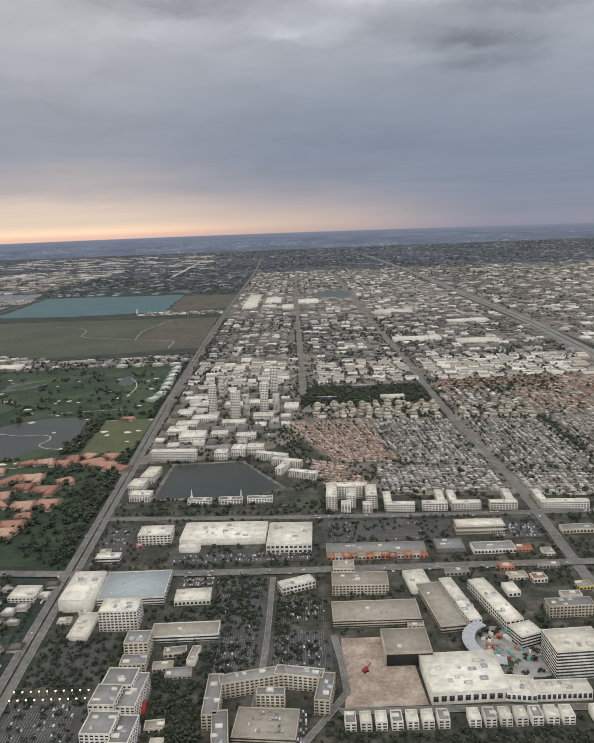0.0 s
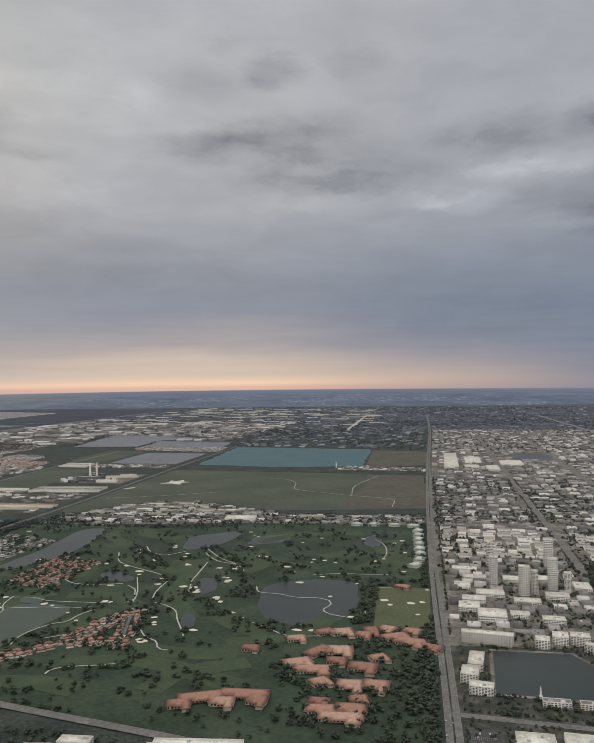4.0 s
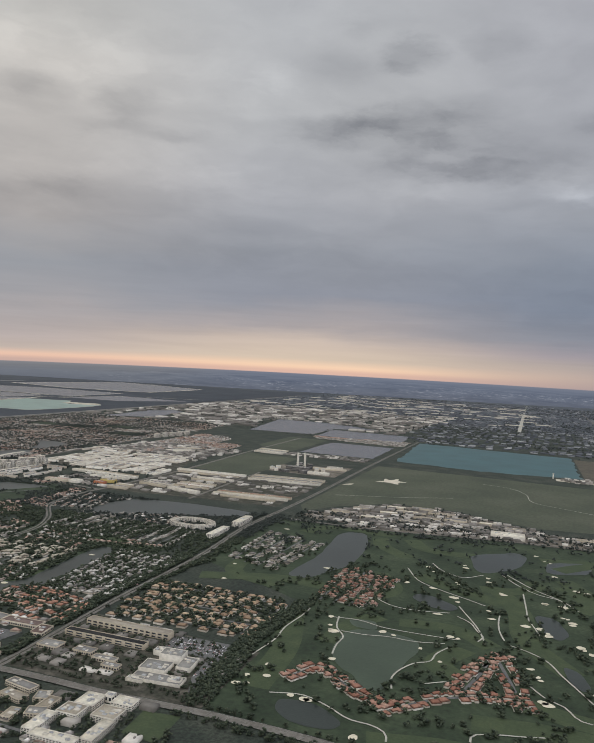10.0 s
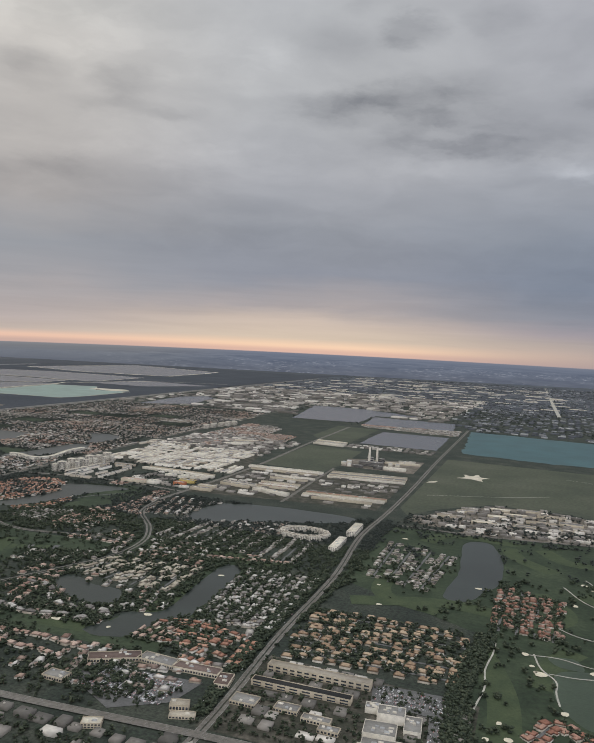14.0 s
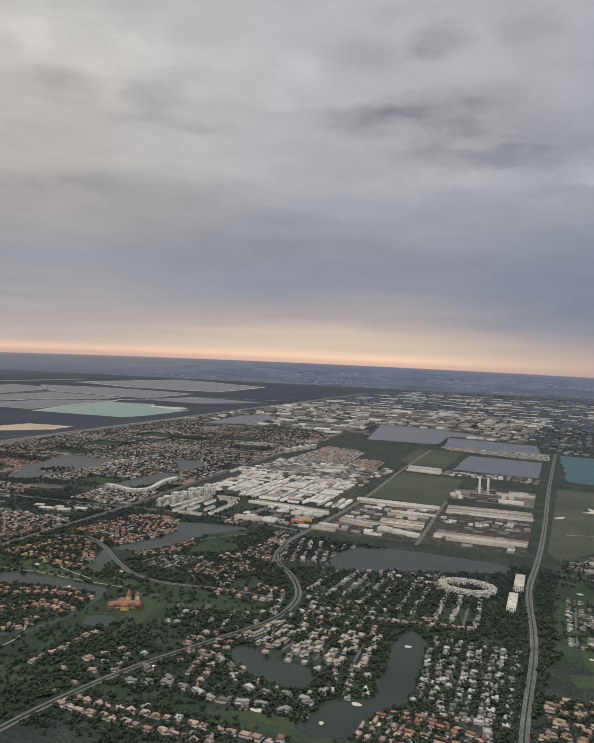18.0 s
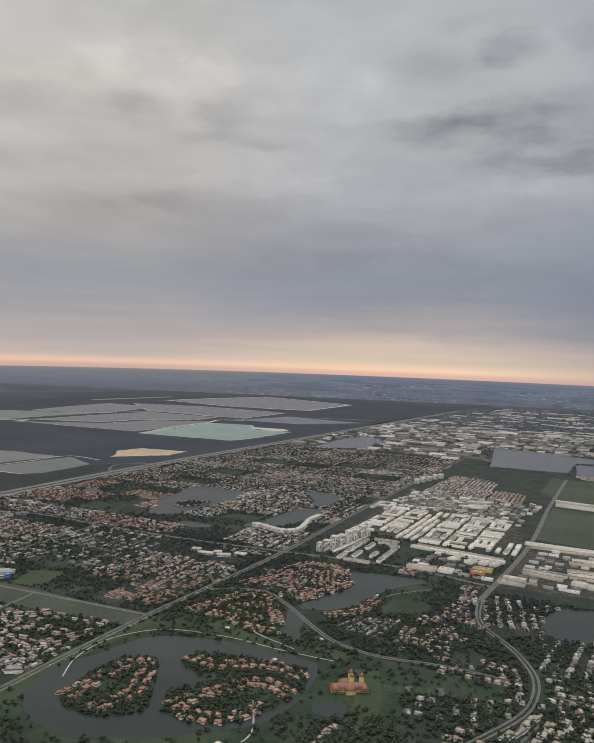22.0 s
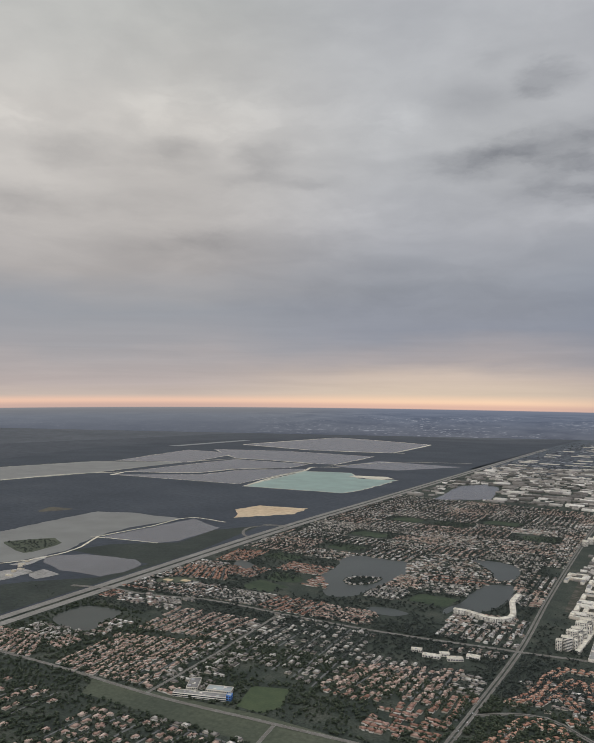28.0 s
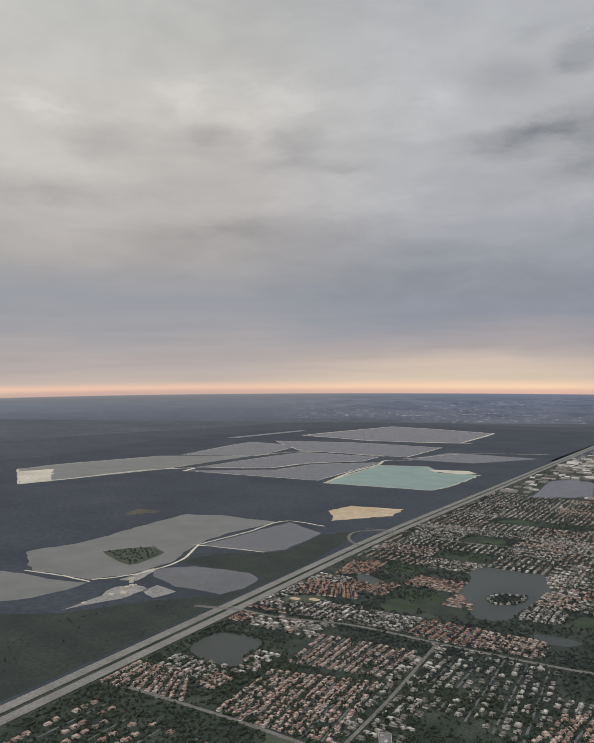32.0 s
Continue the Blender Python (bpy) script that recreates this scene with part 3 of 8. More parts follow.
def mark(poly, grid=None, grow=0.0):
    for g in (TAKEN, TREELESS) if grid is None else (grid,):
        xs, ys = [p[0] for p in poly], [p[1] for p in poly]
        i0, i1 = (int(np.clip((v - RX) / RS, 0, g.shape[0])) for v in (min(xs) - grow, max(xs) + grow + RS))
        j0, j1 = (int(np.clip((v - RY) / RS, 0, g.shape[1])) for v in (min(ys) - grow, max(ys) + grow + RS))
        if i1 > i0 and j1 > j0:
            X, Y = np.meshgrid(RX + (np.arange(i0, i1) + 0.5) * RS, RY + (np.arange(j0, j1) + 0.5) * RS, indexing="ij")
            g[i0:i1, j0:j1] |= inside(poly, X, Y)


def free(x, y, grid=None):
    g = TAKEN if grid is None else grid
    i, j = ((np.asarray(x) - RX) / RS).astype(int), ((np.asarray(y) - RY) / RS).astype(int)
    ok = (i >= 0) & (j >= 0) & (i < g.shape[0]) & (j < g.shape[1])
    return ~(ok & g[np.clip(i, 0, g.shape[0] - 1), np.clip(j, 0, g.shape[1] - 1)])


def organic(poly, rounds=2, wobble=0.0, seed=0):
    """Rounds the corners of an outline and roughens it a little."""
    p = np.array(poly, float)
    if not rounds:
        p = np.concatenate([np.linspace(a, b, max(2, int(np.linalg.norm(b - a) / 14)), endpoint=False) for a, b in zip(p, np.roll(p, -1, 0))])
    for _ in range(rounds):
        q = np.roll(p, -1, 0)
        p = np.stack([0.8 * p + 0.2 * q, 0.2 * p + 0.8 * q], 1).reshape(-1, 2)
    if wobble:
        n = np.array([[noise.noise(Vector((a * 0.05 + seed, b * 0.05, 0.3))), noise.noise(Vector((a * 0.05, b * 0.05 + seed, 7.7)))] for a, b in p])
        p = p + wobble * n
    return [tuple(v) for v in p]


LAYER = [0]


def sheet(name, poly, z, mat, label, category, block=True, kind="structure", trees=False):
    me = bpy.data.meshes.new(name)
    if name in ("lake", "bank", "lime_spoil", "car_park", "fairway"):
        LAYER[0] += 1
        z += 0.0015 * LAYER[0]
    me.from_pydata([(x, y, z) for x, y in poly], [], [list(range(len(poly)))])
    if me.polygons[0].normal.z < 0:
        me.flip_normals()
    me.materials.append(mat)
    if block:
        mark(poly, TAKEN)
    if not trees:
        mark(poly, TREELESS)
    return tagged(new(name, me), label, category, kind=kind)


def offset_line(pts, d):
    p = np.array(pts, float)
    t = np.gradient(p, axis=0)
    t /= np.linalg.norm(t, axis=1)[:, None]
    return p + d * np.stack([-t[:, 1], t[:, 0]], 1)


def fine_line(pts, step=12.0):
    """A smooth line through the points."""
    p = np.array(pts, float)
    s = np.r_[0, np.cumsum(np.linalg.norm(np.diff(p, axis=0), axis=1))]
    u = np.linspace(0, s[-1], max(2, int(s[-1] / step)))
    out = []
    m = np.gradient(p, s, axis=0)
    for v in u:
        i = min(np.searchsorted(s, v, side="right") - 1, len(p) - 2)
        h = s[i + 1] - s[i]
        k = (v - s[i]) / h
        out.append((2 * k**3 - 3 * k**2 + 1) * p[i] + (k**3 - 2 * k**2 + k) * h * m[i] + (-2 * k**3 + 3 * k**2) * p[i + 1] + (k**3 - k**2) * h * m[i + 1])
    return np.array(out)


def strip_arrays(pts, a, b, z):
    l, r = offset_line(pts, b), offset_line(pts, a)
    n = len(l)
    V = np.concatenate([np.c_[r, np.full(n, z)], np.c_[l, np.full(n, z)]])
    i = np.arange(n - 1)
    F = np.concatenate([np.stack([i, i + 1, i + 1 + n], 1), np.stack([i, i + 1 + n, i + n], 1)])
    return V, F


def road(name, pts, width, label, mat="city_road", z=0.2, marks=True, lanes=4, median=0.0, verge=1.5):
    line = fine_line(pts)
    LAYER[0] += 1
    z += 0.01 * (LAYER[0] % 30)
    sh = Shape()
    if median:
        sh.tris(*strip_arrays(line, -width / 2, -median / 2, z)).tris(*strip_arrays(line, median / 2, width / 2, z))
    else:
        sh.tris(*strip_arrays(line, -width / 2, width / 2, z))
    ob = tagged(new(name, sh.mesh(name, [M[mat]])), label, "road", kind="structure")
    if marks:
        mk = Shape()
        for k in range(lanes + 1):
            o = -width / 2 + 0.25 + k * (width - 0.5) / lanes
            if median and abs(o) < median / 2 + 0.4:
                o = math.copysign(median / 2 + 0.3, o or 1)
            if k in (0, lanes):
                mk.tris(*strip_arrays(line, o - 0.04, o + 0.04, z + 0.04))
            else:
                dash = fine_line(pts, 3.0)
                for i in range(0, min(len(dash) - 2, 500), 3):
                    mk.tris(*strip_arrays(dash[i:i + 2], o - 0.035, o + 0.035, z + 0.04))
        part("lane_markings", mk.mesh("lane_markings", [M["bay_paint"]]), ob)
    l, r = offset_line(line, width / 2 + verge), offset_line(line, -width / 2 - verge)
    for i in range(len(l) - 1):
        mark([tuple(l[i]), tuple(l[i + 1]), tuple(r[i + 1]), tuple(r[i])])
    return ob


# ---- ground ----
sheet("ground", [(-9000, -3000), (9000, -3000), (9000, 7000), (-9000, 7000)], 0.0, M["ground"], "flat dark green ground reaching to the horizon", "ground", block=False, trees=True)
TURNPIKE = [(-1445, 100), (-1462, 250), (-1477, 391), (-1508, 681), (-1556, 1120), (-1594, 1640), (-1672, 2720), (-1760, 4000)]
sheet("wetland", [(-9000, 60), (-1455, 60), (-1492, 391), (-1523, 681), (-1571, 1120), (-1610, 1640), (-1690, 2720), (-1790, 4200), (-1900, 6900), (-9000, 6900)], 0.05, M["scrub"], "dark wetland scrub stretching away beyond the highway", "wetland", trees=True)
sheet("far_suburb_ground", [(-1692, 2560), (-1790, 4200), (-1890, 6900), (8900, 6900), (8900, 2500), (2500, 2450)], 0.05, M["hazed_ground"], "wooded suburbs far away, blue-grey for haze", "ground", block=False, trees=True)
sheet("golf_course", [(-110, 298), (-118, 560), (-130, 795), (-326, 776), (-475, 748), (-568, 742), (-560, 560), (-450, 500), (-448, 420), (-437, 334), (-380, 334), (-280, 320)], 0.05, M["golf"], "green golf course with ponds, bunkers and trees", "golf course", block=False, trees=True)
sheet("driving_range", [(-158, 556), (-119, 556), (-117, 469), (-152, 460)], 0.1, M["range"], "yellowish mown driving range", "lawn")
sheet("grass_field", [(-574, 830), (-585, 1245), (-400, 1240), (-139, 1223), (-126, 905), (-233, 880), (-300, 866), (-345, 876), (-400, 910), (-484, 908), (-535, 846), (-560, 800)], 0.06, M["grass"], "open green grass field below the quarry lake", "field")
sheet("rough_field", [(-265, 1671), (-142, 1650), (-132, 1388), (-248, 1320)], 0.06, M["rough"], "brownish rough field beside the quarry lake", "field")
sheet("industrial_yard", [(-504, 742), (-465, 835), (-339, 838), (-126, 850), (-130, 797), (-328, 780)], 0.08, M["urban"], "grey industrial yards with sheds", "yard", block=False, trees=True)
sheet("warehouse_ground", [(-120, 600), (-140, 2500), (330, 2500), (322, 768), (300, 620), (120, 640), (60, 640)], 0.07, M["urban"], "grey paved ground of the warehouse district", "pavement", block=False, trees=True)
sheet("east_district_ground", [(340, 640), (352, 2500), (2600, 2500), (1500, 700)], 0.07, M["urban"], "grey mixed urban ground east of the expressway", "pavement", block=False, trees=True)
sheet("industrial_yard", [(-556, 780), (-528, 838), (-480, 900), (-400, 905), (-345, 868), (-300, 850), (-305, 826), (-343, 790), (-397, 795), (-465, 768), (-534, 764)], 0.085, M["urban"], "grey yards between pale sheds and trees", "yard", block=False, trees=True)
sheet("pale_yard", [(-1030, 915), (-1052, 1150), (-890, 1215), (-815, 935), (-960, 893)], 0.08, M["downtown"], "grey yards between white flat blocks", "yard", block=False, trees=True)
sheet("west_yard", [(-812, 770), (-812, 960), (-600, 1000), (-594, 800), (-690, 790)], 0.08, M["downtown"], "grey yards between long sheds", "yard", block=False, trees=True)
sheet("second_field", [(-820, 1005), (-832, 1250), (-729, 1232), (-717, 1087), (-720, 993)], 0.09, M["grass"], "green field beside the power station", "field")
sheet("easement", [(-1304, 486), (-1158, 509), (-1030, 513), (-1028, 490), (-1136, 470), (-1290, 462)], 0.08, M["grass"], "open grass strip beside the road", "field")
sheet("downtown_ground", [(-100, 130), (-104, 288), (-108, 345), (-112, 480), (-110, 600), (60, 640), (120, 640), (300, 652), (280, 130)], 0.06, M["downtown"], "dark ground of the downtown blocks", "pavement", block=False, trees=True)

sheet("terrace_ground", [(-16, 525), (20, 428), (44, 372), (292, 352), (298, 640), (118, 640), (8, 585)], 0.1, M["urban"], "grey paved ground between terrace houses", "pavement", block=False, trees=True)
sheet("waterfront_ground", [(-110, 440), (-114, 660), (4, 660), (-4, 480), (-40, 446)], 0.14, M["urban"], "grey paved ground below the towers", "pavement", block=False, trees=True)
sheet("dim_lawn", [(-98, 229), (-68, 232), (-67, 214), (-97, 215)], 0.2, M["golf"], "dark lawn with scattered trees", "lawn", trees=True)
sheet("dim_lawn", [(-36, 288), (-18, 288), (-19, 244), (-36, 243)], 0.21, M["golf"], "dark planted strip beside car parks", "lawn", trees=True)
sheet("power_station_yard", [(-716, 1062), (-726, 1140), (-612, 1180), (-606, 1060)], 0.12, M["urban"], "grey yard of the power station", "yard", block=False)

sheet("golf_course", [(-1026, 335), (-1024, 505), (-1004, 560), (-880, 560), (-800, 520), (-796, 335)], 0.06, M["golf"], "green golf course round the lagoon villas", "golf course", block=False, trees=True)
sheet("golf_course", [(-790, 366), (-740, 374), (-672, 380), (-612, 380), (-612, 398), (-672, 398), (-740, 394), (-790, 386)], 0.08, M["golf"], "green golf strip behind terrace houses", "golf course", trees=True)
sheet("golf_course", [(-735, 540), (-760, 590), (-600, 575), (-600, 545)], 0.07, M["golf"], "green strip of golf turf beside houses", "golf course", block=False, trees=True)
sheet("golf_course", [(-1008, 540), (-905, 530), (-850, 541), (-755, 551), (-750, 522), (-812, 505), (-900, 505)], 0.082, M["golf"], "green golf turf below the parkway", "golf course", trees=True)
sheet("golf_course", [(-660, 400), (-655, 560), (-612, 560), (-606, 400)], 0.075, M["golf"], "green golf strip along the canal basin", "golf course", block=False, trees=True)
sheet("golf_course", [(-905, 700), (-930, 740), (-880, 760), (-830, 740), (-830, 690), (-890, 660)], 0.07, M["golf"], "green playing ground beside the lake", "golf course", trees=True)

sheet("rough_field", [(-236, 905), (-222, 1100), (-232, 1218), (-140, 1220), (-127, 906)], 0.075, M["rough"], "browner part of the open field", "field")
sheet("plaza_ground", [(-556, 328), (-554, 412), (-440, 406), (-438, 333), (-480, 329)], 0.09, M["downtown"], "grey paved ground round plaza shops", "pavement", block=False, trees=True)
sheet("promenade", [(-86, 376), (-84, 438.4), (-38, 440.4), (-9.5, 388), (-32, 374)], 0.15, M["urban"], "pale promenade round the pond", "pavement", block=False)

# two sheets whose paler colours imitate haze over the distant wetland
sheet("sawgrass_marsh", organic([(-8900, 600), (-3100, 700), (-3050, 1500), (-3450, 2500), (-3380, 3500), (-3180, 4250), (-2300, 4330), (-1830, 4420), (-1890, 6800), (-8900, 6800)], 2, 60), 0.07, M["haze_marsh"], "marsh beyond the basins, coloured greyer for haze", "marsh", trees=True)
sheet("sawgrass_marsh", organic([(-8800, 900), (-3950, 1000), (-3800, 2500), (-3900, 4000), (-3500, 4700), (-2000, 4760), (-1890, 6700), (-8800, 6700)], 2, 80), 0.09, M["far_haze_marsh"], "far marsh, coloured paler still for haze", "marsh", trees=True)

# ---- water ----
def lake(poly, mat, label, wobble=3.0, rounds=2, seed=1.0, bank=None):
    o = organic(poly, rounds, wobble, seed)
    if bank:
        c = np.mean(o, 0)
        sheet("bank", [tuple(c + (np.array(p) - c) * (1 + bank / max(1.0, np.linalg.norm(np.array(p) - c)))) for p in o], 0.12, M["lime"], "pale limestone bank along the water", "bank")
    return sheet("lake", o, 0.16, M[mat], label, "lake")


lake([(-84, 378), (-82, 436), (-39, 438), (-12, 388), (-33, 376), (-65, 378)], "water", "dark pond among white apartment blocks", 0, 0)
lake([(-575, 1335), (-605, 1724), (-271, 1692), (-254, 1345), (-420, 1312)], "water_teal", "teal quarry lake behind the grass field", 8, 0)
lake([(-1033, 1684), (-1122, 2107), (-971, 2117), (-763, 1997), (-881, 1912), (-872, 1708)], "water_grey", "grey quarry lake", 4, 0)
sheet("orchard", [(-875, 1390), (-888, 1600), (-790, 1590), (-780, 1330), (-838, 1330)], 0.09, M["grass"], "dark green field between quarry lakes", "field")
lake([(-772, 1559), (-631, 1557), (-620, 1339), (-764, 1336)], "water_grey", "grey rectangular quarry lake", 4, 0)
lake([(-877, 1889), (-664, 1883), (-644, 1715), (-850, 1675)], "water_grey", "grey quarry lake behind a row of houses", 4, 0)
lake([(-243, 546), (-239, 495), (-225, 468), (-202, 458), (-177, 466), (-167, 489), (-168, 535), (-176, 566), (-211, 568)], "water", "dark golf course pond", 3, 2)
lake([(-410, 361), (-407, 348), (-398, 341), (-388, 339), (-377, 342), (-374, 350), (-382, 357), (-394, 363)], "water", "dark pond beside the cross street", 1, 2)
lake([(-412, 485), (-405, 472), (-388, 472), (-394, 490)], "water_golf", "small murky golf pond", 1, 2)
lake([(-281, 472), (-277, 453), (-270, 440), (-265, 446), (-271, 467)], "water", "narrow dark golf pond", 1, 2)
lake([(-186, 735), (-183, 694), (-167, 674), (-168, 730)], "water", "dark pond near the golf lodges", 2, 2)
lake([(-408, 466), (-386, 474), (-363, 471), (-358, 453), (-363, 431), (-365, 407), (-366, 391), (-376, 388), (-385, 403), (-395, 409), (-405, 428)], "water_golf", "murky green golf pond", 2, 2)
lake([(-486, 559), (-479, 620), (-484, 668), (-490, 724), (-464, 731), (-449, 672), (-445, 612), (-460, 568), (-472, 548)], "water", "dark golf pond beside villas", 3, 2)
lake([(-385, 551), (-370, 537), (-352, 534), (-347, 545), (-368, 562), (-383, 563)], "water", "small dark pond between golf holes", 2, 2)
lake([(-299, 556), (-292, 523), (-281, 512), (-277, 529), (-284, 556)], "water", "dark pond between tree belts", 2, 2)
lake([(-360, 703), (-349, 640), (-319, 672), (-310, 721), (-324, 738)], "water", "dark pond below the industrial yards", 4, 2)
lake([(-297, 716), (-294, 672), (-257, 694), (-256, 733)], "water", "dark pond between fairways", 3, 2)
lake([(-738, 468), (-724, 468), (-709, 457), (-687, 462), (-676, 446), (-677, 432), (-693, 428), (-707, 432), (-724, 441), (-738, 456)], "water", "dark pond among villas", 1.5, 2)
lake([(-651, 547), (-633, 548), (-626, 500), (-619, 443), (-633, 428), (-636, 396), (-656, 388), (-669, 393), (-659, 415), (-662, 428), (-640, 436), (-640, 457), (-646, 489)], "water", "dark canal basin beside townhouses", 1.5, 1)
lake([(-752, 676), (-757, 707), (-747, 742), (-683, 757), (-606, 755), (-600, 744), (-606, 724), (-655, 699), (-718, 665), (-740, 656)], "water", "dark lake in front of long sheds", 3, 2)
lake([(-945, 727), (-917, 740), (-887, 744), (-865, 743), (-884, 715), (-895, 688), (-898, 655), (-899, 628), (-911, 613), (-932, 601), (-942, 608), (-936, 627), (-929, 658), (-923, 688), (-939, 711)], "water", "dark lake beside red-roofed villas", 2, 2)
lake([(-944, 595), (-931, 594), (-919, 580), (-911, 555), (-899, 537), (-909, 536), (-921, 549), (-931, 572)], "water", "dark pond beside a curving road", 1.5, 2)
lake([(-1009, 383), (-1011, 416), (-1005, 443), (-995, 488), (-947, 508), (-900, 509), (-868, 512), (-856, 456), (-859, 419), (-886, 393), (-900, 374), (-937, 350), (-967, 350), (-990, 360)], "water", "dark lagoon winding round villa islands", 3, 2)
LAND_1 = [(-980, 380), (-988, 414), (-988, 445), (-966, 456), (-948, 432), (-925, 395), (-939, 376), (-964, 372)]
LAND_2 = [(-951, 462), (-951, 481), (-912, 494), (-874, 499), (-860, 469), (-864, 443), (-873, 411), (-896, 398), (-918, 400), (-931, 424), (-914, 450), (-942, 454)]
for land_ in (LAND_1, LAND_2):
    sheet("island", organic(land_, 2, 2), 0.34, M["golf"], "green villa island in the lagoon", "island", trees=True)
lake([(-850, 459), (-831, 470), (-824, 450), (-842, 444)], "water", "small dark pond below the clubhouse", 1.5, 2)
lake([(-1362, 1011), (-1332, 1034), (-1301, 1027), (-1269, 1041), (-1239, 958), (-1247, 938), (-1240, 904), (-1252, 883), (-1239, 836), (-1270, 805), (-1300, 847), (-1309, 873), (-1332, 887), (-1333, 929), (-1341, 963)], "water", "large dark lake ringed by houses", 8, 2)
lake([(-1140, 820), (-1143, 846), (-1134, 889), (-1140, 932), (-1137, 983), (-1105, 995), (-1099, 964), (-1093, 880), (-1105, 850), (-1117, 857), (-1129, 851)], "water", "dark lake beside curved apartment blocks", 4, 2)
lake([(-1204, 1109), (-1168, 1119), (-1126, 1104), (-1111, 1029), (-1130, 1001), (-1153, 1053), (-1177, 1080)], "water", "dark lake between rows of houses", 4, 2)
lake([(-1218, 800), (-1191, 812), (-1164, 805), (-1177, 784), (-1202, 782)], "water", "narrow dark lake", 2, 2)
lake([(-1465, 579), (-1471, 610), (-1461, 627), (-1418, 631), (-1408, 612), (-1408, 587), (-1394, 566), (-1416, 558), (-1451, 563)], "water", "dark pond near the highway", 3, 2)
lake([(-1460, 870), (-1470, 905), (-1430, 890), (-1425, 860)], "water", "small pond among red roofs", 2, 2)
lake([(-1987, 1612), (-2077, 2068), (-1940, 2127), (-1846, 1993), (-1735, 2025), (-1708, 1754), (-1716, 1661)], "water_green", "milky green quarry lake", 6, 0, bank=5)
lake([(-1745, 893), (-1747, 1130), (-1650, 1083), (-1625, 952), (-1641, 920)], "water_grey", "grey quarry basin with pale banks", 4, 0)
lake([(-1920, 710), (-1905, 801), (-1952, 1071), (-1888, 1108), (-1766, 1114), (-1773, 1005), (-1757, 898), (-1705, 790), (-1706, 708), (-1726, 668), (-1824, 652)], "water_pale", "pale olive shallow quarry basin", 6, 0)
lake([(-1700, 754), (-1665, 796), (-1584, 814), (-1556, 797), (-1544, 752), (-1552, 719), (-1618, 710), (-1672, 726)], "water_grey", "small grey basin beside the highway", 3, 0)
lake([(-1815, 636), (-1755, 641), (-1716, 655), (-1708, 623), (-1714, 577), (-1760, 500), (-1900, 470), (-2050, 560)], "water_pale", "pale grey basin", 4, 0)
lake([(-2446, 1579), (-2251, 1770), (-2255, 1956), (-2115, 2150), (-2030, 1640)], "water_grey", "long grey quarry basin", 5, 0, bank=4)
lake([(-2480, 1660), (-2524, 2281), (-2209, 2304), (-2180, 2130), (-2300, 1970), (-2290, 1800)], "water_grey", "middle grey quarry basin", 5, 0, bank=4)
lake([(-2560, 2330), (-2930, 2660), (-2640, 2810), (-2200, 2820), (-2130, 2360)], "water_grey", "wide grey quarry basin", 5, 0, bank=6)
lake([(-2564, 1126), (-2838, 1303), (-2854, 1458), (-2816, 1834), (-2576, 2040), (-2525, 1561), (-2552, 1254)], "water_pale", "pale olive quarry basin", 6, 0, bank=6)
lake([(-2790, 1924), (-2985, 2541), (-2700, 2520), (-2560, 2060)], "water_grey", "pale shallow basin", 5, 0, bank=5)
lake([(-3057, 3060), (-3091, 4107), (-2801, 4037), (-2359, 3861), (-2236, 3100), (-2594, 2965)], "water_grey", "far grey quarry basin", 5, 0, bank=15)
lake([(-3229, 2673), (-3300, 3386), (-3252, 3377), (-3180, 2690)], "water_pale", "far pale strip of water", 5, 0)
lake([(-1490, 1697), (-1539, 2019), (-1492, 2121), (-1433, 2046), (-1379, 1785)], "water_grey", "grey basin among warehouses", 4, 0)
lake([(-2086, 2281), (-2081, 2630), (-1740, 2605), (-1863, 2312)], "water_grey", "far grey basin by the highway", 4, 0)
lake([(30, 1500), (40, 1640), (120, 1650), (110, 1480)], "water", "dark pond among warehouses", 4, 2)
sheet("sand_spoil", organic([(-1757, 1270), (-1750, 1349), (-1648, 1376), (-1629, 1301), (-1692, 1189)], 0, 8), 0.3, M["tan_spoil"], "tan sand spoil ground", "spoil ground")
sheet("lime_spoil", organic([(-1890, 2020), (-1895, 2062), (-1795, 2095), (-1750, 2050), (-1782, 2005)], 0, 8), 0.3, M["lime"], "pale limestone spoil beside the green lake", "spoil ground")
sheet("lime_spoil", organic([(-2564, 1126), (-2786, 1270), (-2761, 1367), (-2544, 1199)], 0, 10), 0.3, M["lime"], "pale limestone shore", "spoil ground")
sheet("island", organic([(-1829, 770), (-1818, 818), (-1794, 849), (-1752, 820), (-1736, 749), (-1767, 750)], 1, 9), 0.3, M["grass"], "scrubby island in the pale basin", "island", trees=True)
sheet("island", organic([(-1298, 892), (-1292, 918), (-1254, 933), (-1255, 888), (-1279, 868)], 2, 3), 0.3, M["ground"], "wooded island in the lake", "island", block=False, trees=True)
sheet("plant_yard", organic([(-1647, 572), (-1654, 615), (-1672, 660), (-1662, 690), (-1632, 682), (-1628, 640), (-1640, 610)], 0, 9), 0.3, M["concrete"], "pale yard of a small quarry plant", "yard", block=False)
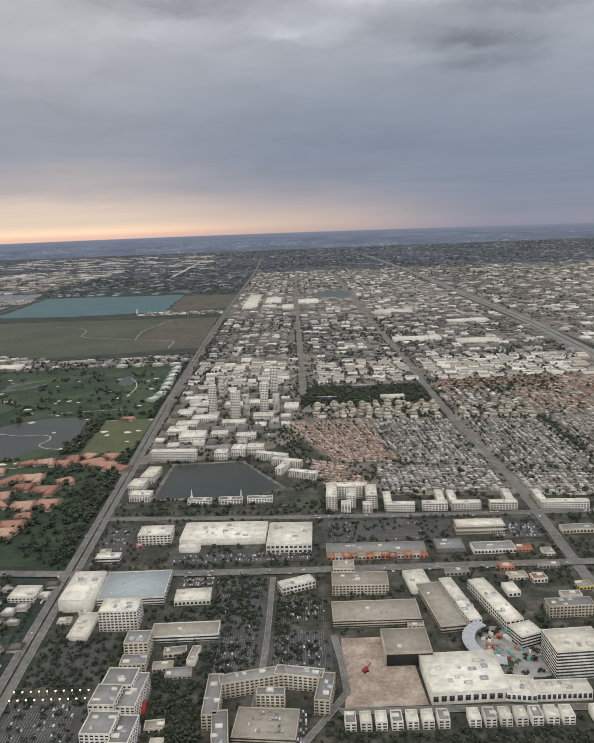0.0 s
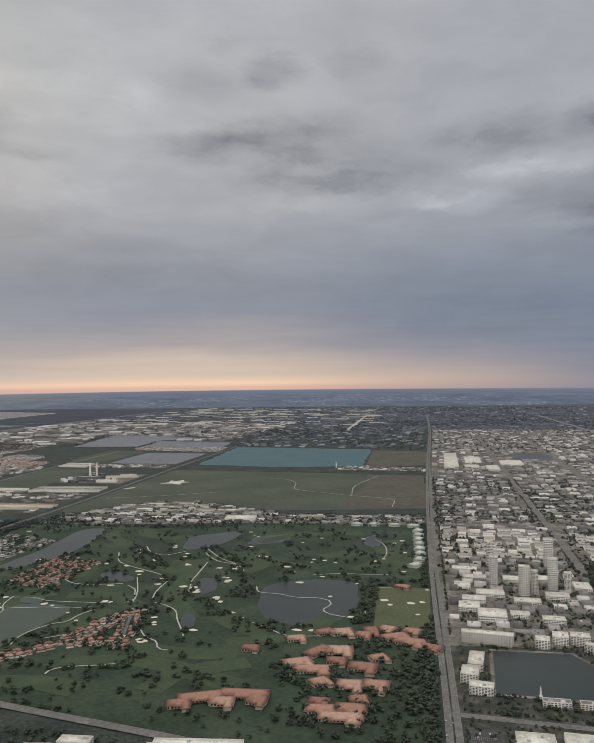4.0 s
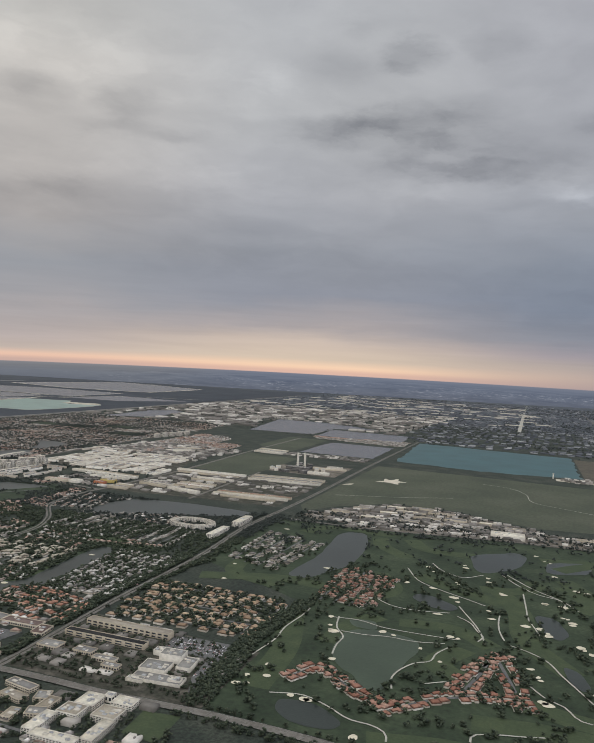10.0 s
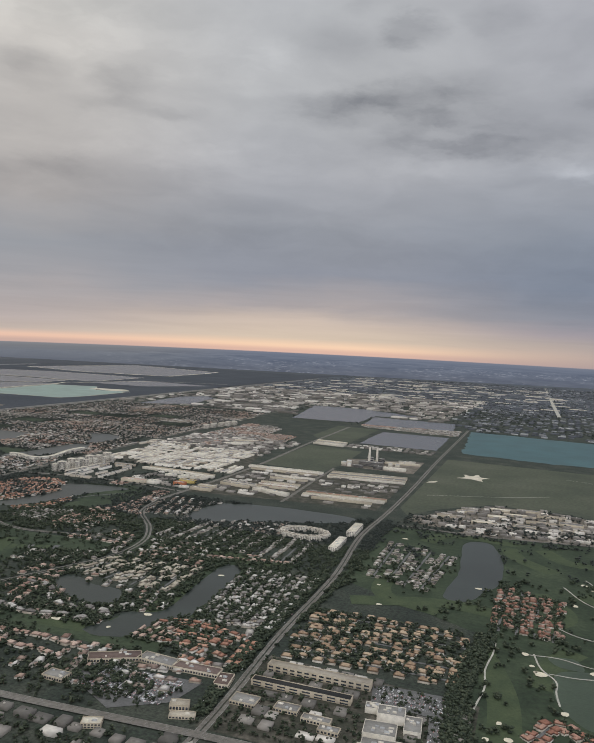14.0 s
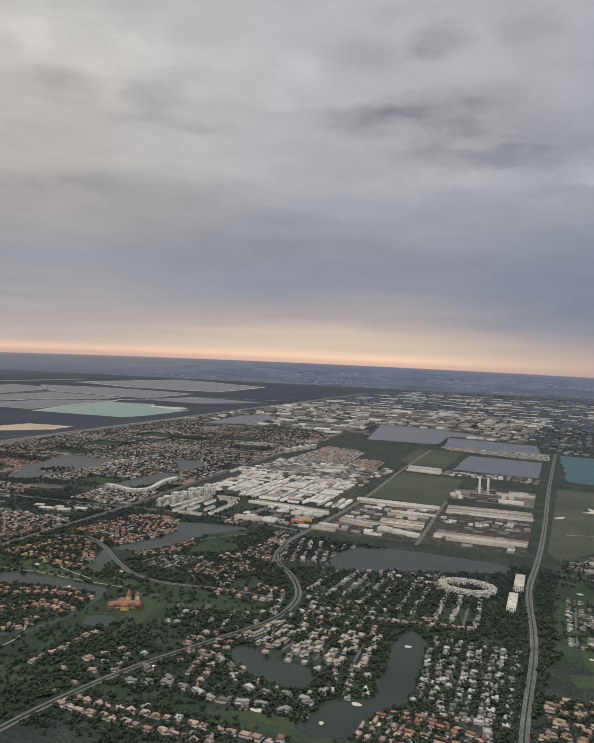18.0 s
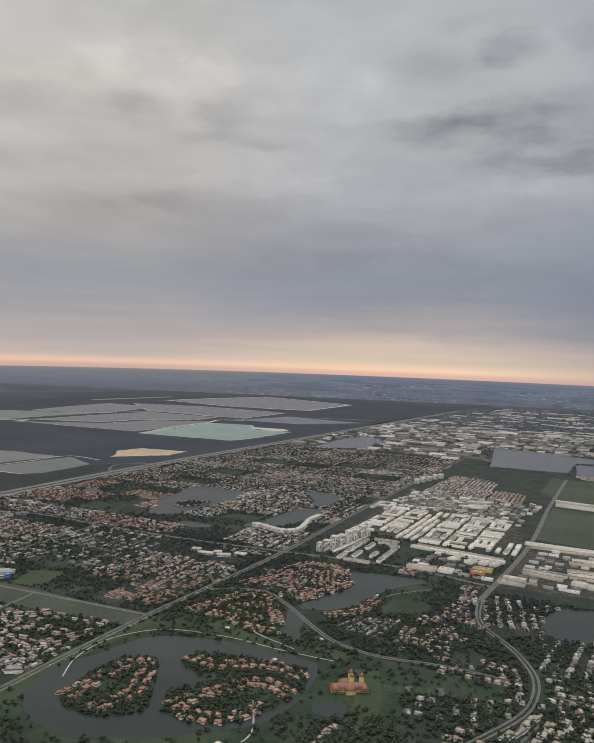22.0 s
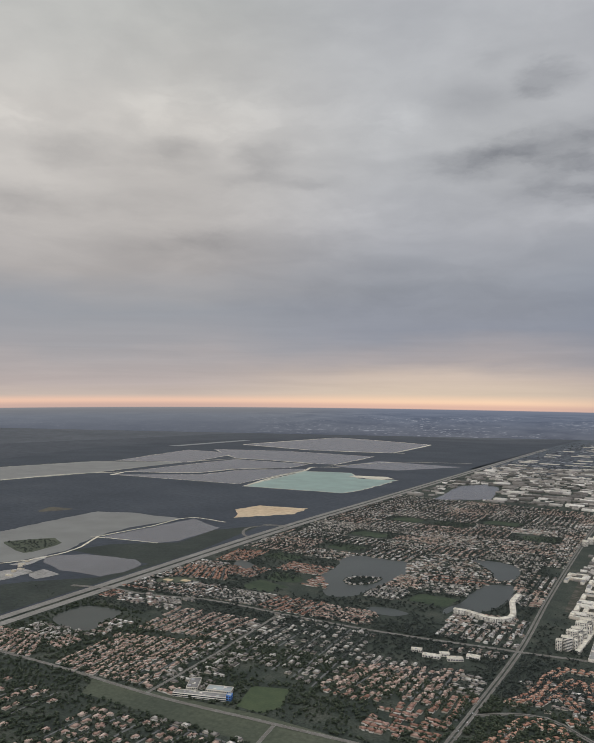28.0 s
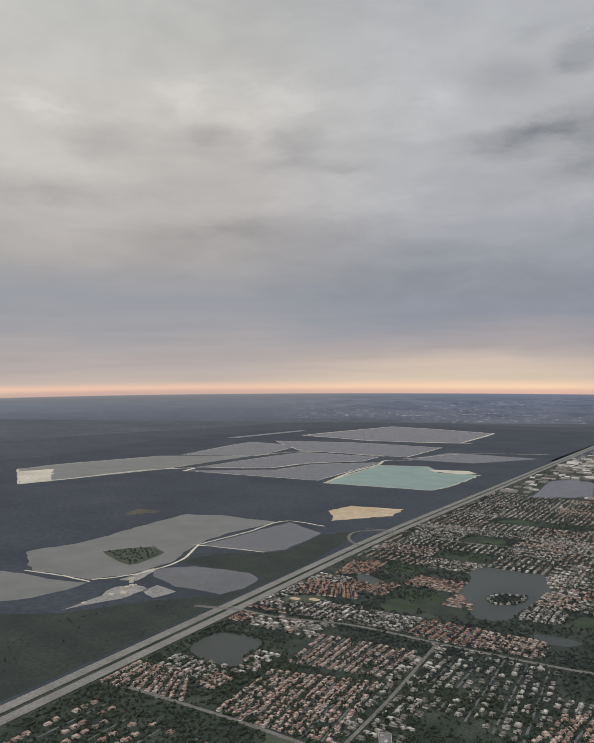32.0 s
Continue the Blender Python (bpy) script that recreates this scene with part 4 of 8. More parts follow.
def clear(poly):
    """Lets trees stand inside an outline again."""
    i0, i1 = (int((v - RX) / RS) for v in (min(p[0] for p in poly), max(p[0] for p in poly)))
    j0, j1 = (int((v - RY) / RS) for v in (min(p[1] for p in poly), max(p[1] for p in poly)))
    X, Y = np.meshgrid(RX + (np.arange(i0, i1) + 0.5) * RS, RY + (np.arange(j0, j1) + 0.5) * RS, indexing="ij")
    TREELESS[i0:i1, j0:j1] &= ~inside(poly, X, Y)


for land_ in (LAND_1, LAND_2):
    clear(land_)
    i0, i1 = (int((v - RX) / RS) for v in (min(p[0] for p in land_), max(p[0] for p in land_)))
    j0, j1 = (int((v - RY) / RS) for v in (min(p[1] for p in land_), max(p[1] for p in land_)))
    gx_, gy_ = np.meshgrid(RX + (np.arange(i0, i1) + 0.5) * RS, RY + (np.arange(j0, j1) + 0.5) * RS, indexing="ij")
    TAKEN[i0:i1, j0:j1] &= ~inside(land_, gx_, gy_)
ISLANDS = ([(-1825, 775), (-1815, 815), (-1794, 842), (-1756, 818), (-1740, 752), (-1767, 754)], [(-1296, 893), (-1290, 914), (-1257, 928), (-1258, 891), (-1279, 872)])
for isle_ in ISLANDS:
    clear(isle_)
sheet("marsh", [(-1476, 200), (-1508, 500), (-1550, 900), (-1606, 1150), (-1644, 1060), (-1618, 940), (-1690, 870), (-1702, 800), (-1552, 806), (-1548, 716), (-1600, 650), (-1640, 566), (-1716, 500), (-1900, 440), (-2100, 300), (-2000, 200)], 0.09, M["marsh"], "dark green marsh along the highway", "marsh", trees=True)
sheet("plant_yard", organic([(-1690, 690), (-1706, 756), (-1690, 745), (-1676, 700)], 0, 6), 0.3, M["concrete"], "pale spoil track beside the basin", "yard", block=False)
sheet("plant_yard", organic([(-1636, 676), (-1637, 702), (-1600, 694), (-1604, 660)], 0, 4), 0.3, M["concrete"], "pale heap ground of the quarry plant", "yard", block=False)
sheet("mud_flat", organic([(-2032, 989), (-2074, 1060), (-1996, 1064)], 1, 10), 0.2, M["rough"], "bare mud patch in the scrub", "mud")
for k, (wide_, line_) in enumerate(((5, [(-1982, 1606), (-2050, 1850), (-2091, 2093), (-2126, 2221), (-2063, 2274)]), (6, [(-2560, 1120), (-2548, 1254), (-2520, 1561), (-2470, 1640), (-2440, 1570)]), (2.2, [(-1752, 890), (-1752, 1010), (-1753, 1138), (-1676, 1134)]), (1.8, [(-1760, 888), (-1700, 904), (-1640, 916)]), (2.0, [(-1826, 645), (-1775, 656), (-1716, 662)]), (5, [(-2600, 2960), (-2400, 3010), (-2179, 3107)]), (4, [(-2480, 1660), (-2300, 1790), (-2280, 1960), (-2190, 2120)]), (4, [(-2575, 2060), (-2520, 2310), (-2200, 2330)]), (3, [(-2110, 2280), (-1990, 2640), (-1764, 2790)]), (2, [(-1720, 668), (-1700, 708), (-1698, 790), (-1750, 894)]))):
    line_ = fine_line(line_, 8) + np.random.default_rng(k).normal(0, 0.5, (len(fine_line(line_, 8)), 2))
    tagged(new("dike", Shape().tris(*strip_arrays(line_, -wide_, wide_, 0.5 + 0.01 * k)).mesh("dike", [M["lime"]])), "pale limestone dike between basins", "dike", kind="structure")
sheet("ball_field", organic([(-1480, 736), (-1488, 765), (-1447, 787), (-1436, 762)], 2, 1), 0.1, M["grass"], "green ball field", "lawn")
for bx, by in ((-1472, 757), (-1452, 767)):
    sheet("infield", organic([(bx - 7, by - 4), (bx - 6, by + 5), (bx + 6, by + 5), (bx + 7, by - 4)], 2), 0.2, M["tan_spoil"], "orange clay infield", "infield")
sheet("school_field", [(-1179, 511), (-1191, 548), (-1163, 560), (-1150, 527), (-1157, 511)], 0.12, M["fairway"], "bright green school playing field", "lawn")
sheet("sand_patch", organic([(-548, 1070), (-536, 1082), (-541, 1112), (-529, 1098), (-520, 1122), (-516, 1098), (-500, 1096), (-513, 1084), (-508, 1062), (-524, 1074)], 1, 3, 2), 0.14, M["lime"], "bare pale sand patch in the field", "sand")
sheet("sand_patch", organic([(-578, 1005), (-574, 1022), (-564, 1030), (-566, 1012)], 1, 3, 4), 0.14, M["lime"], "small bare sand patch beside the avenue", "sand")

# ---- roads ----
road("turnpike", TURNPIKE, 27, "wide pale divided highway along the wetland", mat="road", lanes=8, median=5.0, verge=4)
road("interchange_loop", [(-1551, 1040), (-1570, 1052), (-1600, 1090), (-1609, 1124), (-1596, 1152), (-1577, 1164), (-1550, 1150), (-1548, 1120)], 5, "curved interchange loop", lanes=1)
road("overpass_road", [(-1608, 1160), (-1577, 1172), (-1540, 1180), (-1460, 1160), (-1300, 1185), (-1100, 1210)], 5, "road passing over the highway", lanes=2)
road("overpass_road", [(-1545, 668), (-1508, 682), (-1490, 688)], 7, "short overpass at the highway", lanes=2)
road("main_avenue", [(-95, 60), (-101, 215), (-107, 383), (-114, 545), (-131, 1218), (-146, 2356), (-199, 4176)], 7.5, "straight divided avenue", lanes=6, median=0.8)
road("cross_street", [(300, 281), (125, 286), (-104, 291), (-137, 294), (-278, 316), (-340, 326), (-394, 330), (-436, 329), (-482, 325), (-530, 324), (-575, 320), (-624, 315), (-760, 305)], 5.5, "wide cross street", lanes=4)
road("boulevard", [(-108, 352), (-6, 346), (147, 341), (300, 336)], 4.5, "tree-lined boulevard", lanes=4)
road("avenue", [(115, 120), (117, 289), (119, 345), (119, 411), (114, 590), (115, 667), (112, 1086), (110, 2300)], 5, "straight avenue", lanes=4)
road("avenue", [(2, 610), (2, 645), (-3, 1247), (-6, 2200)], 5, "straight avenue among warehouses", lanes=4)
road("expressway", [(270, 300), (300, 560), (320, 768), (335, 1023), (338, 1372), (348, 2181), (326, 4214)], 17, "broad elevated expressway", mat="road", lanes=8, median=2)
# pale surface colour stands in for the lights along this road
road("far_highway", [(-420, 2400), (-468, 3501), (-530, 5000)], 12, "far straight road, paled for its lights", mat="path", marks=False)
road("west_avenue", [(-557, 150), (-552, 331), (-560, 437), (-565, 560), (-580, 700), (-580, 767), (-598, 1248), (-615, 1750)], 5.2, "straight divided avenue beside a canal", lanes=4, median=0.8)
road("curving_road", [(-813, 716), (-800, 662), (-758, 608), (-740, 573), (-735, 529), (-755, 463), (-774, 410), (-787, 346), (-790, 250)], 5, "winding divided road", lanes=4, median=1.6)
road("sector_road", [(-813, 716), (-814, 922), (-838, 1250), (-860, 1600)], 5.5, "straight pale road", lanes=4)
road("avenue", [(-1000, 230), (-1013, 354), (-1026, 510), (-1030, 613), (-1036, 743), (-1055, 940), (-1095, 1425), (-1140, 2100)], 6, "straight divided avenue", lanes=4, median=1.4)
road("parkway", [(-1026, 598), (-1003, 617), (-984, 623), (-955, 608), (-932, 591), (-905, 569), (-878, 552), (-849, 546), (-800, 556), (-746, 559)], 4.4, "curving parkway past ponds", lanes=2, median=0.8)
road("parkway", [(-1030, 516), (-1134, 503), (-1239, 490), (-1343, 487), (-1440, 480)], 4, "pale suburban road", lanes=2)
road("side_street", [(-1125, 380), (-1129, 455), (-1138, 500)], 3, "side street", lanes=2)
road("cross_street", [(-1512, 690), (-1457, 690), (-1376, 716), (-1264, 722), (-1158, 731), (-1041, 752), (-900, 775), (-816, 765)], 5, "suburban cross street", lanes=4)
road("side_street", [(-1249, 488), (-1258, 574), (-1279, 716)], 3, "side street between housing blocks", lanes=2)
road("industrial_road", [(-560, 748), (-470, 752), (-330, 782), (-140, 800)], 3.5, "road along the golf course edge", lanes=2)
road("yard_road", [(-697, 780), (-703, 860), (-710, 937), (-716, 1032)], 4, "straight yard road between sheds", lanes=2)
road("yard_road", [(-812, 950), (-706, 966), (-600, 1010)], 4, "road past long sheds", lanes=2)
road("site_road", [(-4, 178), (0, 186), (9.5, 196), (9.5, 236)], 2.6, "narrow road round the building site", lanes=2)
road("mall_street", [(9, 194.3), (60, 193.5), (130, 191)], 3.2, "street in front of the mall", lanes=2)
road("service_street", [(-14, 282), (-16, 212), (-20, 170)], 2.4, "service street between car parks", lanes=2)


# ---- house shapes (unit footprint, unit height) ----
def house_forms():
    forms = []
    plans = ([(-0.5, -0.5, 0.5, 0.5)], [(-0.5, -0.5, 0.5, 0.12), (-0.5, 0.0, 0.02, 0.5)], [(-0.5, -0.15, 0.5, 0.5), (-0.05, -0.5, 0.42, 0.0)], [(-0.5, -0.36, 0.5, 0.36)])
    for k, plan in enumerate(plans):
        w, r = Shape(), Shape()
        for i, (x0, y0, x1, y1) in enumerate(plan):
            w.box(x0, y0, 0, x1, y1, 0.56)
            r.hip(x0, y0, x1, y1, 0.54, 1.0 - 0.1 * i, over=0.035, gable=(k == 3))
        forms.append((w, r))
    return forms


FORMS = house_forms()
WALL_MESH = [w.mesh("house_walls", [M["wall"]]) for w, r in FORMS]
ROOF_MESH = {}
FORM_STUFF = []
for walls_, roof_ in FORMS:
    both = Shape()
    both.tris(*walls_.arrays()[:2], 0).tris(*roof_.arrays()[:2], 1)
    FORM_STUFF.append(both.arrays())


def house(x, y, ang, w, d, h, roof, form, label, group, kind="house"):
    key = (form, roof)
    if key not in ROOF_MESH:
        ROOF_MESH[key] = FORMS[form][1].mesh("roof", [M[roof]])
    ob = new(kind, WALL_MESH[form])
    ob.matrix_basis = Matrix.LocRotScale((x, y, 0), Euler((0, 0, ang)), (w, d, h))
    part("roof", ROOF_MESH[key], ob)
    return tagged(ob, label, kind, group)


TREE_SPOTS = []       # x, y, size


def spots(poly, count, size=(2.0, 3.6), clump=0.02, bias=0.0, seed=1.0, grid=None):
    """Scattered tree places inside an outline, thicker where a broad noise is high."""
    xs, ys = [p[0] for p in poly], [p[1] for p in poly]
    x, y = rng.uniform(min(xs), max(xs), count * 3), rng.uniform(min(ys), max(ys), count * 3)
    k = inside(poly, x, y) & free(x, y, TREELESS if grid is None else grid)
    x, y = x[k], y[k]
    v = np.array([noise.noise(Vector((a * clump + seed, b * clump, seed))) for a, b in zip(x, y)])
    k = v + rng.normal(0, 0.18, len(v)) > bias
    x, y = x[k][:count], y[k][:count]
    TREE_SPOTS.append(np.c_[x, y, rng.uniform(size[0], size[1], len(x))])


def along(group, label, line, roof, step=6.5, off=5.0, size=(5.2, 4.4, 2.0), sides=(1, -1), forms=(0, 1, 2), street=True, jitter=0.5, kind="golf_villa"):
    """Houses in rows on the sides of a bending street."""
    pl = fine_line(line, step)
    if street:
        sh = Shape().tris(*strip_arrays(fine_line(line, 6), -1.1, 1.1, 0.18))
        tagged(new("street", sh.mesh("street", [M["asphalt"]])), "narrow estate street", "street", kind="structure")
    t = np.gradient(pl, axis=0)
    for s in sides:
        o = offset_line(pl, s * off)
        for (x, y), (tx, ty) in zip(o, t):
            ang = math.atan2(ty, tx) + (math.pi if s > 0 else 0) + rng.normal(0, 0.06)
            k = rng.uniform(0.85, 1.15)
            if rng.random() < 0.06 or not free([x], [y])[0]:
                continue
            house(x + rng.normal(0, jitter), y + rng.normal(0, jitter), ang, size[0] * k, size[1] * rng.uniform(0.9, 1.15), size[2] * rng.uniform(0.85, 1.2), roof, int(rng.choice(forms)), label, group, kind)
            TREE_SPOTS.append(np.array([[x + rng.normal(0, 3), y + rng.normal(0, 3), rng.uniform(1.3, 2.4)]]))
    for l in (off + 1.4, ):
        q, r = offset_line(pl, l), offset_line(pl, -l)
        for i in range(len(q) - 1):
            mark([tuple(q[i]), tuple(q[i + 1]), tuple(r[i + 1]), tuple(r[i])], TAKEN)


def estate(group, label, quad, rows, per_row, roof, size=(5.2, 4.4, 2.0), forms=(0, 1, 2), gap=0.05, things="", trees=1.2, tree_size=(1.4, 2.6), jitter=0.35, streets=True, skip=None):
    """A block of houses in double rows along parallel streets. quad: corners in turn, rows run from the first to the second."""
    a, b, c, d = (np.array(p, float) for p in quad)
    P = lambda u, v: (1 - u) * (1 - v) * a + u * (1 - v) * b + u * v * c + (1 - u) * v * d
    st, X = Shape(), []
    for r in range(rows):
        if streets:
            st.tris(*strip_arrays(np.array([P(u, (r + 0.5) / rows) for u in np.linspace(0, 1, 6)]), -0.9, 0.9, 0.18))
        for s in (0.2, 0.8):
            v = (r + s) / rows
            for i in range(per_row):
                u = (i + 0.5) / per_row
                x, y = P(u, v) + rng.normal(0, jitter, 2)
                q = P(min(1, u + 0.02), v) - P(max(0, u - 0.02), v)
                ang = math.atan2(q[1], q[0]) + (0 if s < 0.5 else math.pi) + rng.normal(0, 0.04)
                if rng.random() < gap or not free([x], [y])[0]:
                    continue
                X.append((x, y, ang, size[0] * rng.uniform(0.85, 1.12), size[1] * rng.uniform(0.88, 1.15), size[2] * rng.uniform(0.85, 1.2), int(rng.choice(forms))))
    if streets:
        tagged(new("street", st.mesh("street", [M["asphalt"]])), "parallel estate streets", "street", kind="structure")
    if things:
        for x, y, ang, w, dd, h, f in X:
            house(x, y, ang, w, dd, h, roof, f, label, group, things)
    else:
        bk = Bulk()
        A = np.array(X).reshape(-1, 7)
        for f in range(len(FORMS)):
            k = A[A[:, 6] == f]
            if len(k):
                bk.add(FORM_STUFF[f], k[:, 0], k[:, 1], 0, k[:, 2], k[:, 3], k[:, 4], k[:, 5])
        if len(A):
            tagged(bk.build("houses", [M["wall_i"], M[roof + "_rows"]]), label, "houses", group, kind="stuff")
    n = int(len(X) * trees)
    u, v = rng.random(n), rng.random(n)
    Q = np.array([P(i, j) for i, j in zip(u, v)]).reshape(-1, 2)
    TREE_SPOTS.append(np.c_[Q, rng.uniform(*tree_size, n)])
    mark([tuple(p) for p in (a, b, c, d)], TAKEN)


# ---- larger buildings ----
def building(name, label, cx, cy, w, d, h, ang=0.0, storeys=4, wall="white", roof="white_roof", bands=True, units=4, category="building", group="", ribbon=False, bays=None, faces="fblr", parapet=0.35):
    """A flat-roofed block: walls with a parapet, a sunk roof, window rows storey by storey on each face, and roof units."""
    W, D = w / 2, d / 2
    t = min(0.3, W / 4, D / 4)
    s = Shape().box(-W, -D, 0, W, D, h - parapet)
    for x0, y0, x1, y1 in ((-W, -D, W, -D + t), (-W, D - t, W, D), (-W, -D + t, -W + t, D - t), (W - t, -D + t, W, D - t)):
        s.box(x0, y0, h - parapet, x1, y1, h)
    ob = new(name, s.mesh(name, [M[wall]]))
    ob.matrix_basis = pose(cx, cy, 0, 0, 0, ang)
    top = part("roof", Shape().box(-W + t, -D + t, h - parapet - 0.02, W - t, D - t, h - parapet + 0.06).mesh("roof", [M[roof]]), ob)
    if bands:
        fh = (h - parapet) / storeys
        win = Shape()
        for f in range(storeys):
            z0, z1 = f * fh + 0.30 * fh, f * fh + 0.78 * fh
            if ribbon:
                part("window_band", Shape().box(-W - 0.03, -D - 0.03, z0, W + 0.03, D + 0.03, z1).mesh("window_band", [M["glass"]]), ob)
                continue
            for face in faces:
                L = w if face in "fb" else d
                n = max(2, int(bays if bays and face in "fb" else L / 1.5))
                for i in range(n):
                    a0, a1 = -L / 2 + L * (i + 0.18) / n, -L / 2 + L * (i + 0.82) / n
                    if face == "f":
                        win.box(a0, -D - 0.03, z0, a1, -D + 0.05, z1)
                    elif face == "b":
                        win.box(a0, D - 0.05, z0, a1, D + 0.03, z1)
                    elif face == "l":
                        win.box(-W - 0.03, a0, z0, -W + 0.05, a1, z1)
                    else:
                        win.box(W - 0.05, a0, z0, W + 0.03, a1, z1)
            if cy < 345 and cx > -110 and win.n:
                tagged(part("window_row", win.mesh("window_row", [M["glass"]]), ob), kind="stuff")
                win = Shape()
        if win.n:
            tagged(part("glazing", win.mesh("glazing", [M["glass"]]), ob), kind="stuff")
    for i in range(units + (int(w * d / 160) if units > 2 else 0)):
        ux, uy = rng.uniform(-0.7, 0.7) * W, rng.uniform(-0.6, 0.6) * D
        a, b, c = rng.uniform(0.5, 1.3), rng.uniform(0.4, 0.9), rng.uniform(0.3, 0.7)
        part("roof_unit", Shape().box(ux - a, uy - b, h - parapet, ux + a, uy + b, h - parapet + c).mesh("roof_unit", [M["metal" if i % 2 else "white"]]), top)
    ca, sa = math.cos(radians(ang)), math.sin(radians(ang))
    mark([(cx + x * ca - y * sa, cy + x * sa + y * ca) for x, y in ((-W - 1, -D - 1), (W + 1, -D - 1), (W + 1, D + 1), (-W - 1, D + 1))])
    return tagged(ob, label, category, group)


DOWN = "downtown blocks"
building("store", "long white store with a flat white roof", -39, 326, 41, 20, 3.2, -2, 1, bands=False, units=8)
building("store", "tall white end of the store with a loading front", -7, 317, 21, 25, 4.6, -2, 2, faces="fr", bays=10, units=5)
building("annex", "small white store annex", -54, 311, 9.5, 5, 3.0, -2, 1, bands=False, units=1)
building("office", "white office with dark vertical glazing", -72, 324, 16, 11, 5.4, 0, 4, bays=9)
building("office", "low white office with a ribbon window", -90, 303, 11, 5, 3.2, 0, 2, ribbon=True, units=2)
building("office", "white block with roof plant at the avenue corner", -92, 271, 13, 24, 5.5, 0, 2, bands=False, units=7)
building("parking_deck", "pale blue grey parking deck", -71, 274, 27, 23, 3.6, 1, 3, roof="blue_deck", ribbon=True, units=2)
building("office_tower", "white office block with seven window rows", -71, 249, 14.6, 10, 8.4, 0, 7, bays=10, units=6)
building("annex", "low white annex with skylights", -85, 247, 7.5, 17, 1.9, -2, 1, bands=False, units=5)
building("parking_deck", "brown parking deck with white parapet", -45, 240, 25, 9, 2.8, 1, 2, roof="brown_roof", ribbon=True, units=1)
building("office", "low white square office", -46, 266, 14.5, 9.6, 2.4, 2, 1, units=3)
building("apartment_block", "stepped white apartment block", -60, 229, 8.6, 8, 7.0, 0, 6, wall="beige", roof="grey_roof")
building("apartment_block", "lower grey block beside apartments", -60, 221, 9, 6, 3.4, 0, 3, wall="beige", roof="grey_roof", units=2)
for k_, (bx, by, bw, bd, bh) in enumerate(((-60, 204, 10, 9, 8.6), (-62, 194, 8, 10, 9.4), (-55, 199, 6, 17, 7.4), (-61, 183, 9, 10, 8.2), (-54, 182, 6, 12, 6.6))):
    building("apartment_block", "tall stepped grey and white apartment block", bx, by, bw, bd, bh, -4, 8, wall="white", roof="grey_roof", units=3, group=DOWN)
for bx, by, bw, bd, ba in ((-30, 198, 5, 20, 0), (-18, 207, 22, 5, 12), (-3, 208, 16, 5, -12), (5, 200, 5, 14, -10), (-26, 180, 5, 20, 6), (-12, 198.5, 9, 4, -4)):
    building("hotel_wing", "beige hotel wing with balconies round a court", bx, by, bw, bd, 5.3 + 0.01 * bw + 0.013 * bd, ba, 5, wall="beige", roof="grey_roof", units=3, category="hotel", group="hotel wings")
building("parking_deck", "hotel parking deck with parked cars", -13, 187, 19, 13, 3.2, -6, 3, wall="beige", roof="brown_roof", ribbon=True, units=0)
building("office", "small angled white office", -4, 272, 14.6, 6, 3.6, 22, 2)
building("office", "beige mid-rise office with arcade windows", 22, 270, 23, 11, 4.8, -2, 4, wall="beige", roof="brown_roof", bays=16)
building("office", "taller beige stair block of the office", 16, 280, 9, 8, 6.2, -2, 5, wall="beige", roof="brown_roof", units=2)
building("parking_deck", "long brown parking deck", 26, 248, 33, 13.6, 3.3, 0, 3, wall="beige", roof="brown_roof", ribbon=True, units=2)
theatre_ = building("theatre", "beige theatre with a black front wall", 34, 224, 16, 14.5, 5.3, 0, 1, wall="beige", roof="brown_roof", bands=False, units=1)
part("front_panel", Shape().box(-7.6, -7.4, 0, 7.9, -7.2, 4.4).mesh("front_panel", [M["black"]]), theatre_, "matt black front panel")
building("mall", "large white shopping mall roof", 50, 207, 25, 21, 4.3, 2, 1, bays=10, faces="f", units=10)
building("mall", "lower white mall wing", 64, 201, 14, 9, 3.4, -8, 1, faces="f", units=5)
building("mall", "white mall row with dark shopfronts", 78, 199, 19, 6, 3.6, 0, 1, faces="f", units=6)
building("office_tower", "white and glass office tower", 88, 213, 17, 13, 10.5, 3, 9, ribbon=True, units=4)
building("hotel", "yellowish hotel with window rows", 99, 246, 17.4, 6, 5.0, 1, 4, wall="beige", roof="grey_roof", bays=13, category="hotel")
building("arena", "pale rounded event hall", 84, 322, 23, 8, 4.6, -1, 2, wall="beige", roof="white_roof", bays=20, units=0)
building("retail_strip", "long retail strip with a dark roof", 32, 303, 45, 9, 2.8, -1, 1, wall="brown_roof", roof="grey_roof", bands=False, units=4)
for k in range(13):
    building("shop", "small painted shop in an arcade row", 11.5 + 3.45 * k, 297.2 - 0.06 * k, 3.3, 2.4 + 0.5 * (k % 3), 1.9 + 0.25 * ((k * 5) % 4), -1, 1, wall=("orange", "beige", "orange", "red_roof", "beige")[k % 5], roof=("red_roof", "brown_roof", "terracotta")[k % 3], bays=2, faces="f", units=0, group="arcade shops")
building("retail_strip", "grey flat-roofed retail box", 66, 305, 13, 11, 2.2, 0, 1, wall="grey_tile", roof="grey_roof", bands=False)
building("retail_strip", "grey flat-roofed retail row", 85, 301, 19, 8, 2.4, 0, 1, wall="white", roof="grey_roof", faces="f")
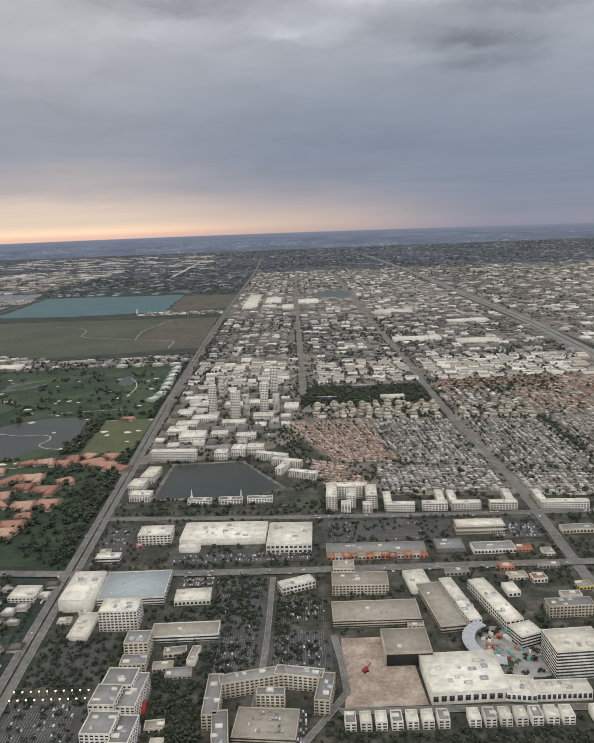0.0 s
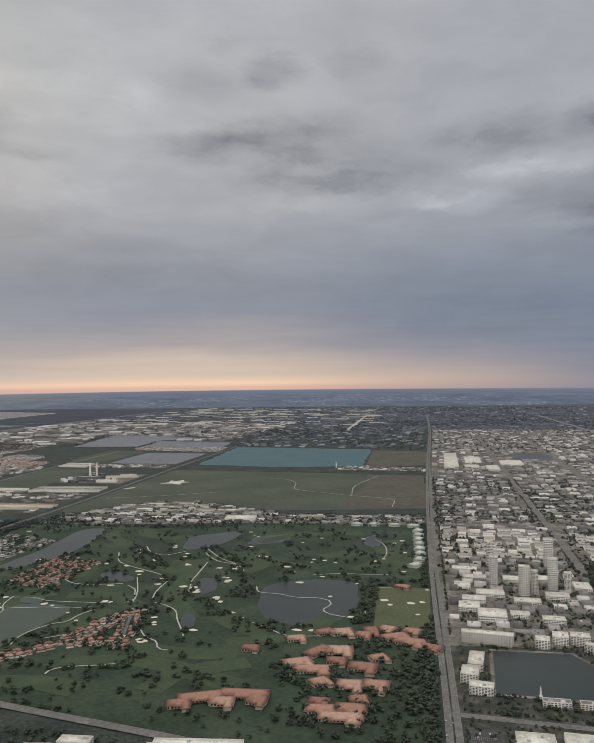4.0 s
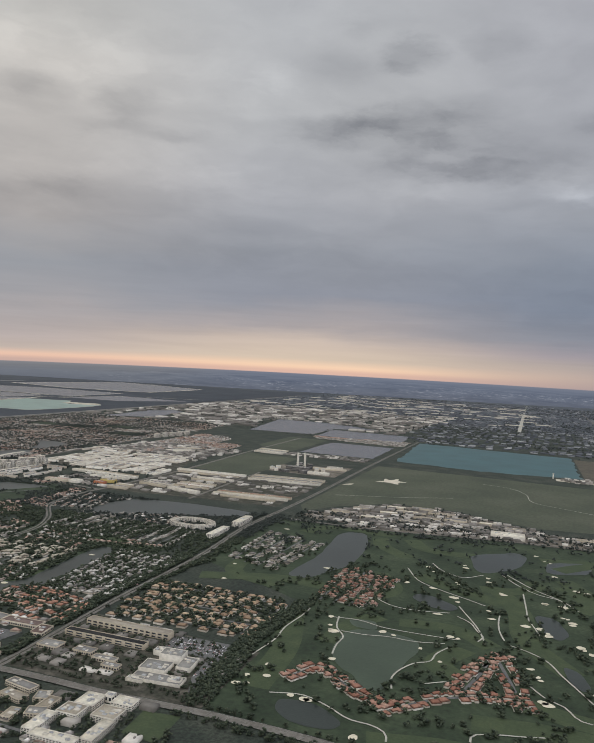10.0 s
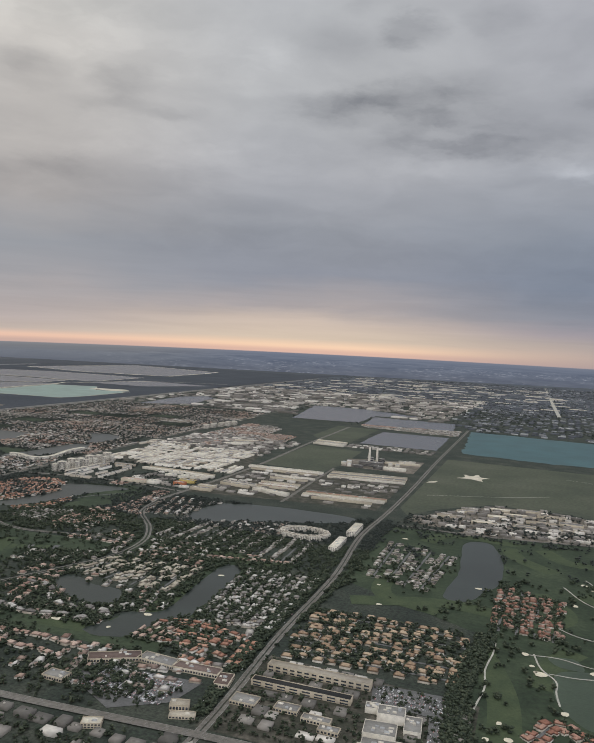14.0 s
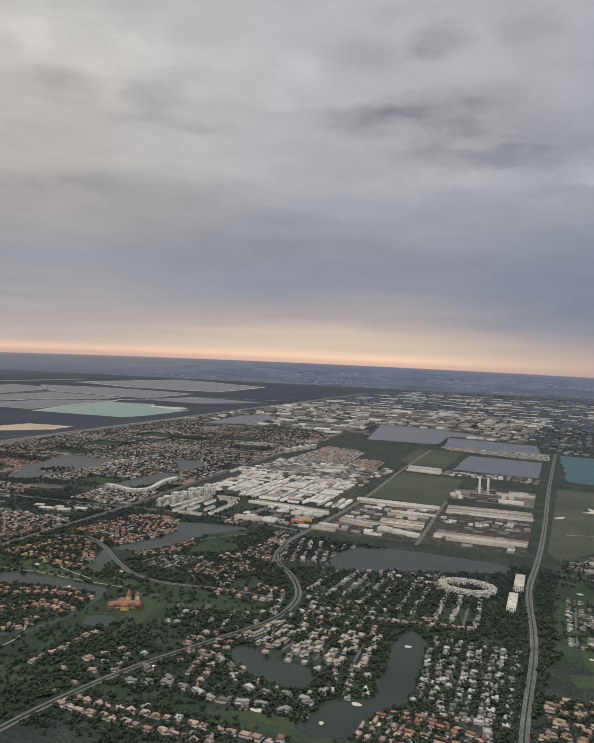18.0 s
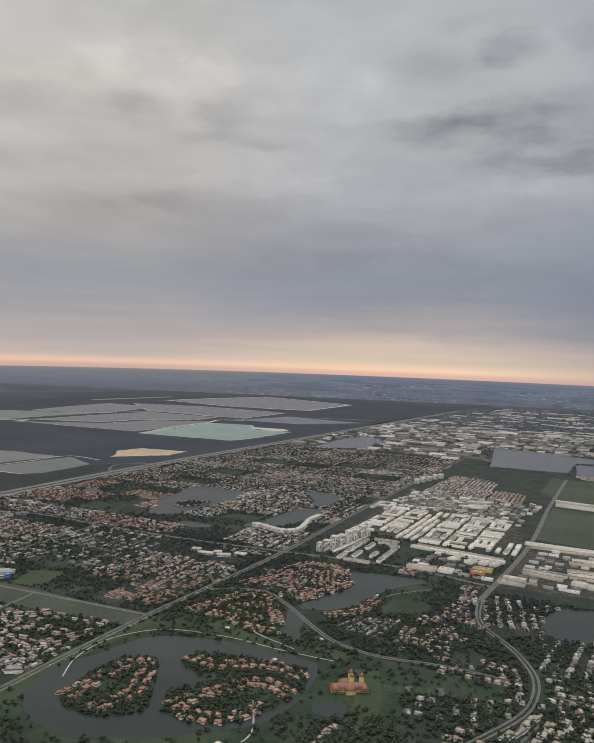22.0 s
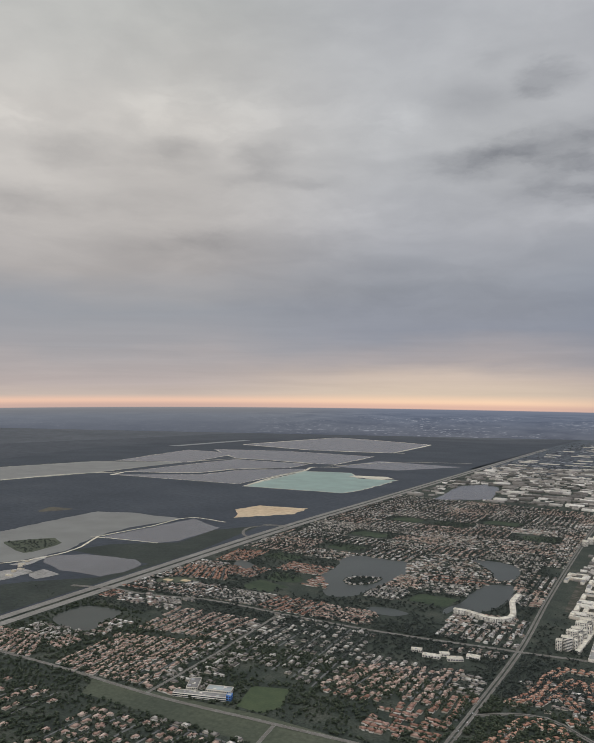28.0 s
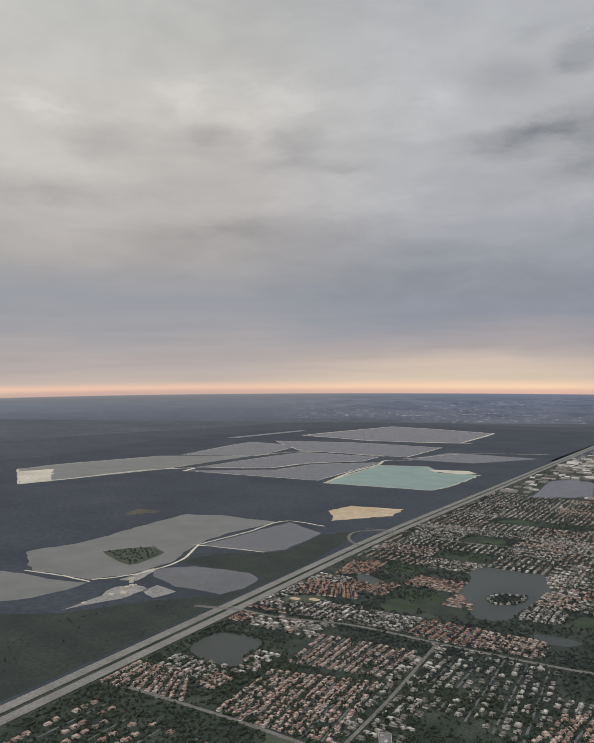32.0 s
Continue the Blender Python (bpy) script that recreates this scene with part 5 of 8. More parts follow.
building("office", "white roofed market hall", 46, 272, 9, 16, 2.6, 6, 1, bands=False, units=3)
building("parking_deck", "long brown parking deck beside shops", 52, 252, 11, 32, 3.0, 7, 2, wall="beige", roof="brown_roof", ribbon=True, units=2)
building("retail_row", "narrow white shop row with roof plant", 59, 253, 5, 32, 4.4, 9, 3, bays=3, units=10)
building("retail_row", "narrow white shop row with roof plant", 72, 251, 7, 32, 4.6, 12, 3, bays=4, units=10)
building("office", "glass-fronted triangular block with flat roof", 77, 229, 9, 8, 5.0, 20, 4, faces="fr", ribbon=True, units=1)
building("apartment_block", "small red-roofed restaurant with flat roof", 96, 272, 6, 5, 2.2, 5, 1, roof="red_roof", units=1)
building("apartment_block", "small yellowish site office", 112, 265, 6, 5, 1.8, 5, 1, wall="yellow", roof="grey_roof", units=1)
for n_, (ux, uy, uw) in enumerate(((50, 350, 15), (68, 350, 13), (84, 349, 15), (103, 348, 14), (134, 346, 24), (165, 344, 22), (195, 342, 22))):
    building("apartment_block", "white four-storey apartment front", ux, uy, uw, 4.2, 4.4, -3, 4, units=2, group="boulevard apartments")
    sx = ux + (-uw / 2 + 2 if n_ % 2 == 0 else uw / 2 - 2)
    building("apartment_wing", "white apartment wing round a court", sx, uy + 10, 4, 15, 4.2, -3, 4, units=2, group="boulevard apartments")
for bx, by, bw, bd, bh in ((24, 372, 22, 6, 7.5), (15, 362, 6, 18, 8), (36, 361, 6, 16, 8), (25, 360, 5, 10, 7.4), (22, 352, 5, 5, 5), (33, 350, 5, 5, 5)):
    building("apartment_block", "large white apartment complex with deep bays", bx, by, bw, bd, bh, -3, 7, units=3, group="white complex")
for bx, by, bw, bd, bh in ((-72, 565, 6, 5, 24), (-52, 548, 7.5, 6, 22), (-30, 566, 6.5, 6, 24), (-71, 625, 5, 5, 22), (-24, 632, 7, 5, 24), (-44, 556, 5, 5, 17), (-20, 562, 5, 6, 15)):
    building("residential_tower", "slender white residential tower", bx, by, bw, bd, bh, -2, 17, bays=5, units=2, group="residential towers", category="tower")
for bx, by, bw, bd, bh in ((-84, 447, 30, 6, 7), (-53, 447, 8, 8, 5.5), (-42, 455, 9, 10, 5.5), (-31, 455, 11, 8, 6), (-20, 440, 22, 5, 5), (-10, 428, 20, 5, 4.5), (0, 405, 18, 5, 4.5), (-12, 418, 4, 16, 4.5), (-92, 412, 8, 18, 5), (-96, 394, 9, 12, 5), (-91, 378, 12, 7, 4.6)):
    building("apartment_block", "white waterfront apartment block", bx, by, bw, bd, bh, -6 if bx < -30 else -24, 6, units=3, group="waterfront apartments")
for bx, bw in ((-57, 13), (-40, 13), (-24, 14)):
    building("townhouse_row", "white row of townhouses on the pond edge", bx, 369, bw, 4.5, 3.0, 0, 3, units=2, group="pond townhouses", roof="grey_roof")
for bx, by, bw, bd, bh in ((-76, 545, 20, 12, 3.2), (-88, 530, 16, 10, 3), (-92, 510, 14, 14, 4), (-78, 492, 18, 16, 5), (-55, 585, 18, 12, 3.4), (-34, 590, 20, 12, 3.2), (-52, 530, 18, 10, 3), (-30, 545, 16, 10, 3.5), (-8, 575, 12, 18, 2.6), (-60, 500, 12, 8, 3), (-40, 492, 14, 8, 3.4), (-95, 565, 12, 14, 2.6), (-85, 590, 18, 10, 2.4), (-92, 615, 20, 10, 2.4)):
    building("podium_block", "white mid-rise block below the towers", bx, by, bw, bd, bh, -2, 3, units=4, group="tower podiums")
sheet("building_site", [(12, 234), (26.5, 234), (26.5, 216.5), (36, 216.5), (37, 196), (11, 196)], 0.3, M["dirt"], "bare brown building site", "building site")
for poly_ in ([(8, 340), (74, 336), (60, 312), (10, 314)], [(-100, 340), (-84, 340), (-84, 296), (-100, 296)], [(-62, 312), (5, 308), (5, 296), (-62, 296)], [(-36, 282), (-14, 282), (-16, 212), (-36, 214)], [(-14, 240), (9, 240), (8, 212), (-14, 212)], [(-96, 206), (-70, 206), (-68, 170), (-96, 170)], [(84, 330), (114, 330), (114, 312), (90, 312)], [(-96, 238), (-70, 238), (-70, 212), (-96, 212)]):
    sheet("car_park", poly_, 0.12, M["dark_lot"], "dark asphalt car park with bays", "car park", block=False, trees=True)
building("shed", "long white-roofed storage building", -521, 398, 55.7, 6.4, 3.8, 2, 2, wall="beige", roof="brown_roof", bays=14, faces="f", units=0)
building("shed", "long cream storage building with a dark roof", -524, 379, 52, 5.5, 3.2, 2, 2, wall="beige", roof="black", bays=8, faces="f", units=0)
for bx, by, bw, bd, bh in ((-477, 374, 13, 9, 4.6), (-479, 360, 15, 12, 2.6), (-466, 370, 8, 14, 2.6), (-471, 349, 27, 9, 1.7), (-487, 378, 7, 6, 3.0), (-462, 350, 7, 4, 2.4), (-481, 344, 9, 5, 1.6)):
    building("supermarket", "grey and white supermarket building", bx, by, bw, bd, bh, 8, 1, bands=False, roof="grey_roof", units=7, group="supermarket")
for bx, by, bw, bd in ((-545, 358, 13, 9), (-524, 360, 12, 7), (-508, 356, 14, 5), (-500, 350, 10, 5)):
    building("retail_row", "low white plaza building", bx, by, bw, bd, 2.2, 2, 1, wall="beige", roof="grey_roof", units=3, group="plaza")
sheet("car_park", [(-494, 406), (-451, 408), (-445, 350), (-451, 344), (-458, 360), (-461, 384), (-490, 386)], 0.12, M["asphalt"], "grey car park with planted islands", "car park", trees=True)
for bx, by, bw, bd, bh in ((-588, 643, 7, 38, 4.2), (-588, 697, 8, 36, 5.2)):
    building("apartment_block", "white apartment slab beside the avenue", bx, by, bw, bd, bh, 3, 4, units=4, group="avenue slabs")
for k in range(13):
    a_ = 2 * math.pi * k / 13
    building("apartment_block", "cream apartment block of an oval ring", -626 + 21 * math.cos(a_), 662 + 15 * math.sin(a_), 9.5, 5, 4.4, math.degrees(a_) + 90, 4, wall="white", roof="brown_roof", units=1, group="oval apartments")
for k in range(6):
    cx_, cy_ = -1000 + 1.0 * k, 786 + 17.5 * k
    building("residential_tower", "white stepped condominium tower with balcony bands", cx_, cy_, 8.5, 9, 12.5 + 1.6 * (k % 2), 4, 9, ribbon=k % 2 == 0, bays=4, units=1, group="condominium row", category="tower")
    building("residential_tower", "lower white wing of a condominium tower", cx_ - 7.2, cy_ - 4, 5.6, 7, 8.4 + 1.2 * ((k + 1) % 2), 4, 7, bays=3, units=1, group="condominium row", category="tower")
    building("residential_tower", "white end bay of a condominium tower", cx_ + 6.2, cy_ + 3, 3.6, 6, 10.4, 4, 8, bays=2, units=0, group="condominium row", category="tower")
building("podium_block", "white parking podium below the condominium row", -990, 828, 5, 96, 2.6, -1, 2, ribbon=True, units=0)
building("power_station", "grey power station hall", -676, 1090, 36, 14, 7, 3, 3, wall="grey_tile", roof="grey_roof", units=6, category="power station")
for sx in (-685, -673):
    ob_ = new("chimney", Shape().ring(14, 2.0, 1.5, 0, 27).mesh("chimney", [M["white"]]))
    ob_.location = (sx, 1112, 0)
    part("rim", Shape().ring(14, 1.7, 1.7, 26.4, 27.3).mesh("rim", [M["grey_roof"]]), ob_)
    tagged(ob_, "tall pale power station chimney", "chimney", "power station chimneys")
club_ = building("golf_clubhouse", "orange and yellow clubhouse with towers", -838, 486, 24, 8, 3.0, 36, 2, wall="yellow", roof="terracotta", units=0, category="clubhouse")
part("gable_roof", Shape().hip(-12, -4, 12, 4, 2.9, 5.0, over=0.5).hip(-3, -7, 3, 0, 2.9, 4.6, over=0.4).hip(-11.5, -6, -7, 2, 2.9, 4.8, over=0.4).hip(7, -6, 11.5, 2, 2.9, 4.8, over=0.4).hip(-6, 2, 4, 8, 2.6, 5.6, over=0.4).mesh("gable_roof", [M["terracotta"]]), club_, "orange clay roof with several hips")
part("porch", Shape().box(-3, -7, 0, 3, -4, 2.9).mesh("porch", [M["yellow"]]), club_)
for tx, ty in ((-838, 490), (-833, 494), (-841, 495)):
    ob_ = new("tower", Shape().box(-1.2, -1.2, 0, 1.2, 1.2, 7.5).mesh("tower", [M["yellow"]]))
    ob_.location = (tx, ty, 0)
    part("spire", Shape().hip(-1.2, -1.2, 1.2, 1.2, 7.5, 10, over=0.3).mesh("spire", [M["terracotta"]]), ob_)
    tagged(ob_, "ochre clubhouse tower with a pointed roof", "tower", "clubhouse towers")
building("school", "long white school building with blue bands", -1211, 508, 42, 7, 3.2, 21, 2, roof="grey_roof", units=5, category="school", ribbon=True)
building("school", "white school wing with a flat grey roof", -1229, 522, 9, 20, 2.8, 30, 2, roof="grey_roof", units=3, category="school")
building("school", "white school hall with a pale blue roof", -1204, 523, 20, 9, 3.8, 21, 2, roof="blue_deck", units=3, category="school")
building("school", "small blue painted school stair block", -1190, 517, 4, 5, 4.2, 21, 2, wall="blue", roof="blue_deck", units=0, category="school")
for bx, by, bw, bd, ba in ((-1098, 693, 16, 6, 12), (-1078, 698, 14, 7, 30), (-1066, 712, 12, 7, 10), (-1090, 704, 9, 6, 30), (-1115, 700, 10, 6, 20)):
    building("store", "white flat-roofed shops at the crossroads", bx, by, bw, bd, 2.8, ba, 1, bays=6, units=2, roof="white_roof", group="crossroads shops")
CURVED = fine_line([(-1130, 838), (-1111, 838), (-1095, 830), (-1079, 829), (-1070, 843), (-1075, 873), (-1084, 902), (-1087, 942)], 12.5)
for (ax, ay), (bx, by) in zip(CURVED[:-1], CURVED[1:]):
    building("apartment_block", "cream curved waterfront apartment block", (ax + bx) / 2, (ay + by) / 2, 13.4, 6.4, 4.8, math.degrees(math.atan2(by - ay, bx - ax)), 4, wall="white", roof="white_roof", units=1, group="curved apartments")

# golf club with terracotta roofs
def clubhouse(cx, cy, w, d, ang, h=3.0):
    s = Shape().box(-w / 2, -d / 2, 0, w / 2, d / 2, h * 0.6)
    ob = new("clubhouse", s.mesh("clubhouse", [M["beige"]]))
    ob.matrix_basis = pose(cx, cy, 0, 0, 0, ang)
    s2 = Shape().box(w * 0.12, -d * 1.1, 0, w * 0.44, d * 0.4, h * 0.55)
    part("wing", s2.mesh("wing", [M["beige"]]), ob)
    r = Shape().hip(w * 0.12, -d * 1.1, w * 0.44, d * 0.4, h * 0.53, h * 0.97, over=0.5).hip(-w / 2, -d / 2, w / 2, d / 2, h * 0.58, h, over=0.6).hip(-w / 5, -d * 0.7, w / 5, 0, h * 0.58, h * 0.92, over=0.4)
    part("roof", r.mesh("roof", [M["terracotta"]]), ob)
    n = max(3, int(w / 1.6))
    win = Shape()
    for i in range(n):
        win.box(-w / 2 + w * (i + 0.25) / n, -d / 2 - 0.04, h * 0.12, -w / 2 + w * (i + 0.75) / n, -d / 2 + 0.05, h * 0.45)
    tagged(part("glazing", win.mesh("glazing", [M["glass"]]), ob), kind="stuff")
    return tagged(ob, "resort building with a terracotta tiled roof", "clubhouse", "golf resort")


SET_2_a = [(-166, 344, 13, 7, 6), (-152, 347, 13, 8, 4), (-156, 338, 18, 6, 6), (-196, 434, 10, 6, 20), (-181, 448, 10, 6, 40), (-157, 447, 9, 6, 0), (-143, 460, 9, 6, -20), (-128, 458, 10, 6, -10), (-145, 412, 9, 6, 30), (-168, 352, 9, 5, 0), (-234, 338, 10, 6, 20), (-214, 344, 10, 6, 10), (-198, 348, 9, 6, 0), (-226, 347, 20, 7, 25), (-206, 354, 22, 7, 5), (-188, 398, 14, 8, 30)]
SET_2_b = [(-178, 390, 18, 7, 10), (-180, 416, 16, 7, 60), (-168, 420, 14, 9, 10), (-167, 404, 10, 6, 5), (-152, 398, 14, 8, 0), (-170, 450, 11, 8, 20), (-153, 455, 8, 9, 10), (-138, 447, 15, 7, 30), (-128, 440, 18, 8, -10), (-117, 433, 14, 6, -20), (-156, 374, 12, 8, 5), (-143, 376, 12, 8, -5), (-139, 554, 10, 4, -2), (-219, 414, 9, 5, 10), (-150, 358, 8, 5, 20), (-172, 375, 9, 6, 40)]
for cx, cy, w, d, a in (SET_2_a + SET_2_b):
    clubhouse(cx, cy, w * 1.12, d * 1.2, a)
    mark([(cx - w / 2, cy - d / 2), (cx + w / 2, cy - d / 2), (cx + w / 2, cy + d / 2), (cx - w / 2, cy + d / 2)])
for bx, by, bw, bd, ba in ((-227, 283, 6, 20, 6), (-210, 297, 38, 5, 8), (-209, 270, 38, 5, 8), (-192, 287, 6, 20, 6), (-246, 282, 12, 8, 5), (-262, 290, 14, 6, 5), (-275, 280, 12, 8, 10)):
    building("apartment_block", "white courtyard apartment wing", bx, by, bw, bd, 5.2, ba, 5, units=2, group="courtyard apartments")
building("parking_deck", "grey parking deck inside a courtyard", -210, 284, 22, 13, 4.2, 8, 3, roof="grey_roof", ribbon=True, units=0)

# ---- villas and estates ----
estate("tan villas", "villa with a tan tiled hip roof", [(-557, 492), (-456, 496), (-452, 420), (-549, 414)], 5, 12, "tan_roof", (5.8, 4.8, 2.2), trees=6.0, tree_size=(1.8, 3.0), gap=0.1, jitter=1.4, things="villa")
estate("grey townhouses", "two-storey townhouse with a grey roof", [(-620, 444), (-629, 545), (-571, 548), (-567, 440)], 4, 15, "grey_tile", (5.0, 4.4, 2.5), trees=1.6, jitter=0.8, gap=0.08, things="townhouse")
for roof_, line_ in (("pink_roof", [(-632, 384), (-633, 416)]), ("pink_roof", [(-621, 393), (-619, 416)]), ("terracotta", [(-637, 425), (-603, 429), (-579, 424)]), ("terracotta", [(-612, 412), (-582, 413)]), ("terracotta", [(-613, 399), (-592, 404)]), ("terracotta", [(-593, 386), (-592, 396)]), ("terracotta", [(-582, 386), (-579, 398)]), ("terracotta", [(-568, 392), (-570, 420)])):
    along("orange rows", "two-storey townhouse with a clay tiled roof in a row", line_, roof_, 5.4, 2.2, size=(5.2, 3.6, 2.3), sides=(1, -1), street=False, jitter=0.25, kind="townhouse", forms=(0, 0, 3))
estate("red villas", "villa with a brownish red roof", [(-446, 512), (-448, 606), (-401, 588), (-402, 508)], 4, 12, "red_roof", (5.0, 4.0, 2.2), trees=4.5, tree_size=(1.6, 2.6), gap=0.14, jitter=1.2)
along("golf villas", "golf villa with a brownish red roof", [(-414, 384), (-404, 403), (-388, 392), (-376, 383), (-360, 377)], "red_roof", 5.2, 3.2, forms=(0, 2))
along("golf villas", "golf villa with a brownish red roof", [(-360, 370), (-347, 387), (-322, 407), (-300, 412)], "red_roof", 5.2, 3.6)
along("golf villas", "golf villa with a brownish red roof", [(-328, 410), (-322, 440), (-318, 466), (-308, 440), (-298, 404)], "red_roof", 6.0, 4)
along("golf villas", "golf villa with a brownish red roof", [(-332, 405), (-326, 440), (-312, 470)], "red_roof", 6.0, 4)
estate("pond villas", "villa with a grey roof among trees", [(-545, 575), (-552, 685), (-486, 662), (-494, 560)], 4, 11, "grey_tile", (5.4, 4.6, 2.0), gap=0.25, trees=2.5)
for line_ in ([(-976, 383), (-976, 406), (-975, 438), (-966, 449)], [(-951, 381), (-946, 403), (-958, 434)], [(-949, 470), (-922, 472), (-902, 489), (-871, 486)], [(-917, 408), (-907, 436), (-887, 464), (-866, 460)], [(-906, 404), (-885, 410), (-871, 436)]):
    along("island villas", "villa with a red tiled roof on a lagoon island", line_, "terracotta", 5.8, 4.0, size=(5.2, 4.6, 2.2), kind="villa", jitter=0.8)
for k, (x, y) in enumerate(fine_line([(-1292, 893), (-1288, 910), (-1274, 921), (-1261, 924), (-1259, 908), (-1261, 894), (-1278, 876), (-1290, 888)], 7.5)):
    house(x, y, 0.7 * k, 5.0, 4.0, 2.2, "grey_tile", k % 3, "pale house on the shore of a lake island", "island shore houses")
for land_ in (LAND_1, LAND_2):
    mark(land_, TAKEN)
for line_ in ([(-1006, 546), (-1000, 571), (-995, 602), (-989, 617)], [(-988, 550), (-972, 550), (-952, 542), (-934, 542), (-924, 546)], [(-956, 583), (-946, 578), (-933, 561)], [(-983, 571), (-973, 583), (-962, 597)], [(-972, 562), (-951, 560)], [(-982, 606), (-964, 608), (-951, 598)]):
    along("parkway villas", "villa with a red tiled roof near a parkway", line_, "terracotta", 5.2, 3.3, size=(4.6, 4.0, 2.1), kind="villa", jitter=0.5)
for line_ in ([(-1011, 633), (-1001, 660), (-998, 707), (-993, 729)], [(-990, 730), (-970, 732), (-949, 720), (-942, 712)], [(-929, 691), (-936, 661), (-942, 634), (-947, 622)], [(-994, 645), (-986, 678), (-979, 708)], [(-966, 624), (-954, 636), (-948, 652)], [(-969, 707), (-954, 669)], [(-959, 714), (-944, 678)], [(-984, 674), (-964, 648)]):
    along("red loop villas", "bungalow with a terracotta roof on a looping street", line_, "terracotta", 5.2, 3.2, size=(4.6, 4.0, 2.1), kind="bungalow", jitter=0.4)
along("shore villas", "villa with a terracotta roof along the lake shore", [(-908, 602), (-892, 625), (-890, 656), (-886, 680), (-877, 697), (-859, 721)], "terracotta", 5.2, 3.2, size=(4.8, 4.2, 2.1), kind="villa", jitter=0.4)
for line_ in ([(-836, 569), (-842, 611)], [(-825, 585), (-818, 632)], [(-816, 619), (-799, 611)], [(-842, 634), (-826, 654)], [(-797, 549), (-771, 553), (-748, 556)], [(-777, 577), (-755, 573)], [(-838, 631), (-823, 650)]):
    along("garden houses", "house with a pale pinkish roof among garden trees", line_, "pink_roof", 5.2, 3.0, size=(4.8, 4.2, 2.2), kind="house", jitter=0.5)
estate("tan rows", "house with a pinkish tan roof in a regular row", [(-1356, 484), (-1369, 576), (-1280, 610), (-1259, 499)], 7, 16, "pink_roof", (5.0, 3.5, 2.0), trees=1.0, gap=0.05, jitter=0.5, things="house")
estate("tan grey rows", "house with a greyish roof in a regular row", [(-1369, 598), (-1382, 677), (-1285, 690), (-1285, 618)], 6, 11, "pink_roof", (5.4, 3.4, 2.0), trees=1.2, gap=0.08)
estate("pink rows", "house with a pinkish roof near the highway", [(-1469, 473), (-1474, 522), (-1420, 533), (-1380, 481)], 5, 9, "pink_roof", (5.4, 3.6, 2.0), trees=1.0)
estate("pink rows", "house with a pinkish roof near the pond", [(-1401, 518), (-1403, 545), (-1383, 543), (-1383, 515)], 3, 4, "pink_roof", (5.0, 3.6, 2.0), trees=1.0)
estate("pink rows", "townhouse with a pinkish roof", [(-1150, 575), (-1142, 640), (-1062, 680), (-1052, 600)], 6, 11, "pink_roof", (5.6, 3.8, 2.0), trees=1.8, gap=0.16, jitter=0.9)
estate("shaded houses", "house with a grey roof among dense trees", [(-1255, 600), (-1262, 715), (-1165, 722), (-1140, 570)], 5, 13, "grey_tile", (5.6, 4.6, 2.0), gap=0.28, trees=2.6)
estate("south villas", "villa with a pinkish tan roof among trees", [(-1262, 345), (-1264, 452), (-1152, 462), (-1148, 350)], 6, 11, "pink_roof", (5.8, 4.0, 2.1), trees=2.2, gap=0.16, jitter=1.2)
for line_ in ([(-1129, 439), (-1111, 451), (-1088, 483)], [(-1111, 404), (-1088, 419), (-1064, 425), (-1045, 425)], [(-1088, 405), (-1062, 409), (-1036, 407)], [(-1080, 474), (-1065, 480), (-1041, 482)], [(-1092, 442), (-1076, 448), (-1055, 452)], [(-1045, 436), (-1036, 464)], [(-1136, 405), (-1142, 425), (-1140, 447)], [(-1110, 430), (-1090, 434)]):
    along("south terraces", "low terrace with a brownish pink roof on a curving close", line_, "pink_roof", 8.5, 3.8, size=(6.8, 3.6, 2.1), kind="terrace_house", jitter=0.6, forms=(0, 3, 2))
for k, (bx, by) in enumerate(((-1098, 380), (-1078, 368), (-1060, 378), (-1046, 388), (-1028, 389), (-1050, 362), (-1074, 352))):
    ob_ = house(bx, by, 0.5 + 0.2 * (k % 3), 11, 7, 4.2, "grey_tile", (1, 2)[k % 2], "white two-storey apartment house with a grey hipped roof", "white flats", "apartment_house")
estate("south grey houses", "grey roofed house near the highway", [(-1440, 330), (-1446, 450), (-1290, 452), (-1280, 330)], 5, 14, "pink_roof", (5.8, 4.6, 2.0), trees=1.6, gap=0.2)
estate("orange estate", "house with a terracotta roof near the highway", [(-1482, 776), (-1508, 838), (-1443, 843), (-1411, 798)], 5, 8, "terracotta", (6.0, 3.6, 2.2), trees=0.4)
estate("orange estate", "house with a terracotta roof near the highway", [(-1494, 880), (-1513, 958), (-1466, 975), (-1456, 899)], 4, 9, "terracotta", (6.0, 4.0, 2.2), trees=0.4)
estate("cluster apartments", "low cream apartment house in a cluster", [(-744, 478), (-733, 519), (-659, 527), (-651, 467)], 4, 8, "cream_roof", (7.2, 4.8, 2.6), gap=0.14, trees=1.8, jitter=1.3, things="apartment_house")
for line_ in ([(-746, 439), (-730, 437), (-716, 420), (-694, 415), (-672, 419)], [(-768, 408), (-750, 403)], [(-674, 402), (-666, 417), (-664, 434)], [(-774, 388), (-758, 394), (-731, 399), (-715, 395), (-699, 400)], [(-691, 402), (-673, 405)]):
    along("pond flats", "long apartment house with a grey roof beside the pond", line_, "grey_tile", 8.6, 2.6, size=(7.6, 4.4, 2.8), sides=(1,), street=False, jitter=0.5, kind="apartment_house", forms=(1, 2))
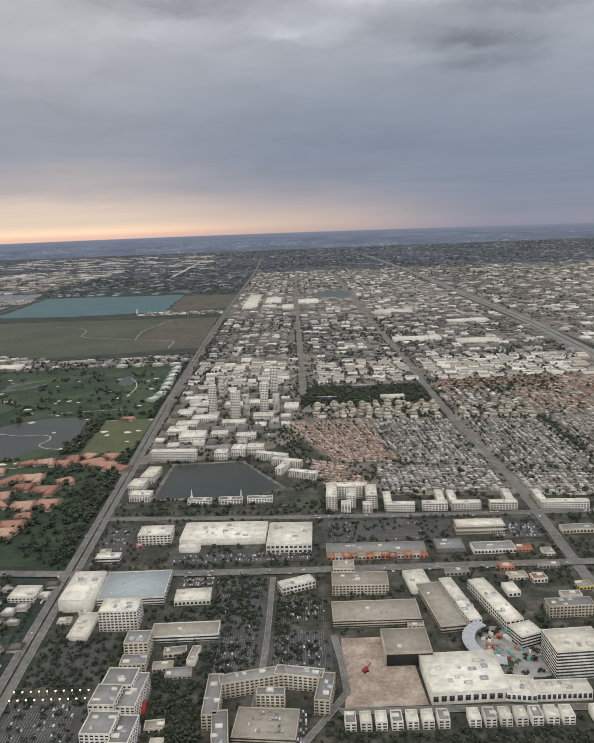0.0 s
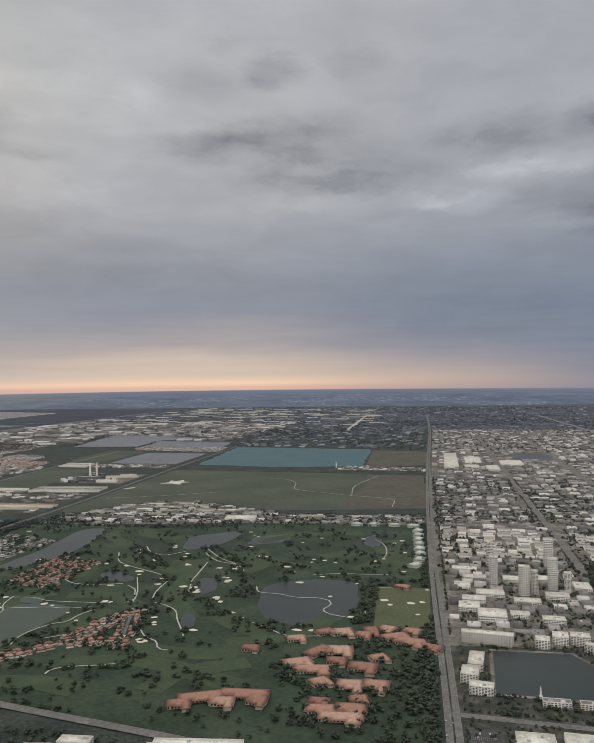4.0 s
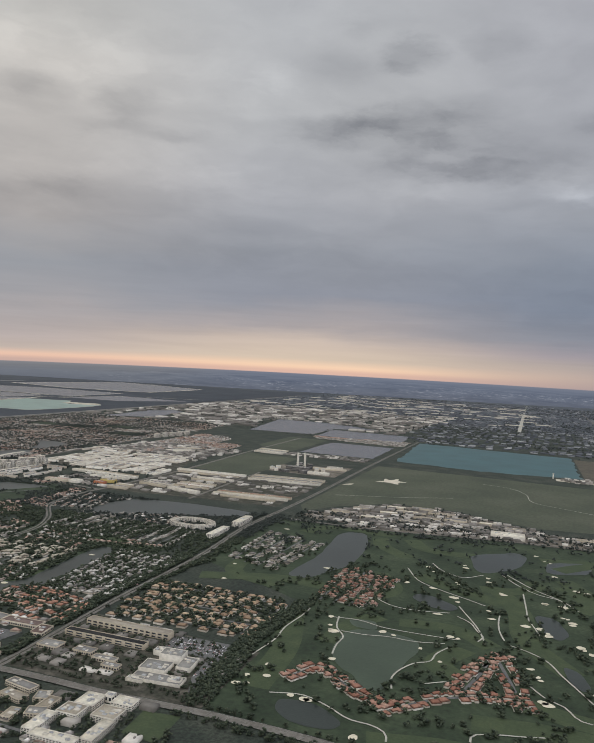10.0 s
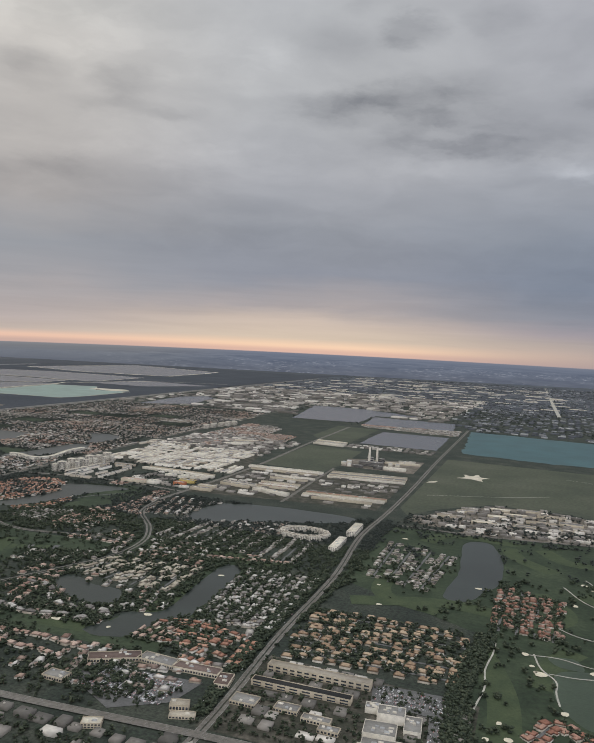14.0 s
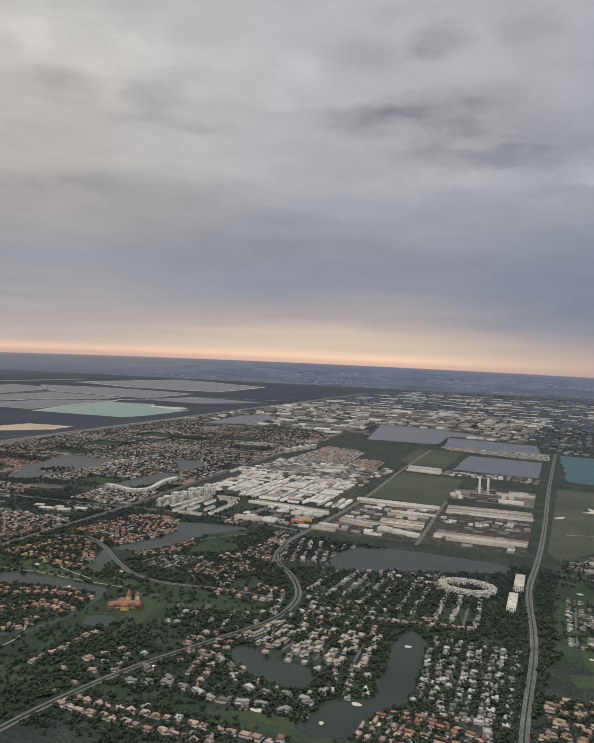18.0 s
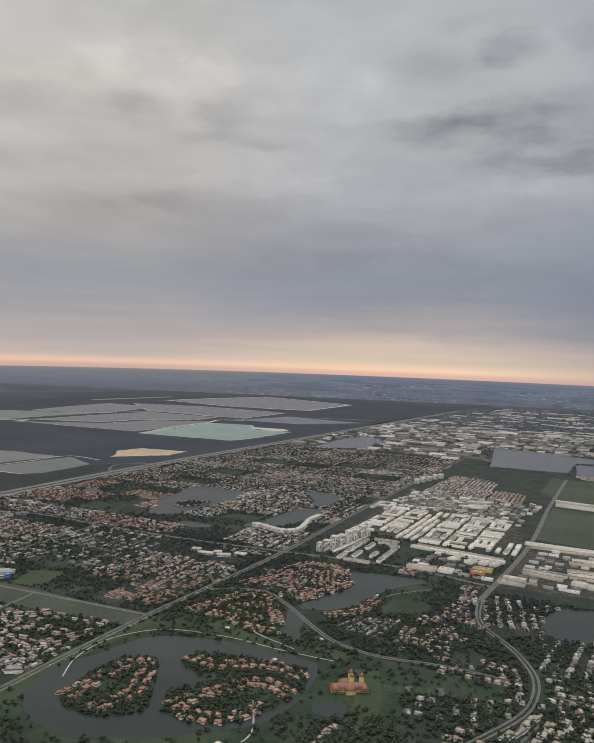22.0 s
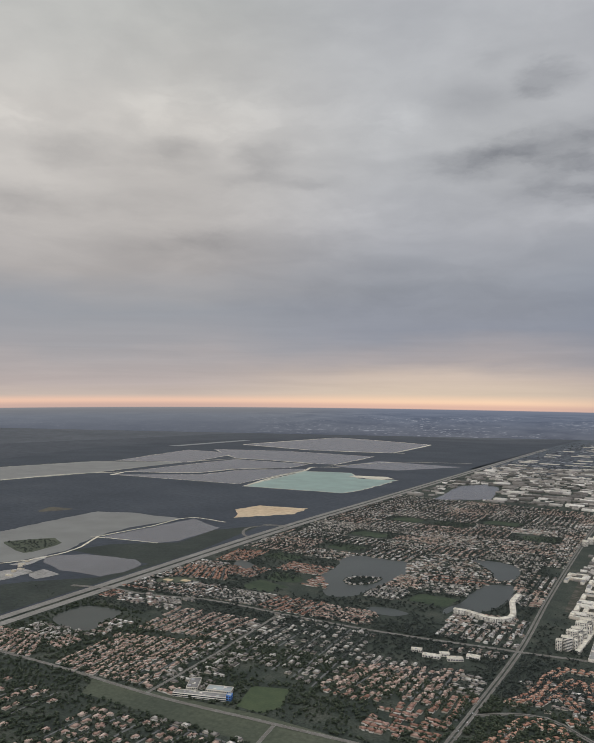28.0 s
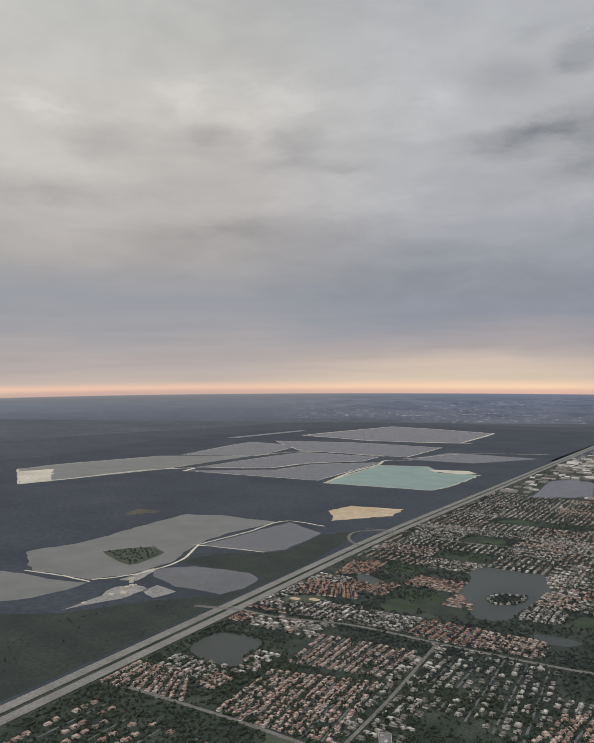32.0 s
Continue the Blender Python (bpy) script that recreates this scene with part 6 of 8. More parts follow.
for line_ in ([(-826, 386), (-824, 410), (-824, 438)], [(-784, 364), (-765, 362), (-738, 365), (-704, 368), (-677, 371), (-650, 368)], [(-801, 404), (-793, 424)], [(-806, 384), (-790, 391)], [(-780, 352), (-740, 353), (-700, 356), (-655, 355)]):
    along("fairway houses", "terrace house with a pale pinkish roof beside a fairway", line_, "pink_roof", 6.2, 2.4, size=(5.6, 4.2, 2.3), sides=(1,), street=False, jitter=0.5, kind="terrace_house", forms=(0, 1, 2))
estate("lake houses", "small house with a grey roof", [(-745, 590), (-742, 660), (-606, 640), (-600, 575)], 5, 12, "grey_tile", (4.8, 4.0, 1.9), gap=0.06, trees=1.6)
estate("school quarter", "house with a pale roof", [(-828, 655), (-842, 700), (-806, 700), (-790, 640)], 3, 6, "pink_roof", (6.0, 4.6, 2.1), gap=0.15, trees=1.6)
TERRACES = (([(-14, 522), (22, 432), (60, 428), (50, 530)], 8, 24, "pink_roof", "pinkish roofed terrace houses in diagonal rows"), ([(52, 530), (62, 428), (112, 415), (110, 520)], 8, 26, "grey_tile", "pale roofed terrace houses in rows"), ([(124, 408), (124, 518), (178, 512), (178, 402)], 7, 28, "grey_tile", "grey roofed houses in straight rows"), ([(184, 400), (188, 516), (290, 505), (285, 385)], 12, 28, "grey_tile", "grey roofed houses in long straight rows"), ([(45, 376), (112, 372), (112, 410), (45, 420)], 5, 20, "grey_tile", "grey roofed houses behind the boulevard"), ([(124, 364), (280, 352), (282, 380), (124, 404)], 4, 44, "grey_tile", "grey roofed houses behind the boulevard"), ([(12, 392), (42, 378), (24, 426), (2, 436)], 4, 9, "pink_roof", "pinkish roofed terrace houses near the pond"))
for quad_, rows_, n_, roof_, label_ in TERRACES:
    estate("terrace rows", label_, quad_, rows_, n_, roof_, (3.5, 2.7, 1.9), trees=0.35, tree_size=(1.0, 1.7), gap=0.04, jitter=0.15)
estate("tan apartments", "cream apartment house with a tan roof among trees", [(8, 541), (106, 526), (113, 575), (8, 580)], 3, 14, "cream_roof", (5.4, 4.4, 4.0), trees=3.0, gap=0.22, jitter=1.6, streets=False, things="apartment_house")
estate("tan apartments", "cream apartment house with a tan roof among trees", [(124, 526), (178, 520), (182, 556), (124, 564)], 2, 8, "cream_roof", (5.4, 4.4, 3.8), trees=3.0, gap=0.2, jitter=1.6, streets=False, things="apartment_house")
for k in range(22):
    if k not in (7, 15):
        building("row_house", "white three-storey townhouse in a row", 12 + 4.6 * k, 188, 3.4, 5.2, 3.2, 0, 3, bays=2, faces="f", units=1, group="white townhouses", roof="white_roof" if k % 3 else "grey_roof")

# ---- flat-roofed districts ----
BOX = Shape().box(-0.5, -0.5, 0, 0.5, 0.5, 0.93, 0)
for q_ in ((-0.5, -0.5, 0.5, -0.47), (-0.5, 0.47, 0.5, 0.5), (-0.5, -0.47, -0.47, 0.47), (0.47, -0.47, 0.5, 0.47)):
    BOX.box(q_[0], q_[1], 0.93, q_[2], q_[3], 1.0, 0)
BOX_WALLS = BOX.mesh("warehouse", [M["wall"]])
BOX_ROOF = {k: Shape().box(-0.47, -0.47, 0.92, 0.47, 0.47, 0.95).mesh("roof", [M[k]]) for k in ("white_roof", "grey_roof", "brown_roof")}
BOX_VENT = Shape().box(-0.05, -0.05, 0.94, 0.05, 0.05, 1.12).mesh("roof_unit", [M["metal"]])
SLAB = Shape().box(-0.5, -0.5, 0, 0.5, 0.5, 1.0, 0).arrays()


def warehouse(x, y, ang, w, d, h, roof, label="flat-roofed warehouse", group="warehouses"):
    ob = new("warehouse", BOX_WALLS)
    ob.matrix_basis = Matrix.LocRotScale((x, y, 0), Euler((0, 0, ang)), (w, d, h))
    top = part("roof", BOX_ROOF[roof], ob)
    for _ in range(2):
        v = part("roof_unit", BOX_VENT, top)
        v.location = (rng.uniform(-0.4, 0.4), rng.uniform(-0.35, 0.35), 0)
    return tagged(ob, label, "warehouse", group)


def lots(poly, dx, dy, ang=0.0, fill=0.8, wide=(0.5, 0.92), deep=(0.45, 0.8), high=(1.6, 3.2)):
    """Rectangular lots on a grid inside an outline: x, y, ang, w, d, h."""
    xs, ys = [p[0] for p in poly], [p[1] for p in poly]
    X, Y = np.meshgrid(np.arange(min(xs), max(xs), dx), np.arange(min(ys), max(ys), dy))
    X, Y = (X + rng.uniform(-0.2, 0.2, X.shape) * dx).ravel(), (Y + rng.uniform(-0.12, 0.12, Y.shape) * dy).ravel()
    k = inside(poly, X, Y) & free(X, Y) & free(X - dx * 0.35, Y) & free(X + dx * 0.35, Y) & (rng.random(X.size) < fill)
    X, Y = X[k], Y[k]
    n = len(X)
    return np.c_[X, Y, np.full(n, ang) + rng.choice([0, 0, 0.02, -0.02], n), dx * rng.uniform(*wide, n), dy * rng.uniform(*deep, n), rng.uniform(*high, n)]


def flat_stuff(name, L, mat, label):
    b = Bulk()
    b.add(SLAB, L[:, 0], L[:, 1], 0, L[:, 2], L[:, 3], L[:, 4], L[:, 5])
    k = rng.random(len(L)) < 0.6
    b.add(SLAB, L[k, 0] + rng.uniform(-0.2, 0.2, k.sum()) * L[k, 3], L[k, 1], L[k, 5], L[k, 2], L[k, 3] * 0.12, L[k, 4] * 0.2, 0.5)
    ob = b.build(name, [M[mat]])
    return tagged(ob, label, "buildings", kind="stuff")


near_ = lots([(-105, 655), (-118, 1000), (318, 1000), (312, 760), (300, 660)], 14, 12.5, 0.0, 0.88)
near_ = near_[np.argsort(near_[:, 1])]
for x, y, a, w, d, h in near_[:220]:
    warehouse(x, y, a, w, d, h, rng.choice(["white_roof", "grey_roof", "grey_roof", "brown_roof", "brown_roof", "brown_roof"]), "flat-roofed warehouse with two roof units")
near_[:, 5] *= 0.75
far_ = lots([(-118, 1000), (-140, 2400), (330, 2400), (320, 1000)], 15, 13.5, 0.0, 0.84)
flat_stuff("warehouse_blocks", np.r_[far_, near_[220:]], "mixed_white", "rows of pale flat-roofed warehouses")
flat_stuff("city_blocks", lots([(350, 640), (360, 2400), (2300, 2400), (1400, 700)], 17, 15, 0.0, 0.66), "mixed_white", "mixed flat-roofed blocks of the city")
flat_stuff("low_blocks", lots([(-106, 458), (-112, 655), (0, 655), (-6, 490), (-40, 462)], 10, 11, 0.0, 0.62, high=(1.6, 3.4)), "mixed_white", "low mixed blocks below the towers")
building("warehouse", "large white-roofed warehouse hall", -92, 1450, 26, 250, 5, 0, 1, bands=False, units=6, category="warehouse")
for bx, by, bw, bd in ((-55, 1350, 26, 26), (-20, 1330, 22, 60), (20, 1420, 40, 60), (-50, 1460, 30, 100), (150, 900, 60, 22), (220, 870, 50, 20), (160, 1200, 60, 30), (250, 1050, 60, 24)):
    building("warehouse", "large white-roofed warehouse with flat roof", bx, by, bw, bd, 4, 0, 1, bands=False, units=5, category="warehouse", group="large warehouses")
building("office", "dark glass office box among trees", 22, 596, 18, 6, 3.4, -4, 2, wall="black", roof="grey_roof", ribbon=True, units=2)
building("office", "white office box among trees", 78, 592, 20, 8, 3.6, 0, 3, units=3)
building("office", "dark-sided low hall among trees", 58, 640, 22, 6, 3.0, 8, 2, wall="grey_tile", roof="grey_roof", ribbon=True, units=1)

# white blocks and long sheds of the western industrial quarter
def white_block(cx, cy, kind):
    """Three bars of low white storage buildings: lengthways, crossways or round a court."""
    bars = {0: [(0, -9, 25, 5.4), (0, 0, 25, 5.4), (0, 9, 25, 5.4)], 1: [(-9.2, 0, 5.4, 22), (0, 0, 5.4, 22), (9.2, 0, 5.4, 22)], 2: [(0, 9.6, 26, 5), (-10, -2.6, 5.2, 17), (10, -2.6, 5.2, 17)], 3: [(0, -9.6, 26, 5), (0, 9.6, 26, 5), (-10.4, 0, 5, 12)]}[kind]
    for bx, by, w, d in bars:
        x, y = cx + bx * 0.998 - by * 0.07, cy + by * 0.998 + bx * 0.07
        if free([x], [y])[0] and rng.random() > 0.06:
            warehouse(x, y, radians(4), w * rng.uniform(0.86, 1.0), d * rng.uniform(0.9, 1.05), rng.uniform(2.2, 3.4), rng.choice(["white_roof", "white_roof", "white_roof", "grey_roof"]), "low white flat-roofed storage block", "white blocks")


WHITE_QUARTERS = ([(-1032, 884), (-1040, 997), (-1054, 1112), (-990, 1102), (-978, 906)], [(-968, 898), (-984, 1092), (-872, 1086), (-852, 976), (-830, 955), (-824, 900)])
for j in range(9):
    for i in range(10):
        x, y = -1038 + 29.5 * i - 1.6 * j, 901 + 27 * j + 1.4 * i
        if any(inside(q_, [x], [y])[0] for q_ in WHITE_QUARTERS):
            white_block(x, y, (i * 3 + j * 5 + i * j) % 4)
for x, y, w, d in ((-977, 775, 4.6, 22), (-979, 800, 4.6, 22), (-981, 825, 4.6, 22), (-982, 850, 4.6, 20), (-936, 785, 4.6, 20), (-938, 810, 4.6, 22), (-940, 838, 4.6, 24), (-962, 869, 30, 4.6), (-956, 766, 28, 4.6), (-966, 790, 4.6, 26), (-968, 832, 4.6, 26), (-948, 852, 4.6, 18), (-960, 856, 14, 4.4), (-950, 800, 4.4, 22)):
    warehouse(x, y, radians(4), w, d, 3.0, "grey_roof", "low pale court block with a grey flat roof", "court blocks")
SET_3_a = [(-768, 972, 108, 9, 3, "white", "white_roof"), (-764, 955, 96, 4, 3, "beige", "brown_roof"), (-735, 922, 54, 4, 6, "white", "white_roof"), (-738, 907, 50, 4, 6, "beige", "grey_roof"), (-655, 1000, 104, 10, 8, "beige", "brown_roof"), (-653, 983, 104, 12, 8, "beige", "grey_roof"), (-651, 968, 104, 8, 8, "white", "brown_roof"), (-642, 846, 96, 6, 6, "beige", "red_roof"), (-642, 834, 96, 5, 6, "white", "white_roof"), (-640, 822, 70, 3, 6, "beige", "grey_roof"), (-735, 872, 50, 5, 6, "beige", "brown_roof"), (-733, 860, 50, 5, 6, "white", "pink_roof"), (-731, 847, 48, 5, 6, "beige", "pink_roof"), (-718, 815, 32, 9, -10, "white", "white_roof"), (-742, 822, 14, 10, -10, "white", "white_roof"), (-778, 845, 44, 8, -4, "white", "grey_roof")]
SET_3_b = [(-778, 830, 40, 5, -6, "beige", "grey_roof"), (-876, 862, 108, 6.5, -3, "white", "white_roof"), (-876, 872, 100, 3, -3, "beige", "brown_roof"), (-872, 838, 8, 14, -20, "white", "white_roof"), (-854, 839, 8, 14, -20, "white", "white_roof"), (-840, 843, 8, 14, -20, "white", "white_roof"), (-829, 846, 7, 14, -20, "white", "white_roof"), (-890, 782, 30, 10, 8, "beige", "pink_roof"), (-866, 788, 14, 12, 0, "white", "white_roof"), (-835, 815, 20, 8, 4, "yellow", "brown_roof"), (-836, 798, 14, 8, 4, "orange", "pink_roof"), (-800, 800, 22, 8, 0, "beige", "white_roof"), (-800, 785, 26, 7, 4, "beige", "grey_roof")]
SET_3_c = [(-935, 1160, 42, 10, 20, "white", "white_roof"), (-935, 1182, 42, 10, 20, "white", "grey_roof"), (-936, 1205, 42, 10, 20, "beige", "white_roof"), (-802, 1268, 58, 9, -4, "white", "white_roof"), (-804, 1288, 58, 9, -4, "white", "grey_roof"), (-808, 1308, 58, 9, -4, "beige", "white_roof"), (-640, 1132, 60, 6, 12, "beige", "white_roof"), (-634, 1150, 26, 9, 12, "white", "grey_roof"), (-640, 1075, 40, 10, 4, "white", "white_roof")]
for x, y, w, d, a, wl, rf in (SET_3_a + SET_3_b + SET_3_c):
    building("shed", "long pale industrial shed", x, y, w, d, 3.0 if w > 40 else 3.8, a, 1, wall=wl, roof=rf, bands=False, units=5, group="long sheds")
for k in range(5):
    building("residential_tower", "pale apartment slab behind white blocks", -1083 + 4 * k, 1330 + 24 * k, 9, 16, 8 + (k % 2), 8, 8, wall="white", units=2, group="pale slabs", category="tower")
for k, (tx, ty, tr) in enumerate(((-716, 1080, 4), (-712, 1096, 4), (-704, 1068, 3), (-650, 1105, 3.4), (-640, 1108, 3.4))):
    ob_ = new("storage_tank", Shape().ring(16, tr, tr, 0, 4.5).mesh("storage_tank", [M["white"]]))
    ob_.location = (tx, ty, 0)
    part("roof", Shape().ring(16, tr, 0.3, 4.5, 5.2).mesh("roof", [M["metal"]]), ob_)
    tagged(ob_, "round pale storage tank beside the power station", "storage tank", "power station tanks")
for bx, by, bw, bd, bh in ((-686, 1122, 9, 8, 9), (-668, 1122, 9, 8, 8.4), (-690, 1066, 16, 6, 4), (-660, 1070, 14, 6, 5)):
    building("boiler_house", "grey boiler house of the power station", bx, by, bw, bd, bh, 3, 3, wall="grey_tile", roof="grey_roof", ribbon=True, units=2, group="boiler houses")
flat_stuff("yard_sheds", lots([(-700, 916), (-598, 922), (-598, 905), (-700, 905)], 9, 8, 0.08, 0.85, high=(1.4, 2.6)), "mixed_white", "row of small white yard sheds")
flat_stuff("yard_sheds", lots([(-808, 785), (-808, 955), (-714, 955), (-702, 800)], 13, 11, 0.08, 0.55, high=(1.2, 2.4)), "mixed_white", "small sheds between yard roads")
flat_stuff("yard_sheds", lots([(-692, 795), (-700, 955), (-600, 960), (-596, 800)], 13, 10, 0.08, 0.4, high=(1.0, 2.2)), "mixed_white", "small sheds and stacked goods in yards")
flat_stuff("yard_sheds", lots([(-905, 775), (-905, 862), (-820, 862), (-820, 775)], 12, 11, 0.08, 0.6, high=(1.2, 2.6)), "mixed_white", "small shops and sheds beside the road")
flat_stuff("yard_sheds", lots([(-775, 1262), (-775, 1305), (-612, 1318), (-612, 1268)], 11, 10, 0.05, 0.9, high=(1.4, 2.8)), "mixed_white", "row of white sheds before the grey lake")
flat_stuff("yard_sheds", lots([(-1050, 1065), (-1060, 1250), (-850, 1260), (-850, 1060), (-990, 1090)], 11, 12, 0.07, 0.85, high=(1.8, 3.2)), "mixed_white", "pale low blocks north of the white quarter")
for L_ in (lots([(-556, 780), (-528, 838), (-480, 900), (-400, 905), (-345, 868), (-300, 850), (-305, 826), (-343, 790), (-397, 795), (-465, 768), (-534, 764)], 12, 10, 0.1, 0.72, high=(1.2, 2.8)), lots([(-500, 745), (-462, 833), (-339, 836), (-128, 848), (-131, 800), (-328, 783)], 11, 9, 0.1, 0.8, high=(1.2, 2.6)),):
    flat_stuff("yard_sheds", L_, "mixed_white", "low yard sheds with pale roofs beside the golf course")
for k, (bx, by, bw, bd, ba) in enumerate(((-470, 880, 22, 8, 6), (-440, 892, 26, 7, 4), (-415, 875, 30, 8, 2), (-448, 862, 34, 6, 6), (-395, 850, 24, 10, 2), (-425, 838, 30, 7, 8), (-470, 842, 20, 9, 12), (-505, 850, 18, 7, 20), (-520, 815, 20, 8, 10), (-480, 806, 26, 7, 8), (-440, 812, 22, 8, 4), (-395, 818, 24, 7, 4), (-360, 850, 18, 8, -4), (-330, 838, 22, 7, 0), (-255, 826, 26, 8, 4), (-200, 830, 24, 7, 4), (-160, 832, 20, 8, 4))):
    building("shed", "low pale yard shed beside the field", bx, by, bw, bd, 2.4, ba, 1, wall="beige", roof=("white_roof", "grey_roof", "brown_roof")[k % 3], bands=False, units=1, group="field sheds")
building("office", "low white office beside the avenue", -117, 273, 11, 10, 2.6, -3, 2, units=3)
building("warehouse", "wide white warehouse by the golf course", -335, 800, 34, 20, 3.6, 4, 1, bands=False, units=5, category="warehouse")
flat_stuff("sheds", lots([(-1650, 1750), (-1690, 2800), (-700, 2800), (-680, 1750)], 46, 44, 0.05, 0.62, wide=(0.6, 0.95), deep=(0.3, 0.6), high=(3, 6)), "mixed_white", "large pale warehouses")
flat_stuff("sheds", lots([(-1650, 1760), (-1690, 2800), (-700, 2800), (-680, 1760)], 24, 20, 0.05, 0.5, high=(2, 4)), "mixed_white", "smaller sheds between large warehouses")
flat_stuff("sheds", lots([(-690, 1900), (-690, 2600), (-145, 2600), (-140, 1740), (-600, 1740)], 20, 18, 0.0, 0.45, high=(1.2, 2.4)), "hazed_mix", "pale sheds behind the quarry lake")
def suburb(poly, block, rows, per_row, size, roofs, label, ang=0.08, fill=0.85, turn=True, open_=-0.2):
    """Blocks of house rows along short streets, laid side by side over an outline; neighbouring blocks share a roof colour, some stay open lawn."""
    xs, ys = [p[0] for p in poly], [p[1] for p in poly]
    st = Shape()
    ca, sa = math.cos(ang), math.sin(ang)
    ox, oy = np.mean(xs), np.mean(ys)
    R = max(max(xs) - min(xs), max(ys) - min(ys)) * 0.75
    got = {k: [] for k in roofs}
    for bx in np.arange(-R, R, block[0]):
        for by in np.arange(-R, R, block[1]):
            mx, my = bx + block[0] / 2, by + block[1] / 2
            mx, my = ox + mx * ca - my * sa, oy + mx * sa + my * ca
            tone = noise.noise(Vector((mx * 0.0062 + 3, my * 0.0062, 1.5))) + rng.normal(0, 0.14)
            key = roofs[int(np.clip((tone + 0.5) * len(roofs), 0, len(roofs) - 1))]
            if noise.noise(Vector((mx * 0.009, my * 0.009, 9.1))) < open_:
                h = 0.42 * np.array(block)
                lawn = [(mx + h[0] * i * rng.uniform(0.6, 1.1), my + h[1] * j * rng.uniform(0.6, 1.1)) for i, j in ((-1, -1), (0, -1.1), (1, -1), (1.1, 0), (1, 1), (0, 1), (-1, 1))]
                L = np.array(lawn)
                if inside(poly, L[:, 0], L[:, 1]).all() and free(L[:, 0], L[:, 1]).all():
                    sheet("open_lawn", organic(lawn, 2, 4), 0.12, M["golf"], "open dark green lawn between houses", "lawn", trees=rng.random() < 0.5)
                continue
            flip = turn and rng.random() < 0.5
            W_, D_ = (block[1], block[0]) if flip else block
            n, m = (max(2, int(per_row * W_ / block[0])), max(1, int(rows * D_ / block[1] + 0.5)))
            bend = rng.normal(0, 0.05)
            for r in range(m):
                pts = []
                for i in range(n + 1):
                    u, v = (i / n - 0.5) * (W_ - 5), ((r + 0.5) / m - 0.5) * (D_ - 4)
                    v += bend * u * u / W_ * 2
                    if flip:
                        u, v = -v, u
                    u, v = u + bx + block[0] / 2, v + by + block[1] / 2
                    pts.append((ox + u * ca - v * sa, oy + u * sa + v * ca))
                pts = np.array(pts)
                ok = inside(poly, pts[:, 0], pts[:, 1]) & free(pts[:, 0], pts[:, 1])
                if ok.all():
                    st.tris(*strip_arrays(pts, -1.0, 1.0, 0.17))
                t = np.gradient(pts, axis=0)
                t /= np.linalg.norm(t, axis=1)[:, None]
                for side in (1, -1):
                    off = 0.27 * (D_ - 4) / m * side
                    q = pts + off * np.stack([-t[:, 1], t[:, 0]], 1) + rng.normal(0, 0.3, pts.shape)
                    k = inside(poly, q[:, 0], q[:, 1]) & free(q[:, 0], q[:, 1]) & (rng.random(len(q)) < fill)
                    for (x, y), (tx, ty) in zip(q[k], t[k]):
                        got[key].append((x, y, math.atan2(ty, tx) + (math.pi if side > 0 else 0), size[0] * rng.uniform(0.85, 1.15), size[1] * rng.uniform(0.85, 1.15), size[2] * rng.uniform(0.85, 1.2)))
    for key, rows_ in got.items():
        if not rows_:
            continue
        A, bk = np.array(rows_), Bulk()
        f = rng.integers(0, 3, len(A))
        for i in range(3):
            k = f == i
            bk.add(FORM_STUFF[i], *(A[k, c] if c >= 0 else 0 for c in (0, 1, -1, 2, 3, 4, 5)))
        tagged(bk.build("houses", [M["wall_i"], M[key]]), label, "houses", kind="stuff")
        n = int(len(A) * 0.8)
        TREE_SPOTS.append(np.c_[A[:n, 0] + rng.normal(0, 3.5, n), A[:n, 1] + rng.normal(0, 3.5, n), rng.uniform(1.4, 2.6, n)])
    if st.n:
        tagged(new("street", st.mesh("street", [M["asphalt"]])), "short residential streets", "street", kind="structure")


estate("school cluster", "low grey roofed school block in a cluster", [(-893, 582), (-884, 609), (-853, 624), (-855, 574)], 3, 6, "grey_tile", (6.0, 4.4, 2.0), forms=(0, 3), gap=0.08, trees=0.6, jitter=0.8)
sheet("playing_field", [(-881, 650), (-874, 676), (-853, 684), (-842, 668), (-842, 652), (-876, 631)], 0.13, M["golf"], "green playing field among houses", "lawn")
for k in range(6):
    sheet("tennis_court", [(-822 + 6 * k, 506 + 3 * k), (-818 + 6 * k, 508 + 3 * k), (-814 + 6 * k, 498 + 3 * k), (-818 + 6 * k, 496 + 3 * k)], 0.2, M["asphalt"] if k % 3 == 2 else M["fairway"], "small tennis court among trees", "tennis court")
WARM = ("grey_tile_rows", "mixed_roof", "grey_tile_rows", "mixed_roof", "pink_roof_rows", "red_roof_rows")
COOL = ("grey_tile_rows", "mixed_roof", "pink_roof_rows", "mixed_roof")
suburb([(-1540, 985), (-1600, 1720), (-1110, 1720), (-1062, 985)], (84, 62), 3, 13, (5.0, 3.8, 1.8), COOL, "blocks of suburban houses beyond the lakes", open_=-0.35)
suburb([(-1505, 700), (-1540, 985), (-1062, 985), (-1042, 760), (-1264, 730)], (66, 54), 3, 10, (5.4, 4.6, 2.1), WARM, "blocks of houses round the lakes", open_=-0.15)
